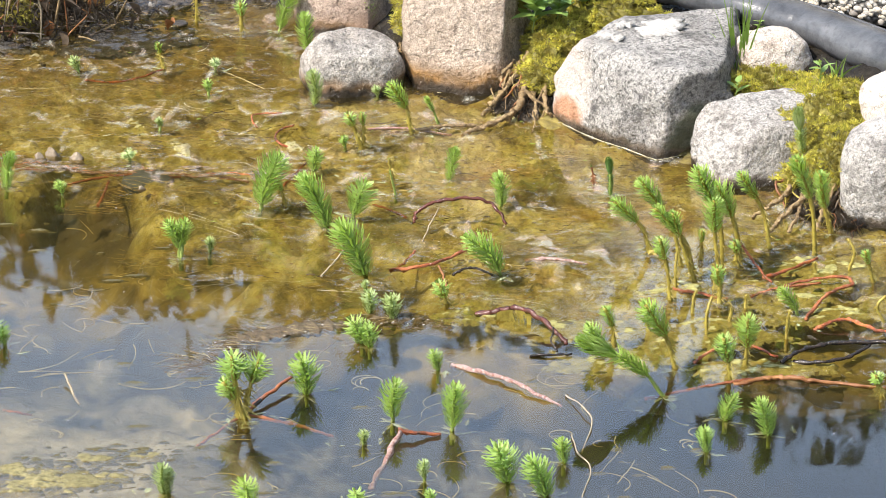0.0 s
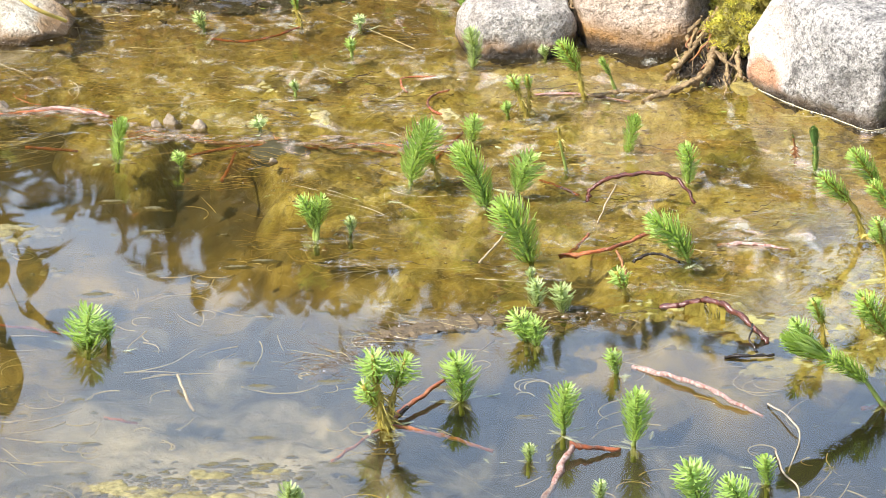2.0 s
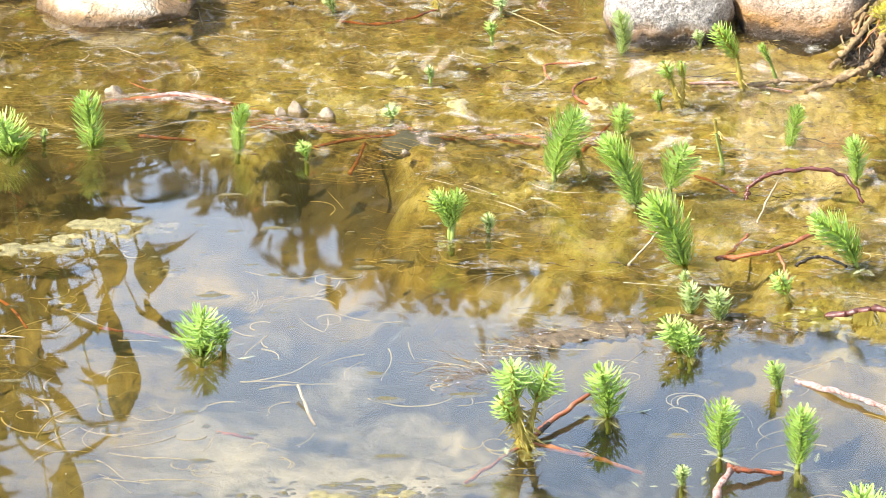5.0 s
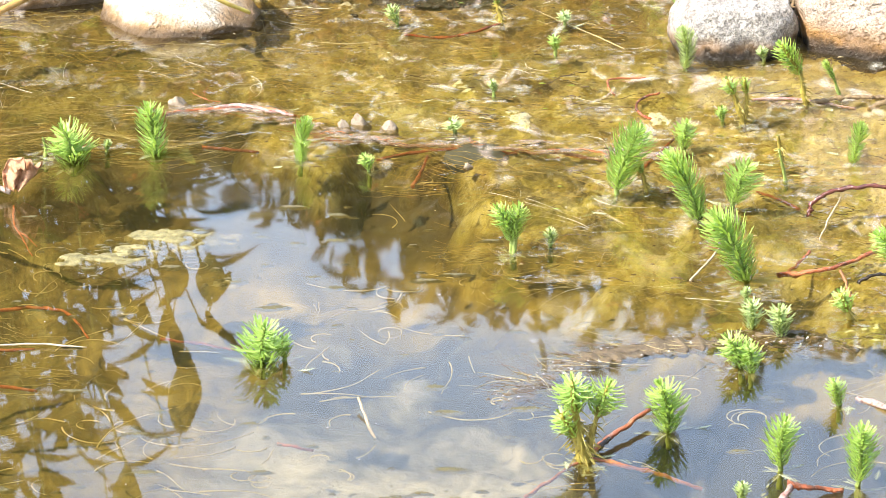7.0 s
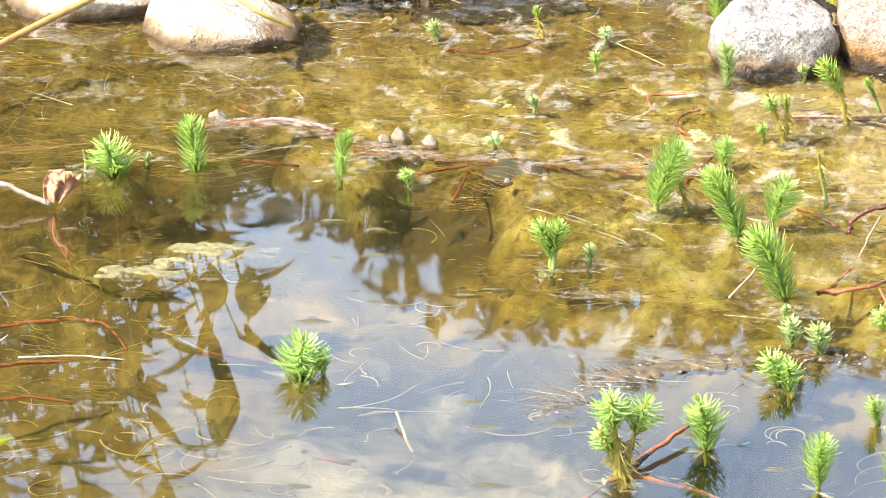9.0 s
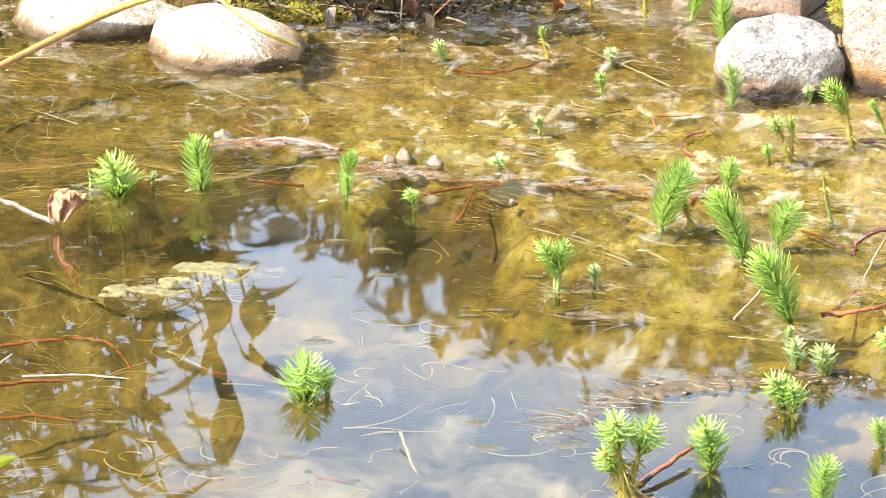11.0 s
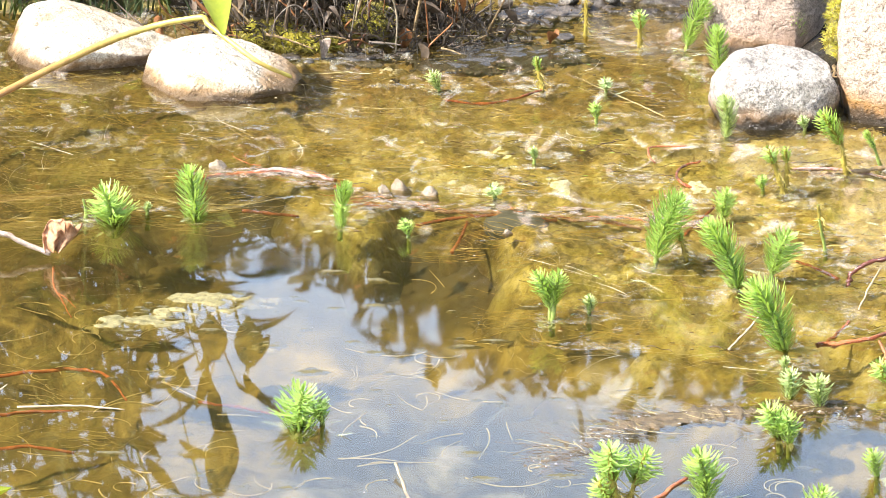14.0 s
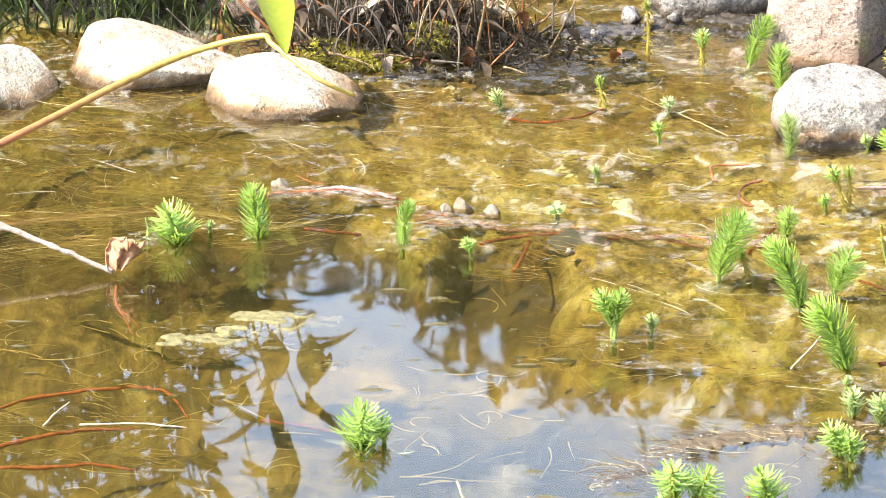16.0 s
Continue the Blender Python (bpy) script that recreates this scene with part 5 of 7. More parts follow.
feather_plant(-0.297, 4.671, 0.066, 0.040, 1.2, (-0.007, -0.008), stem="green", thick=0.0024)
feather_plant(-0.151, 4.037, 0.048, 0.058, 1.25, (0.002, -0.006), stem="green", thick=0.0024)
feather_plant(-0.426, 4.665, 0.025, 0.007, 0.70, (-0.002, -0.003), look_="pale", stem="green", open_angle=25, thick=0.0019)
feather_plant(-0.354, 4.678, 0.016, 0.011, 0.80, (0.002, -0.002), look_="pale", stem="green", thick=0.0019)
feather_plant(0.184, 5.385, 0.077, 0.011, 0.00, (-0.003, -0.009), thick=0.0026)

# ---- runner stems, twigs and roots ----
runner([(0.453, 4.443, 0.002), (0.456, 4.450, 0.014), (0.476, 4.453, 0.026), (0.508, 4.455, 0.032), (0.545, 4.454, 0.032), (0.568, 4.449, 0.022), (0.585, 4.433, 0.000)], 0.0028, M_MAROON, "arching dark maroon twig rising out of the water", 0.0020, "bent_twig", "twig", "twigs", rough=0.45, steps=8)
runner([(0.404, 4.276, -0.004), (0.439, 4.271, 0.003), (0.475, 4.281, 0.006), (0.517, 4.334, 0.002)], 0.0027, M_RUNNER, "orange-red runner stem lying at the surface", 0.0021, "runner_stem", "stem", "runner stems")
runner([(0.418, 4.296, -0.008), (0.431, 4.314, -0.003), (0.445, 4.336, 0.001)], 0.0019, M_RUNNER, "short orange-red stem under the surface", 0.0014, "runner_stem", "stem", "runner stems")
runner([(0.489, 4.244, 0.000), (0.504, 4.251, 0.006), (0.523, 4.250, 0.006), (0.543, 4.238, 0.000)], 0.0018, M_BLACK, "thin black twig arching over the water", 0.0014, "twig", "twig", "twigs")
runner([(0.505, 4.102, -0.004), (0.533, 4.094, 0.006), (0.558, 4.077, 0.016), (0.581, 4.047, 0.016), (0.603, 4.004, 0.010), (0.616, 3.989, -0.002)], 0.0040, M_MAROON, "wet dark maroon stem hung with yellow weed", 0.0030, "dead_branch", "branch", "twigs")
runner([(0.560, 3.946, 0.001), (0.588, 3.944, 0.003), (0.616, 3.946, 0.002)], 0.0018, M_BLACK, "black broken twig lying on the water", 0.0014, "twig", "twig", "twigs")
runner([(0.599, 3.962, 0.000), (0.593, 3.978, 0.008), (0.598, 3.996, 0.020)], 0.0014, M_BLACK, "black upright snag by the fallen stem", 0.0010, "twig", "twig", "twigs")
runner([(0.456, 3.931, -0.003), (0.489, 3.891, 0.004), (0.522, 3.859, 0.006), (0.550, 3.816, 0.005), (0.583, 3.784, -0.002)], 0.0034, M_RUNNER_PALE, "red runner stem crusted with white lime", 0.0019, "runner_stem", "stem", "runner stems")
runner([(0.319, 3.580, -0.014), (0.340, 3.628, -0.002), (0.364, 3.692, 0.010)], 0.0040, M_RUNNER_PALE, "pale crusted stem bent down into the water", 0.0032, "runner_stem", "stem", "runner stems")
runner([(0.365, 3.697, 0.011), (0.385, 3.695, 0.008), (0.417, 3.701, 0.002)], 0.0029, M_RUNNER, "orange-red stem stub beside pale bent one", 0.0024, "runner_stem", "stem", "runner stems")
runner([(0.171, 3.779, 0.003), (0.204, 3.826, 0.009), (0.242, 3.876, 0.012)], 0.0029, M_RUNNER, "orange stem leaning between two shoots", 0.0022, "runner_stem", "stem", "runner stems")
runner([(0.169, 3.781, 0.000), (0.143, 3.755, -0.005), (0.112, 3.725, -0.014)], 0.0022, M_RUNNER, "red stem running under water from the shoots", 0.0016, "runner_stem", "stem", "runner stems")
runner([(0.177, 3.784, 0.000), (0.215, 3.768, -0.002), (0.250, 3.750, -0.004), (0.285, 3.734, -0.010)], 0.0024, M_RUNNER, "red stem just below the water", 0.0018, "runner_stem", "stem", "runner stems")
runner([(0.179, 3.791, 0.003), (0.197, 3.810, 0.010)], 0.0026, M_BLACK, "short black twig stub by the shoots", 0.0022, "twig", "twig", "twigs")
runner([(0.888, 3.900, 0.000), (0.910, 3.912, 0.008), (0.942, 3.922, 0.014), (0.988, 3.923, 0.016), (1.039, 3.914, 0.018)], 0.0030, M_BLACK, "wet black branch lying across the water", 0.0028, "branch", "branch", "twigs")
runner([(0.905, 3.903, -0.001), (0.936, 3.887, 0.004), (0.975, 3.893, 0.008), (1.009, 3.914, 0.014)], 0.0030, M_BLACK, "black forked branch half sunk in the water", 0.0020, "branch", "branch", "twigs")
runner([(0.915, 4.199, 0.000), (0.948, 4.212, 0.004), (1.000, 4.255, 0.004)], 0.0026, M_RUNNER, "red runner stem among green shoots", 0.0021, "runner_stem", "stem", "runner stems")
runner([(0.784, 4.168, 0.000), (0.811, 4.146, 0.003), (0.852, 4.129, 0.000)], 0.0024, M_RUNNER, "red runner stem low among shoots", 0.0019, "runner_stem", "stem", "runner stems")
runner([(0.946, 4.044, 0.000), (0.972, 4.081, 0.010), (0.996, 4.110, 0.014), (1.028, 4.134, 0.014), (1.020, 4.170, 0.010), (0.981, 4.175, 0.006), (0.941, 4.170, 0.000)], 0.0024, M_RUNNER, "looping red runner stem above the water", 0.0019, "runner_stem", "stem", "runner stems")
runner([(0.951, 4.006, 0.000), (0.975, 4.014, 0.008), (0.998, 4.016, 0.010), (1.021, 3.995, 0.008), (1.051, 3.969, 0.006)], 0.0027, M_RUNNER, "red runner stem curving over the water", 0.0021, "runner_stem", "stem", "runner stems")
runner([(0.693, 3.810, -0.006), (0.739, 3.821, -0.003), (0.781, 3.832, -0.001), (0.831, 3.844, 0.001), (0.880, 3.845, 0.001)], 0.0024, M_RUNNER, "orange runner stem along the water", 0.0018, "runner_stem", "stem", "runner stems")
runner([(0.815, 3.835, -0.002), (0.850, 3.842, 0.002), (0.876, 3.842, 0.004), (0.904, 3.834, 0.004), (0.933, 3.828, 0.001), (1.018, 3.806, -0.003)], 0.0034, M_BROWN, "brown runner stem behind the shoots", 0.0026, "runner_stem", "stem", "runner stems")
runner([(0.773, 3.909, 0.000), (0.795, 3.923, 0.008), (0.825, 3.944, 0.016)], 0.0021, M_RUNNER, "orange stem leaning on shoots", 0.0016, "runner_stem", "stem", "runner stems")
runner([(0.845, 3.936, 0.014), (0.864, 3.924, 0.010), (0.885, 3.915, 0.002)], 0.0021, M_RUNNER, "orange stem leaning on shoots", 0.0016, "runner_stem", "stem", "runner stems")
runner([(0.892, 4.258, 0.030), (0.905, 4.217, 0.016), (0.923, 4.182, 0.000)], 0.0019, M_RUNNER, "brown stem rising among shoots", 0.0016, "runner_stem", "stem", "runner stems")
runner([(0.889, 4.142, -0.004), (0.931, 4.160, 0.000), (0.990, 4.176, 0.000)], 0.0024, M_RUNNER, "reddish stem sunk below the shoots", 0.0019, "runner_stem", "stem", "runner stems")
runner([(0.306, 4.780, -0.004), (0.286, 4.785, 0.002), (0.278, 4.813, 0.003), (0.287, 4.847, 0.003), (0.309, 4.874, 0.000)], 0.0018, M_RUNNER, "orange-red curling stem at the surface", 0.0013, "runner_stem", "stem", "runner stems")
runner([(0.254, 4.877, -0.003), (0.248, 4.894, 0.002), (0.253, 4.919, 0.003), (0.296, 4.932, 0.000)], 0.0014, M_RUNNER, "thin orange curling stem at the surface", 0.0010, "runner_stem", "stem", "runner stems")
runner([(-0.002, 5.120, -0.004), (0.041, 5.100, -0.002), (0.082, 5.118, -0.002), (0.124, 5.153, 0.000)], 0.0016, M_RUNNER, "red stem trailing under the surface", 0.0013, "runner_stem", "stem", "runner stems")
runner([(-0.111, 4.750, -0.009), (-0.072, 4.719, -0.005), (-0.043, 4.721, -0.004), (0.002, 4.703, -0.005), (0.039, 4.700, -0.003), (0.076, 4.688, -0.004), (0.114, 4.695, -0.005), (0.151, 4.677, -0.005), (0.180, 4.680, -0.006), (0.229, 4.660, -0.009)], 0.0027, M_RUNNER_PALE, "long pinkish crusted runner under the surface", 0.0019, "runner_stem", "stem", "runner stems")
runner([(-0.036, 4.677, -0.013), (0.006, 4.683, -0.006), (0.056, 4.688, -0.004), (0.130, 4.678, -0.006)], 0.0019, M_RUNNER, "red stem along the crusted runner", 0.0016, "runner_stem", "stem", "runner stems")
runner([(0.277, 4.633, -0.008), (0.306, 4.695, -0.005), (0.336, 4.768, -0.004)], 0.0016, M_RUNNER, "faint red stem under the water", 0.0013, "runner_stem", "stem", "runner stems")
runner([(0.419, 4.851, -0.002), (0.479, 4.845, 0.000), (0.545, 4.815, -0.002)], 0.0021, M_RUNNER_PALE, "pinkish stem under the surface", 0.0016, "runner_stem", "stem", "runner stems")
runner([(0.446, 4.484, -0.005), (0.424, 4.511, -0.003), (0.402, 4.543, -0.006)], 0.0018, M_RUNNER, "reddish stem sunk beside the shoots", 0.0014, "runner_stem", "stem", "runner stems")
runner([(0.596, 4.297, -0.003), (0.638, 4.289, 0.002), (0.680, 4.273, -0.003)], 0.0024, M_RUNNER_PALE, "brownish stem half sunk in the mat", 0.0018, "runner_stem", "stem", "runner stems")
runner([(0.476, 4.193, 0.000), (0.472, 4.214, 0.010), (0.469, 4.235, 0.017)], 0.0020, M_BROWN, "bent yellow-brown stub over the water", 0.0016, "twig", "twig", "twigs")
runner([(-0.629, 4.585, 0.060), (-0.548, 4.556, 0.035), (-0.501, 4.539, 0.022), (-0.456, 4.525, 0.008)], 0.0034, M_WHITEBARK, "pale-barked twig reaching out over the water", 0.0030, "fallen_twig", "twig", "twigs")
runner([(-0.296, 4.818, -0.004), (-0.248, 4.827, -0.001), (-0.200, 4.833, 0.000), (-0.166, 4.825, 0.000), (-0.135, 4.809, -0.003)], 0.0024, M_RUNNER, "red stem under the surface among threads", 0.0018, "runner_stem", "stem", "runner stems")
runner([(-0.235, 4.828, 0.000), (-0.200, 4.833, 0.002), (-0.165, 4.813, 0.002), (-0.138, 4.801, -0.000)], 0.0024, M_RUNNER_PALE, "pinkish crusted stem at the surface", 0.0019, "runner_stem", "stem", "runner stems")
runner([(0.006, 4.574, -0.008), (0.016, 4.614, -0.005), (0.023, 4.663, -0.004)], 0.0021, M_RUNNER, "orange-red stem under the brown water", 0.0016, "runner_stem", "stem", "runner stems")
runner([(-0.243, 4.706, -0.006), (-0.215, 4.695, -0.004), (-0.175, 4.694, -0.008)], 0.0021, M_RUNNER, "red stem under brown water", 0.0016, "runner_stem", "stem", "runner stems")
runner([(-0.565, 4.145, -0.013), (-0.509, 4.181, -0.010), (-0.450, 4.201, -0.008), (-0.396, 4.210, -0.008), (-0.364, 4.195, -0.010), (-0.341, 4.145, -0.017)], 0.0020, M_RUNNER_SUNK, "orange stem curving below the surface", 0.0013, "runner_stem", "stem", "runner stems")
runner([(-0.563, 4.029, -0.015), (-0.513, 4.058, -0.009), (-0.479, 4.072, -0.007), (-0.440, 4.093, -0.009), (-0.393, 4.106, -0.013)], 0.0025, M_RUNNER_SUNK, "thick orange stem below the surface", 0.0014, "runner_stem", "stem", "runner stems")
runner([(-0.563, 4.025, -0.023), (-0.491, 4.013, -0.019), (-0.433, 4.022, -0.019), (-0.387, 4.022, -0.025)], 0.0022, M_RUNNER_SUNK, "deep red stem sunk in brown water", 0.0013, "runner_stem", "stem", "runner stems")
runner([(-0.450, 4.080, 0.002), (-0.391, 4.082, 0.003), (-0.337, 4.076, 0.001)], 0.0011, M_STRAW, "thin dry straw floating on the water", 0.0008, "dry_stalk", "stalk", "dry stalks")
runner([(-0.489, 4.080, 0.000), (-0.475, 4.095, 0.010), (-0.463, 4.108, 0.016)], 0.0012, M_STRAW, "thin pale stalk sticking out of the water", 0.0008, "dry_stalk", "stalk", "dry stalks")
runner([(-0.262, 4.113, -0.006), (-0.226, 4.103, -0.006), (-0.184, 4.102, -0.014)], 0.0016, M_RUNNER, "pinkish stem under clear water", 0.0011, "runner_stem", "stem", "runner stems")
runner([(-0.131, 3.833, -0.003), (-0.114, 3.826, -0.003), (-0.095, 3.821, -0.006)], 0.0016, M_RUNNER, "red sliver of stem below clear water", 0.0011, "runner_stem", "stem", "runner stems")
runner([(-0.051, 3.916, 0.010), (-0.043, 3.882, 0.002), (-0.035, 3.855, -0.008)], 0.0016, M_STRAW, "pale straw standing at a slant in the water", 0.0012, "dry_stalk", "stalk", "dry stalks")
runner([(0.306, 4.250, 0.001), (0.325, 4.274, 0.012), (0.348, 4.308, 0.024)], 0.0015, M_STRAW, "dry pale stalk leaning on a shoot", 0.0010, "dry_stalk", "stalk", "dry stalks")
runner([(0.459, 4.374, 0.000), (0.474, 4.420, 0.010), (0.490, 4.449, 0.022)], 0.0011, M_STRAW, "thin dry stalk leaning by the arch", 0.0008, "dry_stalk", "stalk", "dry stalks")
runner([(0.591, 3.811, 0.002), (0.608, 3.755, 0.008), (0.612, 3.714, 0.004), (0.590, 3.641, -0.002)], 0.0010, M_STRAW, "thin curved dry stalk beside a shoot", 0.0007, "dry_stalk", "stalk", "dry stalks")
runner([(0.582, 3.683, 0.003), (0.583, 3.631, 0.003), (0.593, 3.581, 0.002), (0.572, 3.503, 0.000)], 0.0010, M_STRAW, "thin curved dry stalk beside a shoot", 0.0007, "dry_stalk", "stalk", "dry stalks")
runner([(0.656, 5.005, 0.040), (0.650, 5.076, 0.070), (0.646, 5.140, 0.105)], 0.0014, M_STRAW, "thin dry stalk against the tan boulder", 0.0010, "dry_stalk", "stalk", "dry stalks")
runner([(0.682, 5.007, 0.060), (0.661, 4.973, 0.040), (0.625, 4.925, 0.016), (0.600, 4.895, 0.000)], 0.0052, M_ROOT, "thick brown root reaching down into the pond", 0.0030, "root", "root", "roots", rough=0.75, steps=14)
runner([(0.671, 4.945, 0.040), (0.656, 4.891, 0.018), (0.622, 4.852, 0.008), (0.562, 4.820, -0.004)], 0.0056, M_ROOT, "mossy brown root trailing into the pond", 0.0032, "root", "root", "roots", rough=0.75, steps=14)
runner([(0.689, 4.989, 0.052), (0.680, 4.935, 0.034), (0.681, 4.895, 0.016), (0.679, 4.863, 0.000)], 0.0030, M_ROOT, "thin root hanging beside the grey boulder", 0.0022, "root", "root", "roots", rough=0.75, steps=14)
runner([(0.711, 4.953, 0.050), (0.697, 4.908, 0.034), (0.696, 4.873, 0.014), (0.711, 4.873, 0.000)], 0.0032, M_ROOT, "dark root hanging beside the grey boulder", 0.0024, "root", "root", "roots", rough=0.75, steps=14)
runner([(0.591, 4.844, 0.000), (0.547, 4.838, 0.006), (0.495, 4.831, 0.003), (0.452, 4.833, -0.002)], 0.0030, M_ROOT, "pale rootlet curling at the water", 0.0018, "root", "root", "roots", rough=0.75, steps=14)
runner([(1.027, 4.433, 0.040), (0.990, 4.404, 0.022), (0.966, 4.386, 0.008), (0.946, 4.360, -0.003)], 0.0036, M_ROOT, "orange-brown root below yellow moss", 0.0026, "root", "root", "roots", rough=0.75, steps=14)
runner([(0.997, 4.447, 0.040), (0.982, 4.434, 0.028), (0.962, 4.433, 0.016), (0.938, 4.432, 0.000)], 0.0038, M_ROOT, "brown root below yellow moss", 0.0026, "root", "root", "roots", rough=0.75, steps=14)
runner([(1.040, 4.414, 0.034), (1.026, 4.377, 0.014), (1.013, 4.347, 0.000)], 0.0030, M_ROOT, "thin root below yellow moss", 0.0020, "root", "root", "roots", rough=0.75, steps=14)
runner([(1.010, 4.428, 0.034), (0.998, 4.396, 0.016), (0.980, 4.367, 0.002)], 0.0026, M_ROOT, "thin root below yellow moss", 0.0020, "root", "root", "roots", rough=0.75, steps=14)

# ---- bank: liner, slab, moss, grass, weeds ----
def pond_liner():
    line = smooth_path([(0.83, 5.22, 0.115), (0.93, 5.12, 0.12), (1.01, 5.03, 0.122), (1.08, 4.96, 0.122), (1.14, 4.88, 0.120), (1.20, 4.79, 0.116), (1.27, 4.70, 0.11), (1.36, 4.60, 0.10)], 10)
    V, F = [], []
    n, sides = len(line), 20
    for i, p in enumerate(line):
        d = (line[min(i + 1, n - 1)] - line[max(i - 1, 0)]).normalized()
        u = Vector((-d.y, d.x, 0)).normalized()
        r = 0.021 + 0.017 * i / n
        r *= 1 + 0.05 * noise.noise(Vector((i * 0.21, 0, 4)))
        for s in range(sides):
            a = 2 * math.pi * s / sides
            q = r * (1 + 0.07 * noise.noise(Vector((i * 0.12, math.cos(a) * 1.5, math.sin(a) * 1.5))))
            if i % 23 == 11:
                q *= 0.94
            V.append(p + u * (math.cos(a) * q * 1.25) + Vector((0, 0, math.sin(a) * q)))
    for i in range(n - 1):
        for s in range(sides):
            a, b = i * sides + s, i * sides + (s + 1) % sides
            F.append((a, b, b + sides, a + sides))
    e = base("pond_liner", 1.08, 4.96, 0.10, "rolled black rubber pond liner edge with dusty sheen", "pond liner")
    o = Vector((1.08, 4.96, 0.10))
    part("rolled_edge", ([v - o for v in V], F), M_LINER, e)
    crease = []
    for i, p in enumerate(line):   # the cut hem that lies on top of the roll
        d = (line[min(i + 1, n - 1)] - line[max(i - 1, 0)]).normalized()
        r = 0.021 + 0.017 * i / n
        crease.append(p - o + Vector((-d.y, d.x, 0)).normalized() * (r * 0.75) + Vector((0, 0, r * 0.83)))
    part("hem", tube(crease, 0.0022, 0.0028, 8, 0.2, 2), M_LINER, e)
    return e


pond_liner()


def aggregate_slab():
    e = base("paving_slab", 1.30, 5.03, 0.10, "rough exposed-aggregate concrete slab above the liner", "slab")
    bm = bmesh.new()
    bmesh.ops.create_cube(bm, size=1.0)
    bmesh.ops.scale(bm, vec=(0.62, 0.30, 0.085), verts=bm.verts)
    bmesh.ops.bevel(bm, geom=bm.edges[:], offset=0.008, segments=2, affect="EDGES")
    bmesh.ops.translate(bm, vec=(0, 0, 0.065), verts=bm.verts)
    part("slab", bm, M_AGG, e)
    rnd = random.Random(44)
    V, F = [], []
    unit = bmesh.new()
    bmesh.ops.create_icosphere(unit, subdivisions=2, radius=1.0)
    uv = [v.co.copy() for v in unit.verts]
    uf = [[v.index for v in f.verts] for f in unit.faces]
    unit.free()
    for _ in range(1200):
        x = rnd.uniform(-0.30, 0.30)
        if rnd.random() < 0.6:
            c = Vector((x, -0.150 + rnd.uniform(0, 0.004), rnd.uniform(0.03, 0.105)))
        else:
            c = Vector((x, rnd.uniform(-0.15, 0.0), 0.106))
        r = rnd.uniform(0.002, 0.0065)
        s = Vector((rnd.uniform(0.8, 1.4), rnd.uniform(0.7, 1.1), rnd.uniform(0.7, 1.1)))
        o = len(V)
        for v in uv:
            q = v * (r * (1 + 0.2 * noise.noise(v * 1.4 + c * 50)))
            V.append(c + Vector((q.x * s.x, q.y * s.y, q.z * s.z)))
        F.extend([[o + i for i in f] for f in uf])
    tagged(part("pebble_facing", (V, F), M_PEBBLE, e, "cream and tan pebbles set in the concrete"), kind="stuff")
    e.matrix_basis = pose(1.30, 5.03, 0.10, 0, 0, -42)


k = Nodes("pebble_mix")
col = k.ramp(k.geo.outputs["Random Per Island"], (0.0, (0.50, 0.44, 0.35)), (0.4, (0.36, 0.30, 0.22)), (0.75, (0.58, 0.53, 0.45)), (1.0, (0.18, 0.155, 0.13)))
M_PEBBLE = k.surface(k.mix(k.ramp(k.noise(200, 3), (0.4, 0.35), (0.6, 0.0)), col, (0.12, 0.10, 0.08)), 0.7)
aggregate_slab()


def moss(x, y, z, rx, ry, h, sprigs, seed, label="cushion of yellow-green moss growing between the boulders"):
    rnd = random.Random(seed)
    e = base("moss_cushion", x, y, z, label, "moss", "moss cushions")
    bm = bmesh.new()
    bmesh.ops.create_icosphere(bm, subdivisions=4, radius=1.0)
    for v in bm.verts:
        b = 1 + 0.40 * noise.noise(v.co * 2.2 + Vector((seed, 0, 0))) + 0.38 * noise.noise(v.co * 6 + Vector((0, seed, 0)))
        v.co = Vector((v.co.x * rx * b, v.co.y * ry * b, v.co.z * h * b))
    spots = [(v.co.copy(), v.normal.copy()) for v in bm.verts if v.co.z > -0.15 * h]
    part("cushion", bm, M_MOSS_DARK, e)
    V, F = [], []
    for _ in range(int(sprigs * 1.5)):
        p, nrm = rnd.choice(spots)
        p = p + Vector((rnd.gauss(0, 1), rnd.gauss(0, 1), 0)) * 0.003
        for _ in range(5):
            way = (nrm + Vector((rnd.gauss(0, 0.9), rnd.gauss(0, 0.9), 0.3 + rnd.gauss(0, 0.6)))).normalized()
            blade(V, F, p, way, rnd.uniform(0.003, 0.009), rnd.uniform(0.0010, 0.0022), rnd.uniform(-0.3, 0.6), 3)
    tagged(part("moss_growth", (V, F), M_MOSS, e), kind="stuff")


M_MOSS_DARK = plain_material("moss_floor", (0.10, 0.085, 0.018), (0.28, 0.24, 0.05), 90, 0.9, 0.9)
moss(0.705, 4.965, 0.035, 0.035, 0.05, 0.040, 1100, 1)
moss(0.728, 5.035, 0.060, 0.048, 0.055, 0.036, 1500, 2)
moss(0.82, 5.075, 0.085, 0.07, 0.06, 0.035, 1700, 3)
moss(0.66, 5.10, 0.14, 0.045, 0.05, 0.05, 900, 9)
moss(1.082, 4.525, 0.040, 0.050, 0.075, 0.050, 2000, 4)
moss(1.075, 4.61, 0.055, 0.06, 0.05, 0.040, 1500, 5)
moss(0.995, 4.775, 0.075, 0.085, 0.045, 0.022, 1600, 6, "flat yellow-green moss below the pinkish stone")
moss(1.10, 4.72, 0.075, 0.07, 0.06, 0.026, 1500, 7, "flat yellow-green moss beside the black liner")
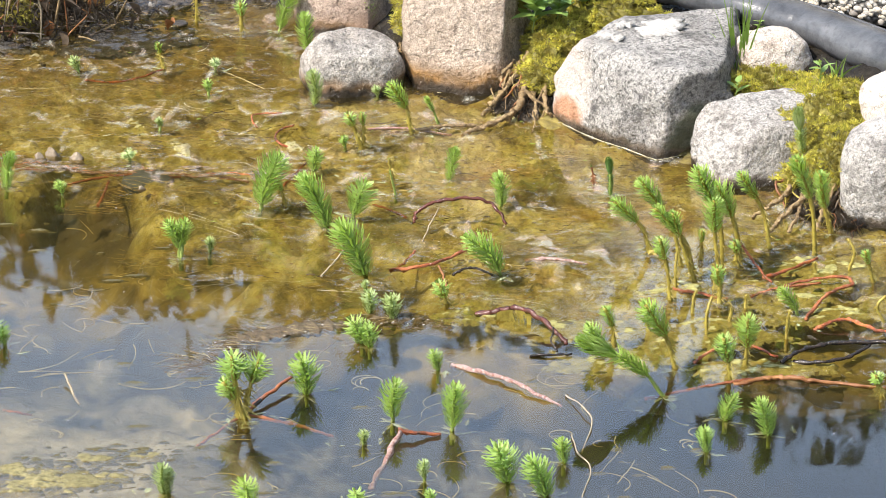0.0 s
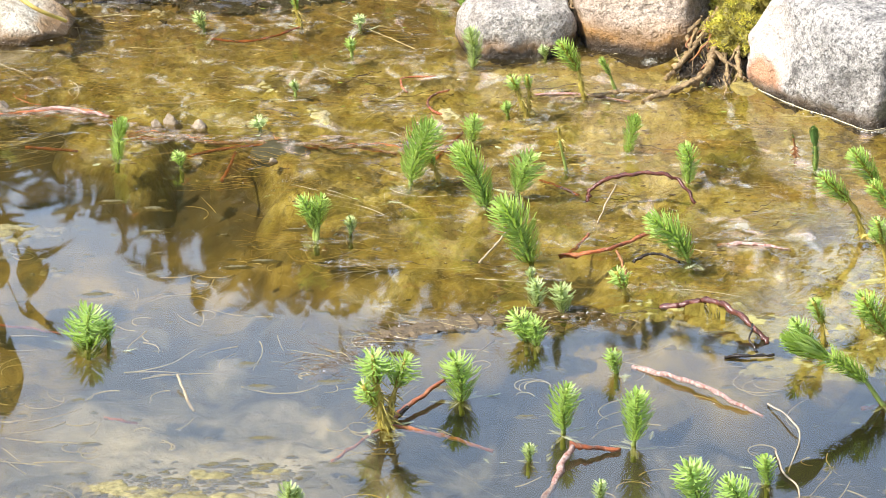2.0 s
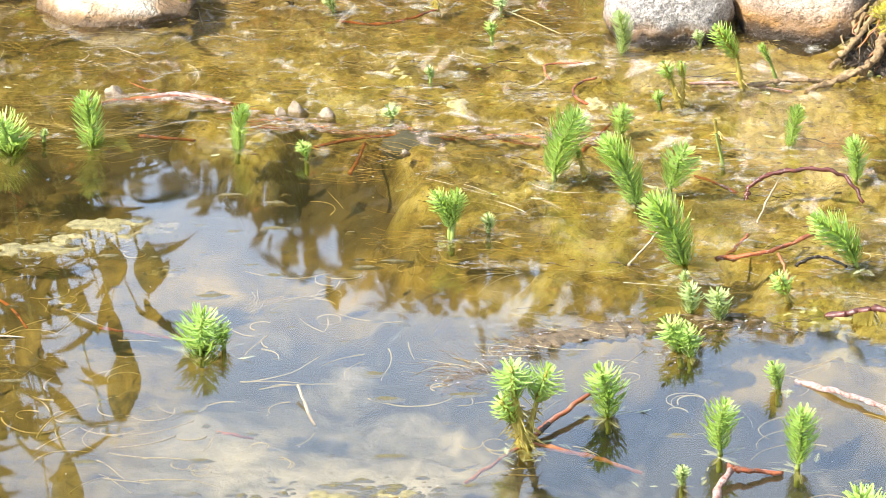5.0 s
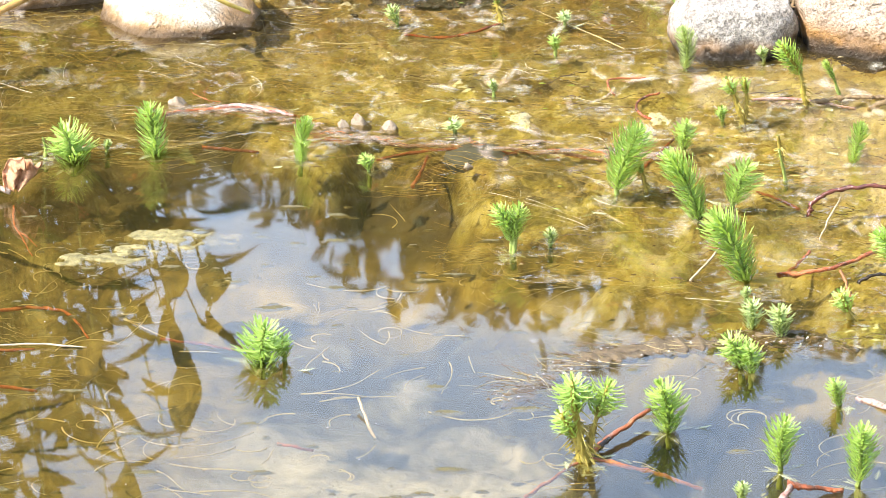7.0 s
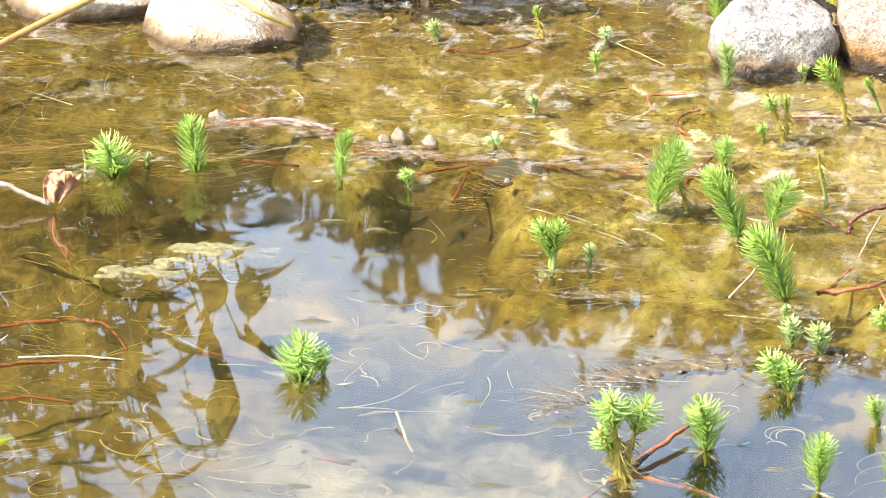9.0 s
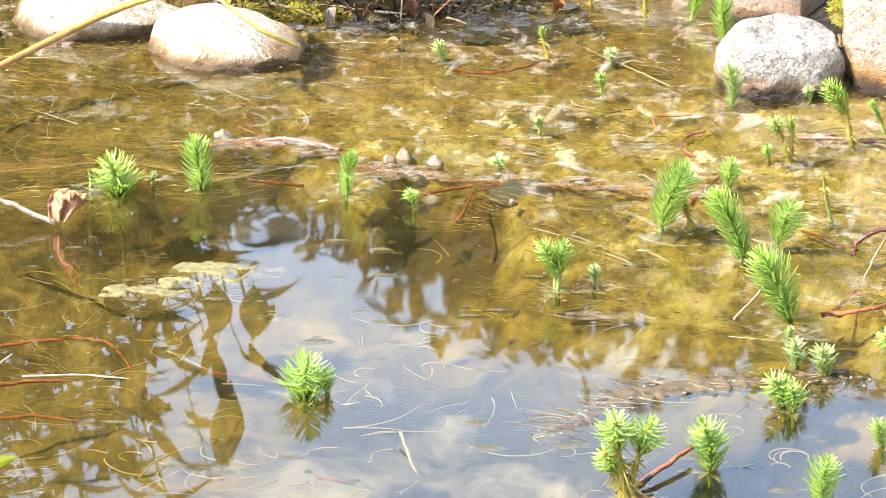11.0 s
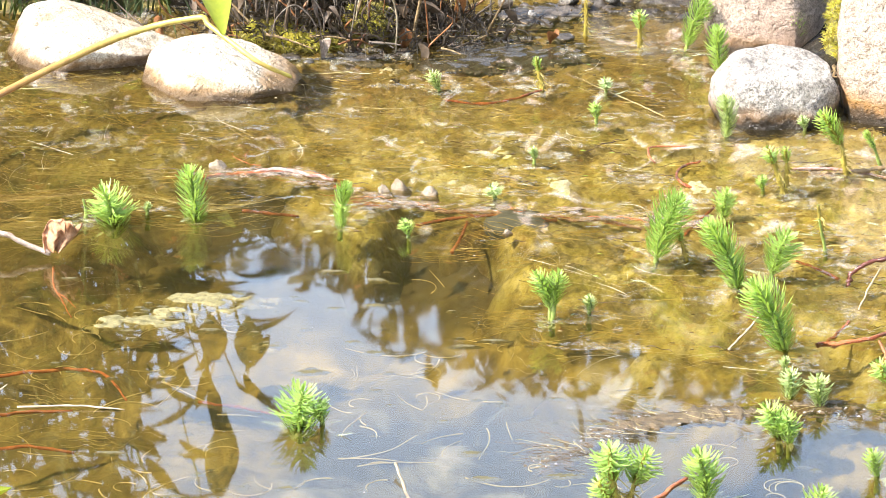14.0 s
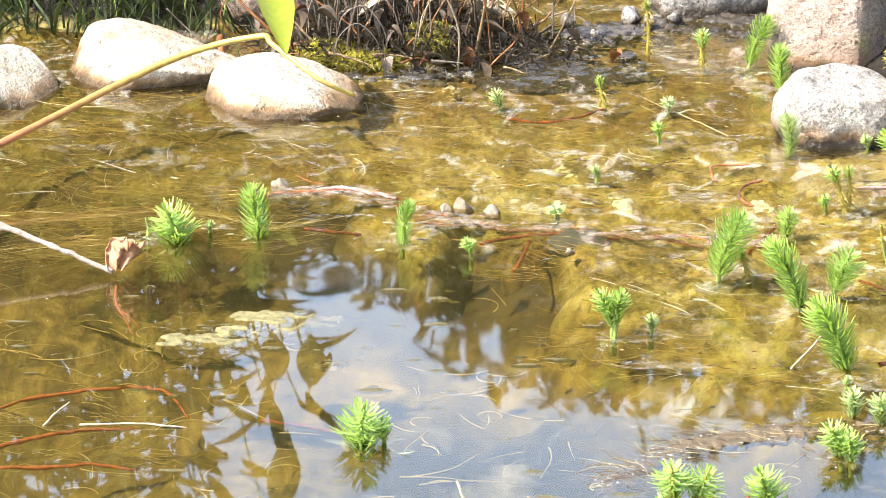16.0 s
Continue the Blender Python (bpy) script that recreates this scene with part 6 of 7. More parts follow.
moss(1.05, 4.53, 0.015, 0.045, 0.04, 0.030, 900, 8, "brownish moss over tangled roots")
moss(0.525, 5.22, 0.05, 0.03, 0.06, 0.06, 700, 10)


def grass_tuft(x, y, z, blades, length, spread, seed, label, droop=0.25, width=0.003, lean=(0, 0)):
    rnd = random.Random(seed)
    e = base("grass_tuft", x, y, z, label, "grass", "grass tufts")
    for _ in range(blades):
        V, F = [], []
        way = Vector((rnd.gauss(0, spread) + lean[0], rnd.gauss(0, spread) + lean[1], 1)).normalized()
        blade(V, F, Vector((rnd.gauss(0, 0.006), rnd.gauss(0, 0.006), 0)), way, length * rnd.uniform(0.55, 1.1), width * rnd.uniform(0.7, 1.2), droop * rnd.uniform(0.2, 1.5), 7)
        part("grass_blade", (V, F), M_GRASS, e)


grass_tuft(0.982, 4.835, 0.080, 22, 0.165, 0.13, 1, "tuft of fresh green grass between boulders")
grass_tuft(1.12, 4.76, 0.09, 7, 0.05, 0.3, 2, "thin grass blades beside the black liner")
grass_tuft(1.03, 4.74, 0.085, 8, 0.025, 0.4, 3, "short grass in the moss", 0.2, 0.002)
grass_tuft(-0.62, 5.50, 0.06, 18, 0.16, 0.35, 4, "long green grass hanging over the far bank", 0.6, 0.004, (0.0, -0.35))
grass_tuft(-0.55, 5.52, 0.06, 14, 0.14, 0.35, 5, "long green grass hanging over the far bank", 0.7, 0.004, (0.1, -0.45))
grass_tuft(-0.70, 5.48, 0.06, 16, 0.18, 0.3, 6, "long green grass hanging over the far bank", 0.6, 0.004, (0.1, -0.35))


def bank_turf():
    rnd = random.Random(77)
    V, F = [], []
    for _ in range(1500):
        x, y = rnd.uniform(-1.25, -0.30), rnd.uniform(5.46, 5.80)
        if bank(x, y) < -0.01:
            continue
        way = Vector((rnd.gauss(0, 0.35), rnd.gauss(-0.25, 0.4), 1)).normalized()
        blade(V, F, Vector((x, y, max(0.0, ground_height(x, y)) - 0.005)), way, rnd.uniform(0.08, 0.24), rnd.uniform(0.002, 0.0045), rnd.uniform(0.3, 1.1), 7)
    return tagged(part("bank_turf", (V, F), M_TURF), "dark green sedge and grass along the far bank", "grass", kind="stuff")


M_TURF = leaf_material("turf_dark_green", (0.075, 0.11, 0.024), (0.018, 0.028, 0.008), 0.5, 0.25)
bank_turf()


def oval_leaf(V, F, root, way, length, width, droop=0.2, fold=0.25, n=7, taper=0.8):
    """A broad pointed leaf with a folded midrib."""
    side = way.cross(Vector((0, 0, 1))).normalized() if abs(way.z) < 0.95 else Vector((1, 0, 0))
    up = side.cross(way).normalized()
    o = len(V)
    for i in range(n):
        t = i / (n - 1)
        p = root + way * (length * t) - up * (droop * length * t * t)
        w = width * 0.5 * math.sin(math.pi * (0.04 + 0.94 * t) ** taper)
        V.extend((p - side * w + up * (w * fold), p.copy(), p + side * w + up * (w * fold)))
    for i in range(n - 1):
        a = o + 3 * i
        F.append((a, a + 1, a + 4, a + 3))
        F.append((a + 1, a + 2, a + 5, a + 4))


def weed(x, y, z, leaves, size, seed, label, height=0.03):
    rnd = random.Random(seed)
    e = base("weed", x, y, z, label, "weed", "small weeds")
    line = smooth_path([(0, 0, -0.01), (0.004, 0, height * 0.5), (0, -0.004, height)], 4)
    part("stem", tube(line, 0.0012, 0.0008, 5), M_STEM_GREEN, e)
    for i in range(leaves):
        V, F = [], []
        a = i * 2.4 + rnd.uniform(-0.3, 0.3)
        t = 0.25 + 0.75 * i / leaves
        way = Vector((math.cos(a), math.sin(a), rnd.uniform(0.2, 0.9))).normalized()
        oval_leaf(V, F, line[int(t * (len(line) - 1))], way, size * rnd.uniform(0.7, 1.2), size * 0.45)
        part("leaf", (V, F), M_WEED, e)


M_WEED = leaf_material("weed_green", (0.34, 0.46, 0.14), (0.18, 0.30, 0.07), 0.45, 0.3)
weed(0.690, 5.02, 0.10, 16, 0.044, 1, "leafy green weed growing out of the moss", 0.05)
weed(0.730, 5.04, 0.105, 16, 0.042, 2, "leafy green weed growing out of the moss", 0.05)
weed(0.775, 5.08, 0.11, 14, 0.038, 3, "leafy green weed growing out of the moss", 0.045)
weed(0.80, 5.13, 0.11, 9, 0.024, 11, "leafy green weed growing out of the moss", 0.045)
weed(1.085, 4.73, 0.09, 8, 0.022, 4, "small green weed beside the black liner", 0.045)
weed(0.96, 4.73, 0.085, 4, 0.022, 5, "small seedling with rounded leaves in the moss", 0.02)
weed(1.03, 4.95, 0.11, 6, 0.012, 6, "tiny creeping weed under the liner", 0.015)
weed(-0.50, 5.47, 0.05, 6, 0.035, 7, "dark leafy weed on the far bank", 0.05)
weed(-0.44, 5.45, 0.05, 6, 0.040, 8, "dark leafy weed on the far bank", 0.045)
weed(-0.385, 5.42, 0.05, 6, 0.030, 9, "pale green weed behind the cream boulder", 0.05)


def lichen_flake(x, y, z, r, seed, tilt=(0, 0)):
    rnd = random.Random(seed)
    V, F = [(0, 0, 0.002)], []
    n = 26
    for ring, zz in ((0.55, 0.003), (1.0, 0.0035), (1.0, 0.0)):
        for i in range(n):
            a = 2 * math.pi * i / n
            q = r * ring * (1 + 0.75 * noise.noise(Vector((math.cos(a) * 1.7, math.sin(a) * 1.7, seed))) + 0.45 * noise.noise(Vector((math.cos(a) * 5, math.sin(a) * 5, seed))))
            V.append((math.cos(a) * q * 1.3, math.sin(a) * q * 0.9, zz + 0.004 * noise.noise(Vector((a * 1.5, ring * 3, seed))) + rnd.uniform(-0.0006, 0.0015)))
    for i in range(n):
        j = (i + 1) % n
        F.append((0, 1 + i, 1 + j))
        for g in (0, n):
            F.append((1 + g + i, 1 + g + n + i, 1 + g + n + j, 1 + g + j))
    ob = part("lichen_flake", (V, F), M_LICHEN)
    ob.matrix_basis = pose(x, y, z, tilt[0], tilt[1], 0)
    return tagged(ob, "whitish lichen flake peeling off the grey boulder", "lichen", "lichen flakes")


# ---- far bank and tussock ----
def dead_tussock(x, y, z):
    rnd = random.Random(21)
    e = base("dead_tussock", x, y, z, "tangled tussock of dead brown stems standing in black mud", "plant")
    for i in range(70):   # stiff old stalks, broken or bent at the tip
        root = Vector((rnd.gauss(0, 0.075), rnd.gauss(0.0, 0.035), -0.04))
        h = rnd.uniform(0.05, 0.22)
        lean = Vector((rnd.gauss(0, 0.06) + root.x * 0.5, rnd.gauss(0, 0.03), 0))
        kink = Vector((rnd.gauss(0, 0.016), rnd.gauss(0, 0.012), 0))
        pts = [root, root + lean * 0.4 + kink + Vector((0, 0, h * 0.4)), root + lean * 0.75 - kink * 0.5 + Vector((0, 0, h * 0.75)), root + lean + Vector((0, 0, h))]
        part("dead_stem", tube(smooth_path(pts, 5), rnd.choice([0.0012, 0.0018, 0.0026, 0.0034]), 0.0009, 6, 0.5, i), rnd.choice([M_DEADSTEM, M_BROWN, M_ROOT, M_DEADSTEM]), e)
    for i in range(44):   # pale withered stalks, arching over or curling into hooks
        root = Vector((rnd.gauss(-0.02, 0.085), rnd.gauss(-0.02, 0.03), -0.02))
        h, w = rnd.uniform(0.05, 0.15), rnd.choice([-1, 1]) * rnd.uniform(0.015, 0.06)
        pts = [root, root + Vector((w * 0.1 + rnd.gauss(0, 0.006), -0.006, h * 0.55)), root + Vector((w * 0.45, -0.014, h)), root + Vector((w * 0.95, -0.022, h * rnd.uniform(0.75, 0.98))), root + Vector((w * 1.1, -0.03, h * rnd.uniform(0.05, 0.7)))]
        part("dead_stem", tube(smooth_path(pts, 6), rnd.uniform(0.0007, 0.0021), 0.0006, 5, 0.6, 80 + i), rnd.choice([M_STRAW, M_DEADSTEM, M_GREYSTALK, M_GREYSTALK, M_BROWN]), e)
    for i in range(24):   # fallen stalks lying crosswise
        a = rnd.gauss(0, 0.5)
        c = Vector((rnd.gauss(0, 0.10), rnd.gauss(-0.05, 0.03), 0.0))
        c.z = 0.045 * math.exp(-(c.x ** 2 / 0.012 + c.y ** 2 / 0.004)) - 0.017 + rnd.uniform(0, 0.012)
        d = Vector((math.cos(a), math.sin(a) * 0.6, rnd.gauss(0, 0.12))) * rnd.uniform(0.012, 0.035)
        part("fallen_stem", tube(smooth_path([c - d, c + Vector((0, 0, rnd.uniform(0, 0.008))), c + d], 5), rnd.uniform(0.0008, 0.0024), 0.0008, 5, 0.6, i), rnd.choice([M_DEADSTEM, M_BROWN, M_GREYSTALK, M_ROOT]), e)
    V, F = [], []
    for _ in range(4200):
        p = Vector((rnd.gauss(0, 0.085), rnd.gauss(0.0, 0.035), 0))
        p.z = 0.05 * math.exp(-(p.x ** 2 / 0.014 + p.y ** 2 / 0.005)) - 0.022 + rnd.uniform(0, 0.02)
        way = Vector((rnd.gauss(0, 0.5), rnd.gauss(-0.3, 0.4), rnd.uniform(0.2, 1.2))).normalized()
        blade(V, F, p, way, rnd.uniform(0.010, 0.050), rnd.uniform(0.001, 0.0026), rnd.uniform(0.2, 0.9), 4)
    tagged(part("thatch", (V, F), M_THATCH, e, "matted dark dead blades"), kind="stuff")
    for i in range(60):
        V, F = [], []
        a = rnd.uniform(0, 6.28)
        p = Vector((rnd.gauss(0, 0.09), rnd.gauss(-0.03, 0.03), rnd.uniform(-0.012, 0.065)))
        oval_leaf(V, F, p, Vector((math.cos(a) * 0.7, math.sin(a) * 0.5, rnd.uniform(-1.2, 0.2))).normalized(), rnd.uniform(0.018, 0.036), rnd.uniform(0.010, 0.018), rnd.uniform(-1.2, 1.4), 1.5, 9)
        part("dead_leaf", (V, F), rnd.choice([M_DEADSTEM, M_STRAW, M_BROWN, M_DEADSTEM, M_WHITEBARK]), e)


M_GREYSTALK = plain_material("weathered_grey_stalk", (0.08, 0.060, 0.042), (0.27, 0.22, 0.17), 90, 0.7, 0.8)
M_THATCH = leaf_material("dead_thatch", (0.10, 0.07, 0.04), (0.02, 0.015, 0.010), 0.6, 0.1)
dead_tussock(-0.125, 5.385, 0.020)
moss(-0.19, 5.325, 0.003, 0.035, 0.02, 0.016, 350, 31, "pale green moss at the foot of the tussock")
moss(-0.235, 5.345, 0.006, 0.04, 0.022, 0.020, 480, 32, "pale green moss at the foot of the tussock")
moss(-0.105, 5.345, 0.030, 0.030, 0.02, 0.022, 260, 33, "green moss within the dead tussock")
M_MUD_AND_SHADE = plain_material("wet_mud_and_shade", (0.022, 0.018, 0.014), (0.10, 0.08, 0.06), 60, 0.16, 0.8)
M_SILT = plain_material("wet_grey_silt", (0.030, 0.027, 0.022), (0.11, 0.10, 0.088), 45, 0.2, 0.8)
ragged_patch("mud_flat", "glistening grey-brown wet silt at the foot of the tussock", M_SILT, 0.055, 5.315, 0.125, 0.075, -0.0006, 0.0018, 41.0, "mud", gaps=1.2)
ragged_patch("mud_flat", "black wet mud with a sheen behind the tussock", M_MUD_AND_SHADE, 0.15, 5.49, 0.12, 0.050, -0.0005, 0.007, 47.0, "mud", gaps=1.6)
# dark sheet laid in for the deep shade under the boulder
ragged_patch("mud_flat", "black sheet painting the shade in the hollow below the pink boulder", M_MUD_AND_SHADE, 0.30, 5.53, 0.13, 0.060, -0.0005, 0.006, 50.0, "mud", gaps=1.4)
ragged_patch("mud_flat", "glistening grey-brown wet silt beside the cream boulder", M_SILT, -0.15, 5.285, 0.07, 0.028, -0.0006, 0.0030, 44.0, "mud", gaps=1.5)
rnd = random.Random(5)
for i in range(34):
    x, y = (rnd.gauss(0.02, 0.07), rnd.gauss(5.38, 0.06)) if i > 16 else (rnd.uniform(-0.25, -0.05), rnd.uniform(5.28, 5.33))
    s = rnd.uniform(0.004, 0.014)
    rock(x, y, ground_height(x, y) if ground_height(x, y) > 0 else -0.002, s * 2.2, s * 1.7, s * 0.7, 50 + i, M_MUD_AND_SHADE, "wet dark clod of mud with a glossy skin", rnd.uniform(0, 180), sub=3, bumps=0.38, name="mud_clod", category="mud", group="mud clods")
for i, (x, y, s) in enumerate([(0.078, 5.50, 0.022), (0.165, 5.52, 0.030), (0.19, 5.50, 0.020), (0.115, 5.44, 0.014), (0.02, 5.47, 0.018), (0.225, 5.52, 0.022)]):
    rock(x, y, 0.012, s, s * 0.8, s * 0.9, 90 + i, M_GRANITE_DARK, "small grey stone lying on the wet mud", i * 40, sub=3, bumps=0.25, cuts=[((0.5, -0.5, 0.7), 0.5), ((-0.8, -0.3, 0.4), 0.5)], name="pebble", category="stone", group="small stones")


def marsh_plant(x, y, z, stalks, height, seed, label="tall marsh plant with broad pointed leaves on the far bank"):
    rnd = random.Random(seed)
    e = base("marsh_plant", x, y, z, label, "plant", "marsh plants on the bank")
    for i in range(stalks):
        a = rnd.uniform(0, 6.28)
        h = height * rnd.uniform(0.55, 1.05)
        lean = Vector((math.cos(a), math.sin(a) * 0.6, 0)) * (h * rnd.uniform(0.08, 0.34))
        root = Vector((math.cos(a), math.sin(a), 0)) * rnd.uniform(0.01, 0.05)
        line = smooth_path([root, root + lean * 0.35 + Vector((0, 0, h * 0.5)), root + lean + Vector((0, 0, h))], 6)
        part("petiole", tube(line, 0.0035, 0.002, 5, 0.1, i), M_STEM_GREEN, e)
        V, F = [], []
        way = Vector((lean.x * 3 + rnd.gauss(0, 0.3), lean.y * 2, h * rnd.uniform(-0.2, 1.4))).normalized()
        oval_leaf(V, F, line[-1], way, rnd.uniform(0.06, 0.11), rnd.uniform(0.022, 0.040), rnd.uniform(0.0, 0.5))
        part("leaf_blade", (V, F), M_MARSH, e)
        V, F = [], []
        for g in range(26):   # smaller leaves along the stalk
            b = rnd.uniform(0, 6.28)
            oval_leaf(V, F, line[min(2 + g % 11, len(line) - 1)] + Vector((rnd.gauss(0, 0.035), rnd.gauss(0, 0.03), rnd.gauss(0, 0.03))), Vector((math.cos(b), math.sin(b) * 0.6, rnd.uniform(0.1, 1.1))).normalized(), rnd.uniform(0.035, 0.085), rnd.uniform(0.014, 0.030), rnd.uniform(0.1, 0.8), 0.3, 6)
        part("leaf_spray", (V, F), M_MARSH, e)


M_MARSH = leaf_material("marsh_leaf_green", (0.14, 0.20, 0.04), (0.07, 0.11, 0.025), 0.45, 0.3)
for i, (x, y, n, h) in enumerate([(-0.50, 5.60, 16, 0.58), (-0.62, 5.64, 20, 0.80), (-0.76, 5.62, 20, 0.90), (-0.92, 5.66, 20, 0.95), (-0.48, 5.80, 14, 0.60), (-0.62, 5.86, 20, 0.85), (-0.82, 5.85, 22, 1.0), (-1.06, 5.7, 18, 0.95), (-0.46, 5.95, 10, 0.66)]):
    marsh_plant(x, y, 0.06, n, h, 60 + i)


def nodding_plant():
    """Stalks that bend over the water, each with one broad leaf hanging from its tip."""
    e = base("marsh_plant", -0.46, 5.68, 0.05, "marsh plant with broad leaves nodding over the water", "plant", "marsh plants on the bank")
    for i, (x, z, L, w) in enumerate([(-0.335, 0.80, 0.14, 0.050), (-0.42, 0.98, 0.14, 0.050), (-0.285, 0.60, 0.09, 0.044), (-0.335, 0.59, 0.085, 0.042), (-0.47, 0.70, 0.10, 0.04)]):
        top = Vector((x + 0.46, 0.0, z - 0.05))
        line = smooth_path([(0.02 * (i % 3), 0.01 * i, 0), top * 0.5 + Vector((-0.03, 0.01 * i, 0.02)), top + Vector((-0.02, 0.005, 0.02)), top], 6)
        part("petiole", tube(line, 0.0016, 0.0010, 5, 0.1, i), M_STEM_GREEN, e)
        V, F = [], []
        oval_leaf(V, F, top, Vector((0.10 - 0.06 * (i % 4), -0.08, -1)).normalized(), L, w, 0.12, 0.35, 12, 0.75)
        part("leaf_blade", (V, F), M_MARSH, e)


nodding_plant()


def leaning_leaf():
    e = base("leaning_leaf", -0.33, 5.06, 0.0, "yellow-green broad leaf on a bent reddish petiole over the boulders", "leaf")
    o = Vector((0.33, -5.06, 0))
    pts = [(-0.80, 4.72, 0.0), (-0.621, 4.853, 0.05), (-0.427, 5.039, 0.098), (-0.318, 5.052, 0.126), (-0.296, 5.032, 0.121), (-0.238, 4.985, 0.092), (-0.195, 5.00, 0.066)]
    part("petiole", tube(smooth_path([Vector(p) + o for p in pts], 10), 0.0052, 0.0026, 10, 0.12, 3), M_PETIOLE, e)
    V, F = [], []
    oval_leaf(V, F, Vector((-0.280, 5.012, 0.116)) + o, Vector((-0.20, 0.90, 0.36)).normalized(), 0.200, 0.048, 0.05, 0.9, 18, 1.0)
    part("leaf_blade", (V, F), M_LEAF, e)


leaning_leaf()


def shore_leaf():
    """A folded young leaf whose tip reaches over the water."""
    e = base("folded_leaf", -0.52, 3.66, 0.0, "folded young leaf with pale sheen over yellow-green", "leaf")
    root, tip = Vector((0.02, 0.03, 0.022)), Vector((0.0955, 0.105, 0.052))
    part("petiole", tube(smooth_path([(0, -0.01, -0.04), (0.008, 0.012, 0.005), root], 5), 0.003, 0.0022, 7, 0.2, 5), M_STEM_GREEN, e)
    V, F = [], []
    oval_leaf(V, F, root, (tip - root).normalized(), (tip - root).length, 0.040, 0.05, 1.1, 14, 0.9)
    part("leaf_blade", (V, F), M_LEAF, e)


shore_leaf()


def curled_leaf():
    """A dry leaf standing on edge, pleated along its veins, its rim torn and rolled over."""
    V, F = [], []
    n, m = 30, 27
    for j in range(n):
        v = j / (n - 1)
        half = 0.0235 * (0.30 + 0.78 * math.sin(math.pi * (0.08 + 0.80 * v)))
        for i in range(m):
            u = 2 * i / (m - 1) - 1
            ragged = 1 + 0.35 * noise.noise(Vector((u * 3.0, v * 5.0, 2.0)))
            x = u * half * 0.80 + 0.016 * v - 0.010 + 0.004 * noise.noise(Vector((u * 2, v * 3, 8)))
            y = 0.0055 * math.sin(u * 7.5 + v * 3.0) + 0.010 * u * u * math.sin(v * 4.0) + 0.003 * noise.noise(Vector((u * 5, v * 7, 3)))
            z = 0.042 * v * (1 + 0.16 * math.sin(u * 6 + 1) * v) * ragged ** 0.5
            if v > 0.75:   # the rim rolls forward
                y -= 0.060 * (v - 0.75) ** 1.3 * (0.6 + 0.4 * math.sin(u * 5))
                z -= 0.12 * (v - 0.75) ** 2
            V.append((x, y, z))
    for j in range(n - 1):
        for i in range(m - 1):
            a = j * m + i
            F.append((a, a + 1, a + m + 1, a + m))
    ob = part("dead_leaf", (V, F), M_DEADLEAF)
    mod = ob.modifiers.new("thick", "SOLIDIFY")
    mod.thickness = 0.0006
    ob.matrix_basis = pose(-0.441, 4.528, 0.008, 0, 6, 8)
    return tagged(ob, "curled dry brown leaf on the tip of the pale twig", "leaf")


runner([(-0.450, 4.505, -0.002), (-0.446, 4.465, -0.008), (-0.434, 4.425, -0.010), (-0.420, 4.385, -0.016)], 0.0013, M_RUNNER_SUNK, "thin orange rootlet drifting below the dry leaf", 0.0006)
runner([(-0.440, 4.440, -0.008), (-0.428, 4.425, -0.009), (-0.416, 4.405, -0.013)], 0.0008, M_RUNNER_SUNK, "fine orange rootlet below the dry leaf", 0.0004)
curled_leaf()

# ---- small stones in the water ----
rock(0.082, 4.685, -0.0165, 0.078, 0.066, 0.032, 71, M_BLUESTONE, "smooth blue-grey stone just under the water", 10, sub=4, bumps=0.06, name="sunken_stone", category="stone")
for i, (x, y, s) in enumerate([(-0.021, 4.752, 0.022), (-0.055, 4.772, 0.024), (-0.075, 4.765, 0.018), (-0.278, 4.85, 0.024), (0.07, 4.62, 0.012)]):
    rock(x, y, 0.000, s * 1.15, s * 0.9, s * 1.0, 80 + i, M_STONE, "small pointed pale stone breaking the surface", i * 50, sub=3, bumps=0.32, cuts=[((0.75, -0.3, 0.7), 0.42), ((-0.8, -0.2, 0.7), 0.45), ((0.1, -0.9, 0.5), 0.5)], name="pebble", category="stone", group="small stones")
for i, (x, y, r) in enumerate([(0.872, 4.868, 0.027), (0.784, 4.856, 0.012), (0.797, 4.838, 0.008), (0.812, 4.885, 0.010)]):
    near = [v.co for v in big_boulder.data.vertices if v.co.z > 0 and math.hypot(v.co.x + 0.865 - x, v.co.y + 4.865 - y) < max(0.010, r * 0.7)]
    lichen_flake(x, y, 0.061 + sum(c.z for c in near) / len(near) + 0.0015, r, i + 1, (11, -3))
foot = {}
for v in big_boulder.data.vertices:   # follows the boulder where it meets the water
    x, y, z = v.co.x + 0.865, v.co.y + 4.865, v.co.z + 0.060
    if abs(z) < 0.008 and 0.69 < x < 0.93:
        foot[int(x / 0.02)] = min(foot.get(int(x / 0.02), (9, 9))[::-1], (y, x))[::-1]
edge = [(x - 0.003, y - 0.004, 0.001) for x, y in sorted(foot.values())]
# pale thread drawn for the glint along the boulder's waterline
runner(edge, 0.0004, M_STRAND_PALE, "thin pale line painted as a glint at the grey boulder's foot", 0.0005, "scum_line", "scum", "", rough=1.2, steps=5)
flakes("scum_fleck", "white crumbs along the grey boulder's foot", M_LICHEN, 34, 27, near_spots([(x, y, 0.006, 0.004) for x, y, _ in edge]), 0.0006, 0.0006, 0.5, "scum")


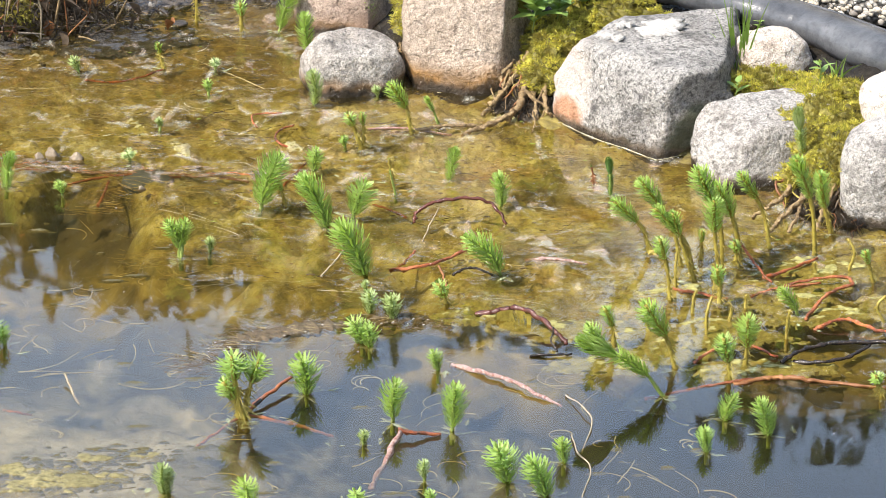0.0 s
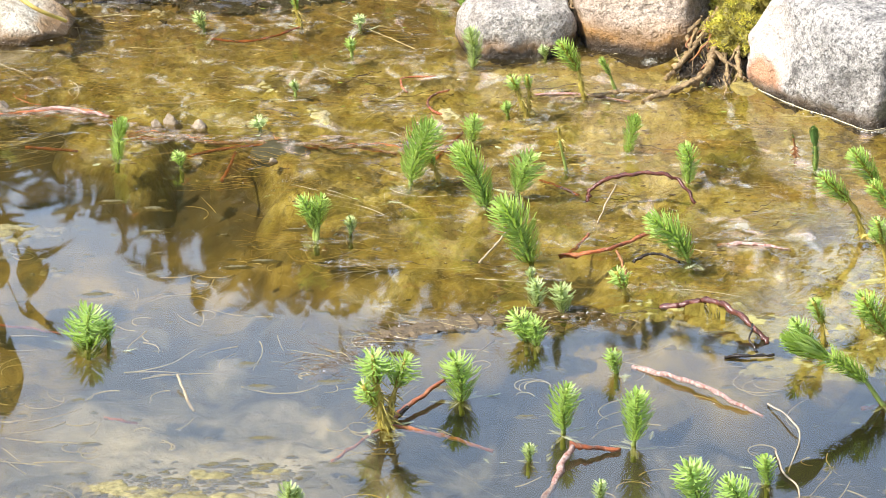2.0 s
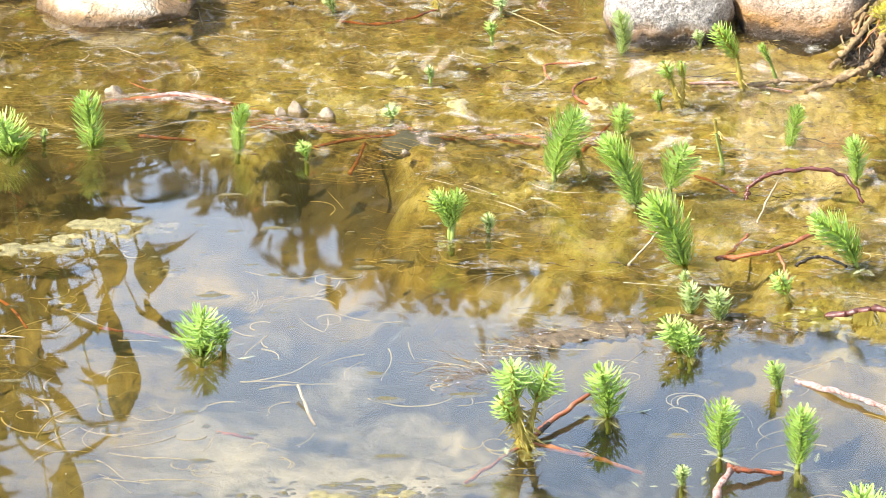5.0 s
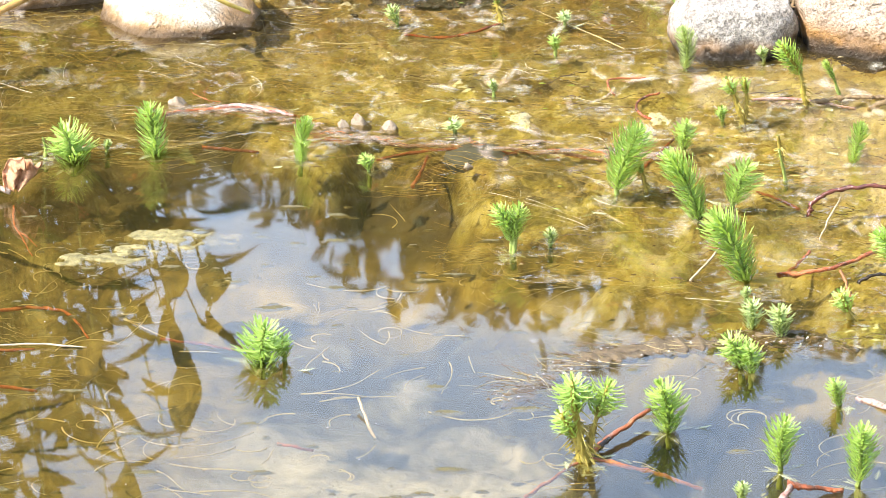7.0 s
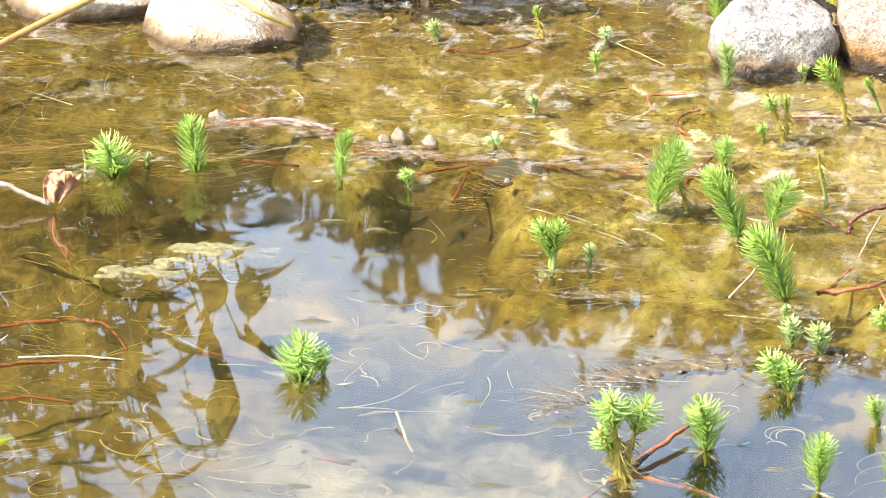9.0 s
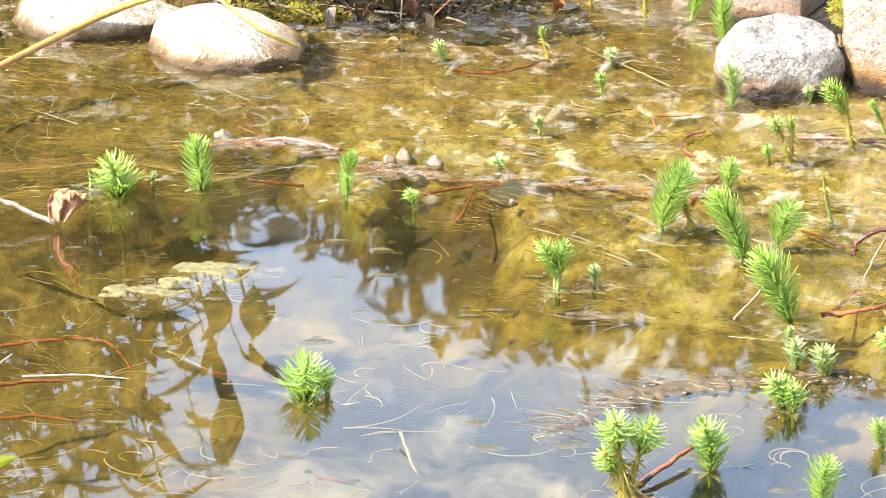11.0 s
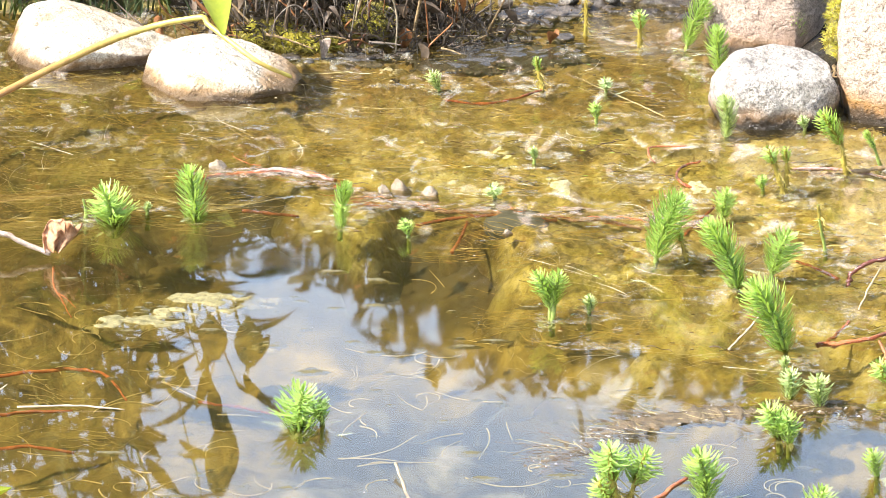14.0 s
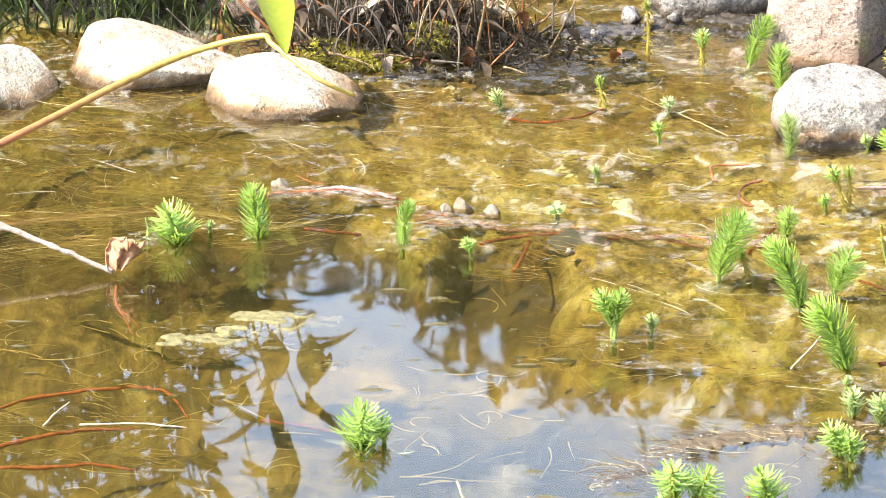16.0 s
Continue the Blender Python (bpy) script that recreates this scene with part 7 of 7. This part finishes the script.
def bare_stems(count, seed):
    rnd = random.Random(seed)
    for i in range(count):
        x, y = rnd.uniform(0.72, 1.05), 0
        y = rnd.uniform(4.02, 4.36) - (x - 0.72) * 0.35
        h = rnd.uniform(0.015, 0.05)
        e = base("bare_shoot", x, y, 0, "leafless yellow-brown shoot standing in the water", "water plant", "bare shoots")
        line = smooth_path([(0, 0, -0.02), (0, 0, 0), (rnd.gauss(0, 0.08) * h, 0, h * 0.6), (rnd.gauss(0, 0.14) * h, rnd.gauss(0, 0.1) * h, h)], 5)
        part("stem", tube(line, 0.0030, 0.0018, 7, 0.5, i), M_STEM, e)
        V, F = [], []
        for p in line[5:]:
            for _ in range(5):
                a = rnd.uniform(0, 6.28)
                blade(V, F, p, Vector((math.cos(a), math.sin(a), -0.5)).normalized(), rnd.uniform(0.003, 0.006), 0.0012, 0.4, 3)
        part("old_leaf", (V, F), M_STEM, e)


bare_stems(14, 9)


def hanging_weed(x0, y0, x1, y1, z, seed):
    rnd = random.Random(seed)
    V, F = [], []
    for _ in range(90):
        t = rnd.choice([0.1, 0.22, 0.3, 0.55, 0.8]) + rnd.gauss(0, 0.05)
        p = Vector((x0 + (x1 - x0) * t + rnd.gauss(0, 0.002), y0 + (y1 - y0) * t - 0.002, z * math.sin(math.pi * (0.15 + 0.7 * t))))
        blade(V, F, p, Vector((rnd.gauss(0, 0.35), rnd.gauss(-0.2, 0.2), -1)).normalized(), rnd.uniform(0.006, 0.030), rnd.uniform(0.0015, 0.004), 0.3, 4)
    return tagged(part("hanging_weed", (V, F), M_STEM), "golden yellow weed draped over the dead branch", "weed", kind="stuff")


hanging_weed(0.532, 4.084, 0.583, 4.061, 0.016, 4)


# ---- root tangles under the moss ----
def root_tangle(x, y, ends, count, seed, label):
    """Many thin roots that run from under the moss down to the water."""
    rnd = random.Random(seed)
    e = base("root_tangle", x, y, 0, label, "roots", "root tangles")
    (ax, ay, az), (bx, by, bz), (cx, cy, cz) = ends
    for i in range(count):
        s = rnd.random()
        top = Vector((ax + (bx - ax) * s, ay + (by - ay) * s, az + (bz - az) * s)) + Vector((rnd.gauss(0, 0.008), rnd.gauss(0, 0.008), rnd.gauss(0, 0.006)))
        low = Vector((cx * rnd.uniform(0.3, 1.3), cy * rnd.uniform(0.3, 1.3), 0)) + top
        low.z = rnd.uniform(-0.02, 0.002)
        a = top.lerp(low, 0.35) + Vector((rnd.gauss(0, 0.010), rnd.gauss(0, 0.010), rnd.gauss(0.006, 0.006)))
        b = top.lerp(low, 0.7) + Vector((rnd.gauss(0, 0.012), rnd.gauss(0, 0.012), rnd.gauss(0.002, 0.005)))
        r = rnd.choice([0.0006, 0.0009, 0.0012, 0.0018, 0.0028])
        line = smooth_path([p - Vector((x, y, 0)) for p in (top, a, b, low)], 6)
        for k_, p in enumerate(line):
            p += Vector((noise.noise(Vector((k_ * 0.5, i, 1))), noise.noise(Vector((k_ * 0.5, i, 5))), noise.noise(Vector((k_ * 0.5, i, 9))))) * 0.003
        part("root", tube(line, r, r * 0.4, 7, 1.5, i, None, 3), rnd.choice([M_ROOT, M_ROOT, M_BROWN, M_STEM, M_DEADSTEM, M_ROOT]), e)
    V, F = [], []
    for _ in range(count * 60):   # hair roots and rotting moss between them
        s, d = rnd.random(), rnd.uniform(0.0, 0.9)
        p = Vector((ax + (bx - ax) * s + cx * d - x, ay + (by - ay) * s + cy * d - y, (az + (bz - az) * s) * (1 - d) * rnd.uniform(0.2, 1.0)))
        blade(V, F, p, Vector((rnd.gauss(0, 0.6), rnd.gauss(-0.3, 0.5), rnd.gauss(-0.6, 0.5))).normalized(), rnd.uniform(0.006, 0.024), rnd.uniform(0.0008, 0.002), 0.4, 4)
    tagged(part("hair_root", (V, F), M_THATCH, e, "dark fine hair roots"), kind="stuff")


root_tangle(0.66, 4.93, ((0.655, 4.99, 0.045), (0.705, 4.93, 0.035), (-0.045, -0.075, 0)), 22, 1, "tangle of brown roots trailing from mossy bank into water")
root_tangle(1.06, 4.46, ((1.02, 4.52, 0.030), (1.105, 4.44, 0.040), (-0.03, -0.075, 0)), 38, 2, "dense tangle of brown and yellow roots under the moss")
root_tangle(0.52, 5.12, ((0.50, 5.16, 0.03), (0.53, 5.12, 0.04), (-0.004, -0.05, 0)), 8, 3, "few thin roots in the gap between two boulders")


def leaf_litter(count, seed):
    """Single bleached feather leaves that float on the water."""
    rnd = random.Random(seed)
    V, F = [], []
    for i in range(count):
        if i % 3:
            x, y = rnd.choice(FEET)
            x, y = x + rnd.gauss(0, 0.02), y + rnd.gauss(0, 0.02)
        else:
            spot = in_mat(rnd)
            if spot is None:
                continue
            x, y = spot
        if bank(x, y) > -0.01:
            continue
        a = rnd.uniform(0, 6.28)
        L = rnd.uniform(0.007, 0.021)
        feather_leaf(V, F, Vector((x, y, rnd.uniform(-0.004, 0.0008))), Vector((math.cos(a), math.sin(a), rnd.uniform(-0.05, 0.08))).normalized(), Vector((0, 0, 1.0)), L, L * rnd.uniform(0.14, 0.26), 6, rnd.uniform(-0.1, 0.3))
    return tagged(part("leaf_litter", (V, F), M_DROWNED), "bleached feathery leaves floating on the water", "leaves", kind="stuff")


leaf_litter(360, 31)


def by_shoots(rnd):
    """Close to the foot of a shoot, in the shallow part."""
    x, y = rnd.choice(FEET)
    x, y = x + rnd.gauss(0, 0.014), y + rnd.gauss(0, 0.014)
    return (x, y) if bank(x, y) < -0.01 and mat_share(x, y) > 0.2 else None


# pale flakes painted where the dimpled water gleams with sky
flakes("surface_film", "whitish film with painted sky gleam round the shoots", M_SHEEN_FILM, 360, 12, by_shoots, 0.0074, 0.0007, 0.0)
flakes("surface_film", "grey torn film with painted sky gleam between the weed", M_SHEEN_FILM, 130, 28, in_mat, 0.0085, 0.0008, 0.0, long_=1.8)
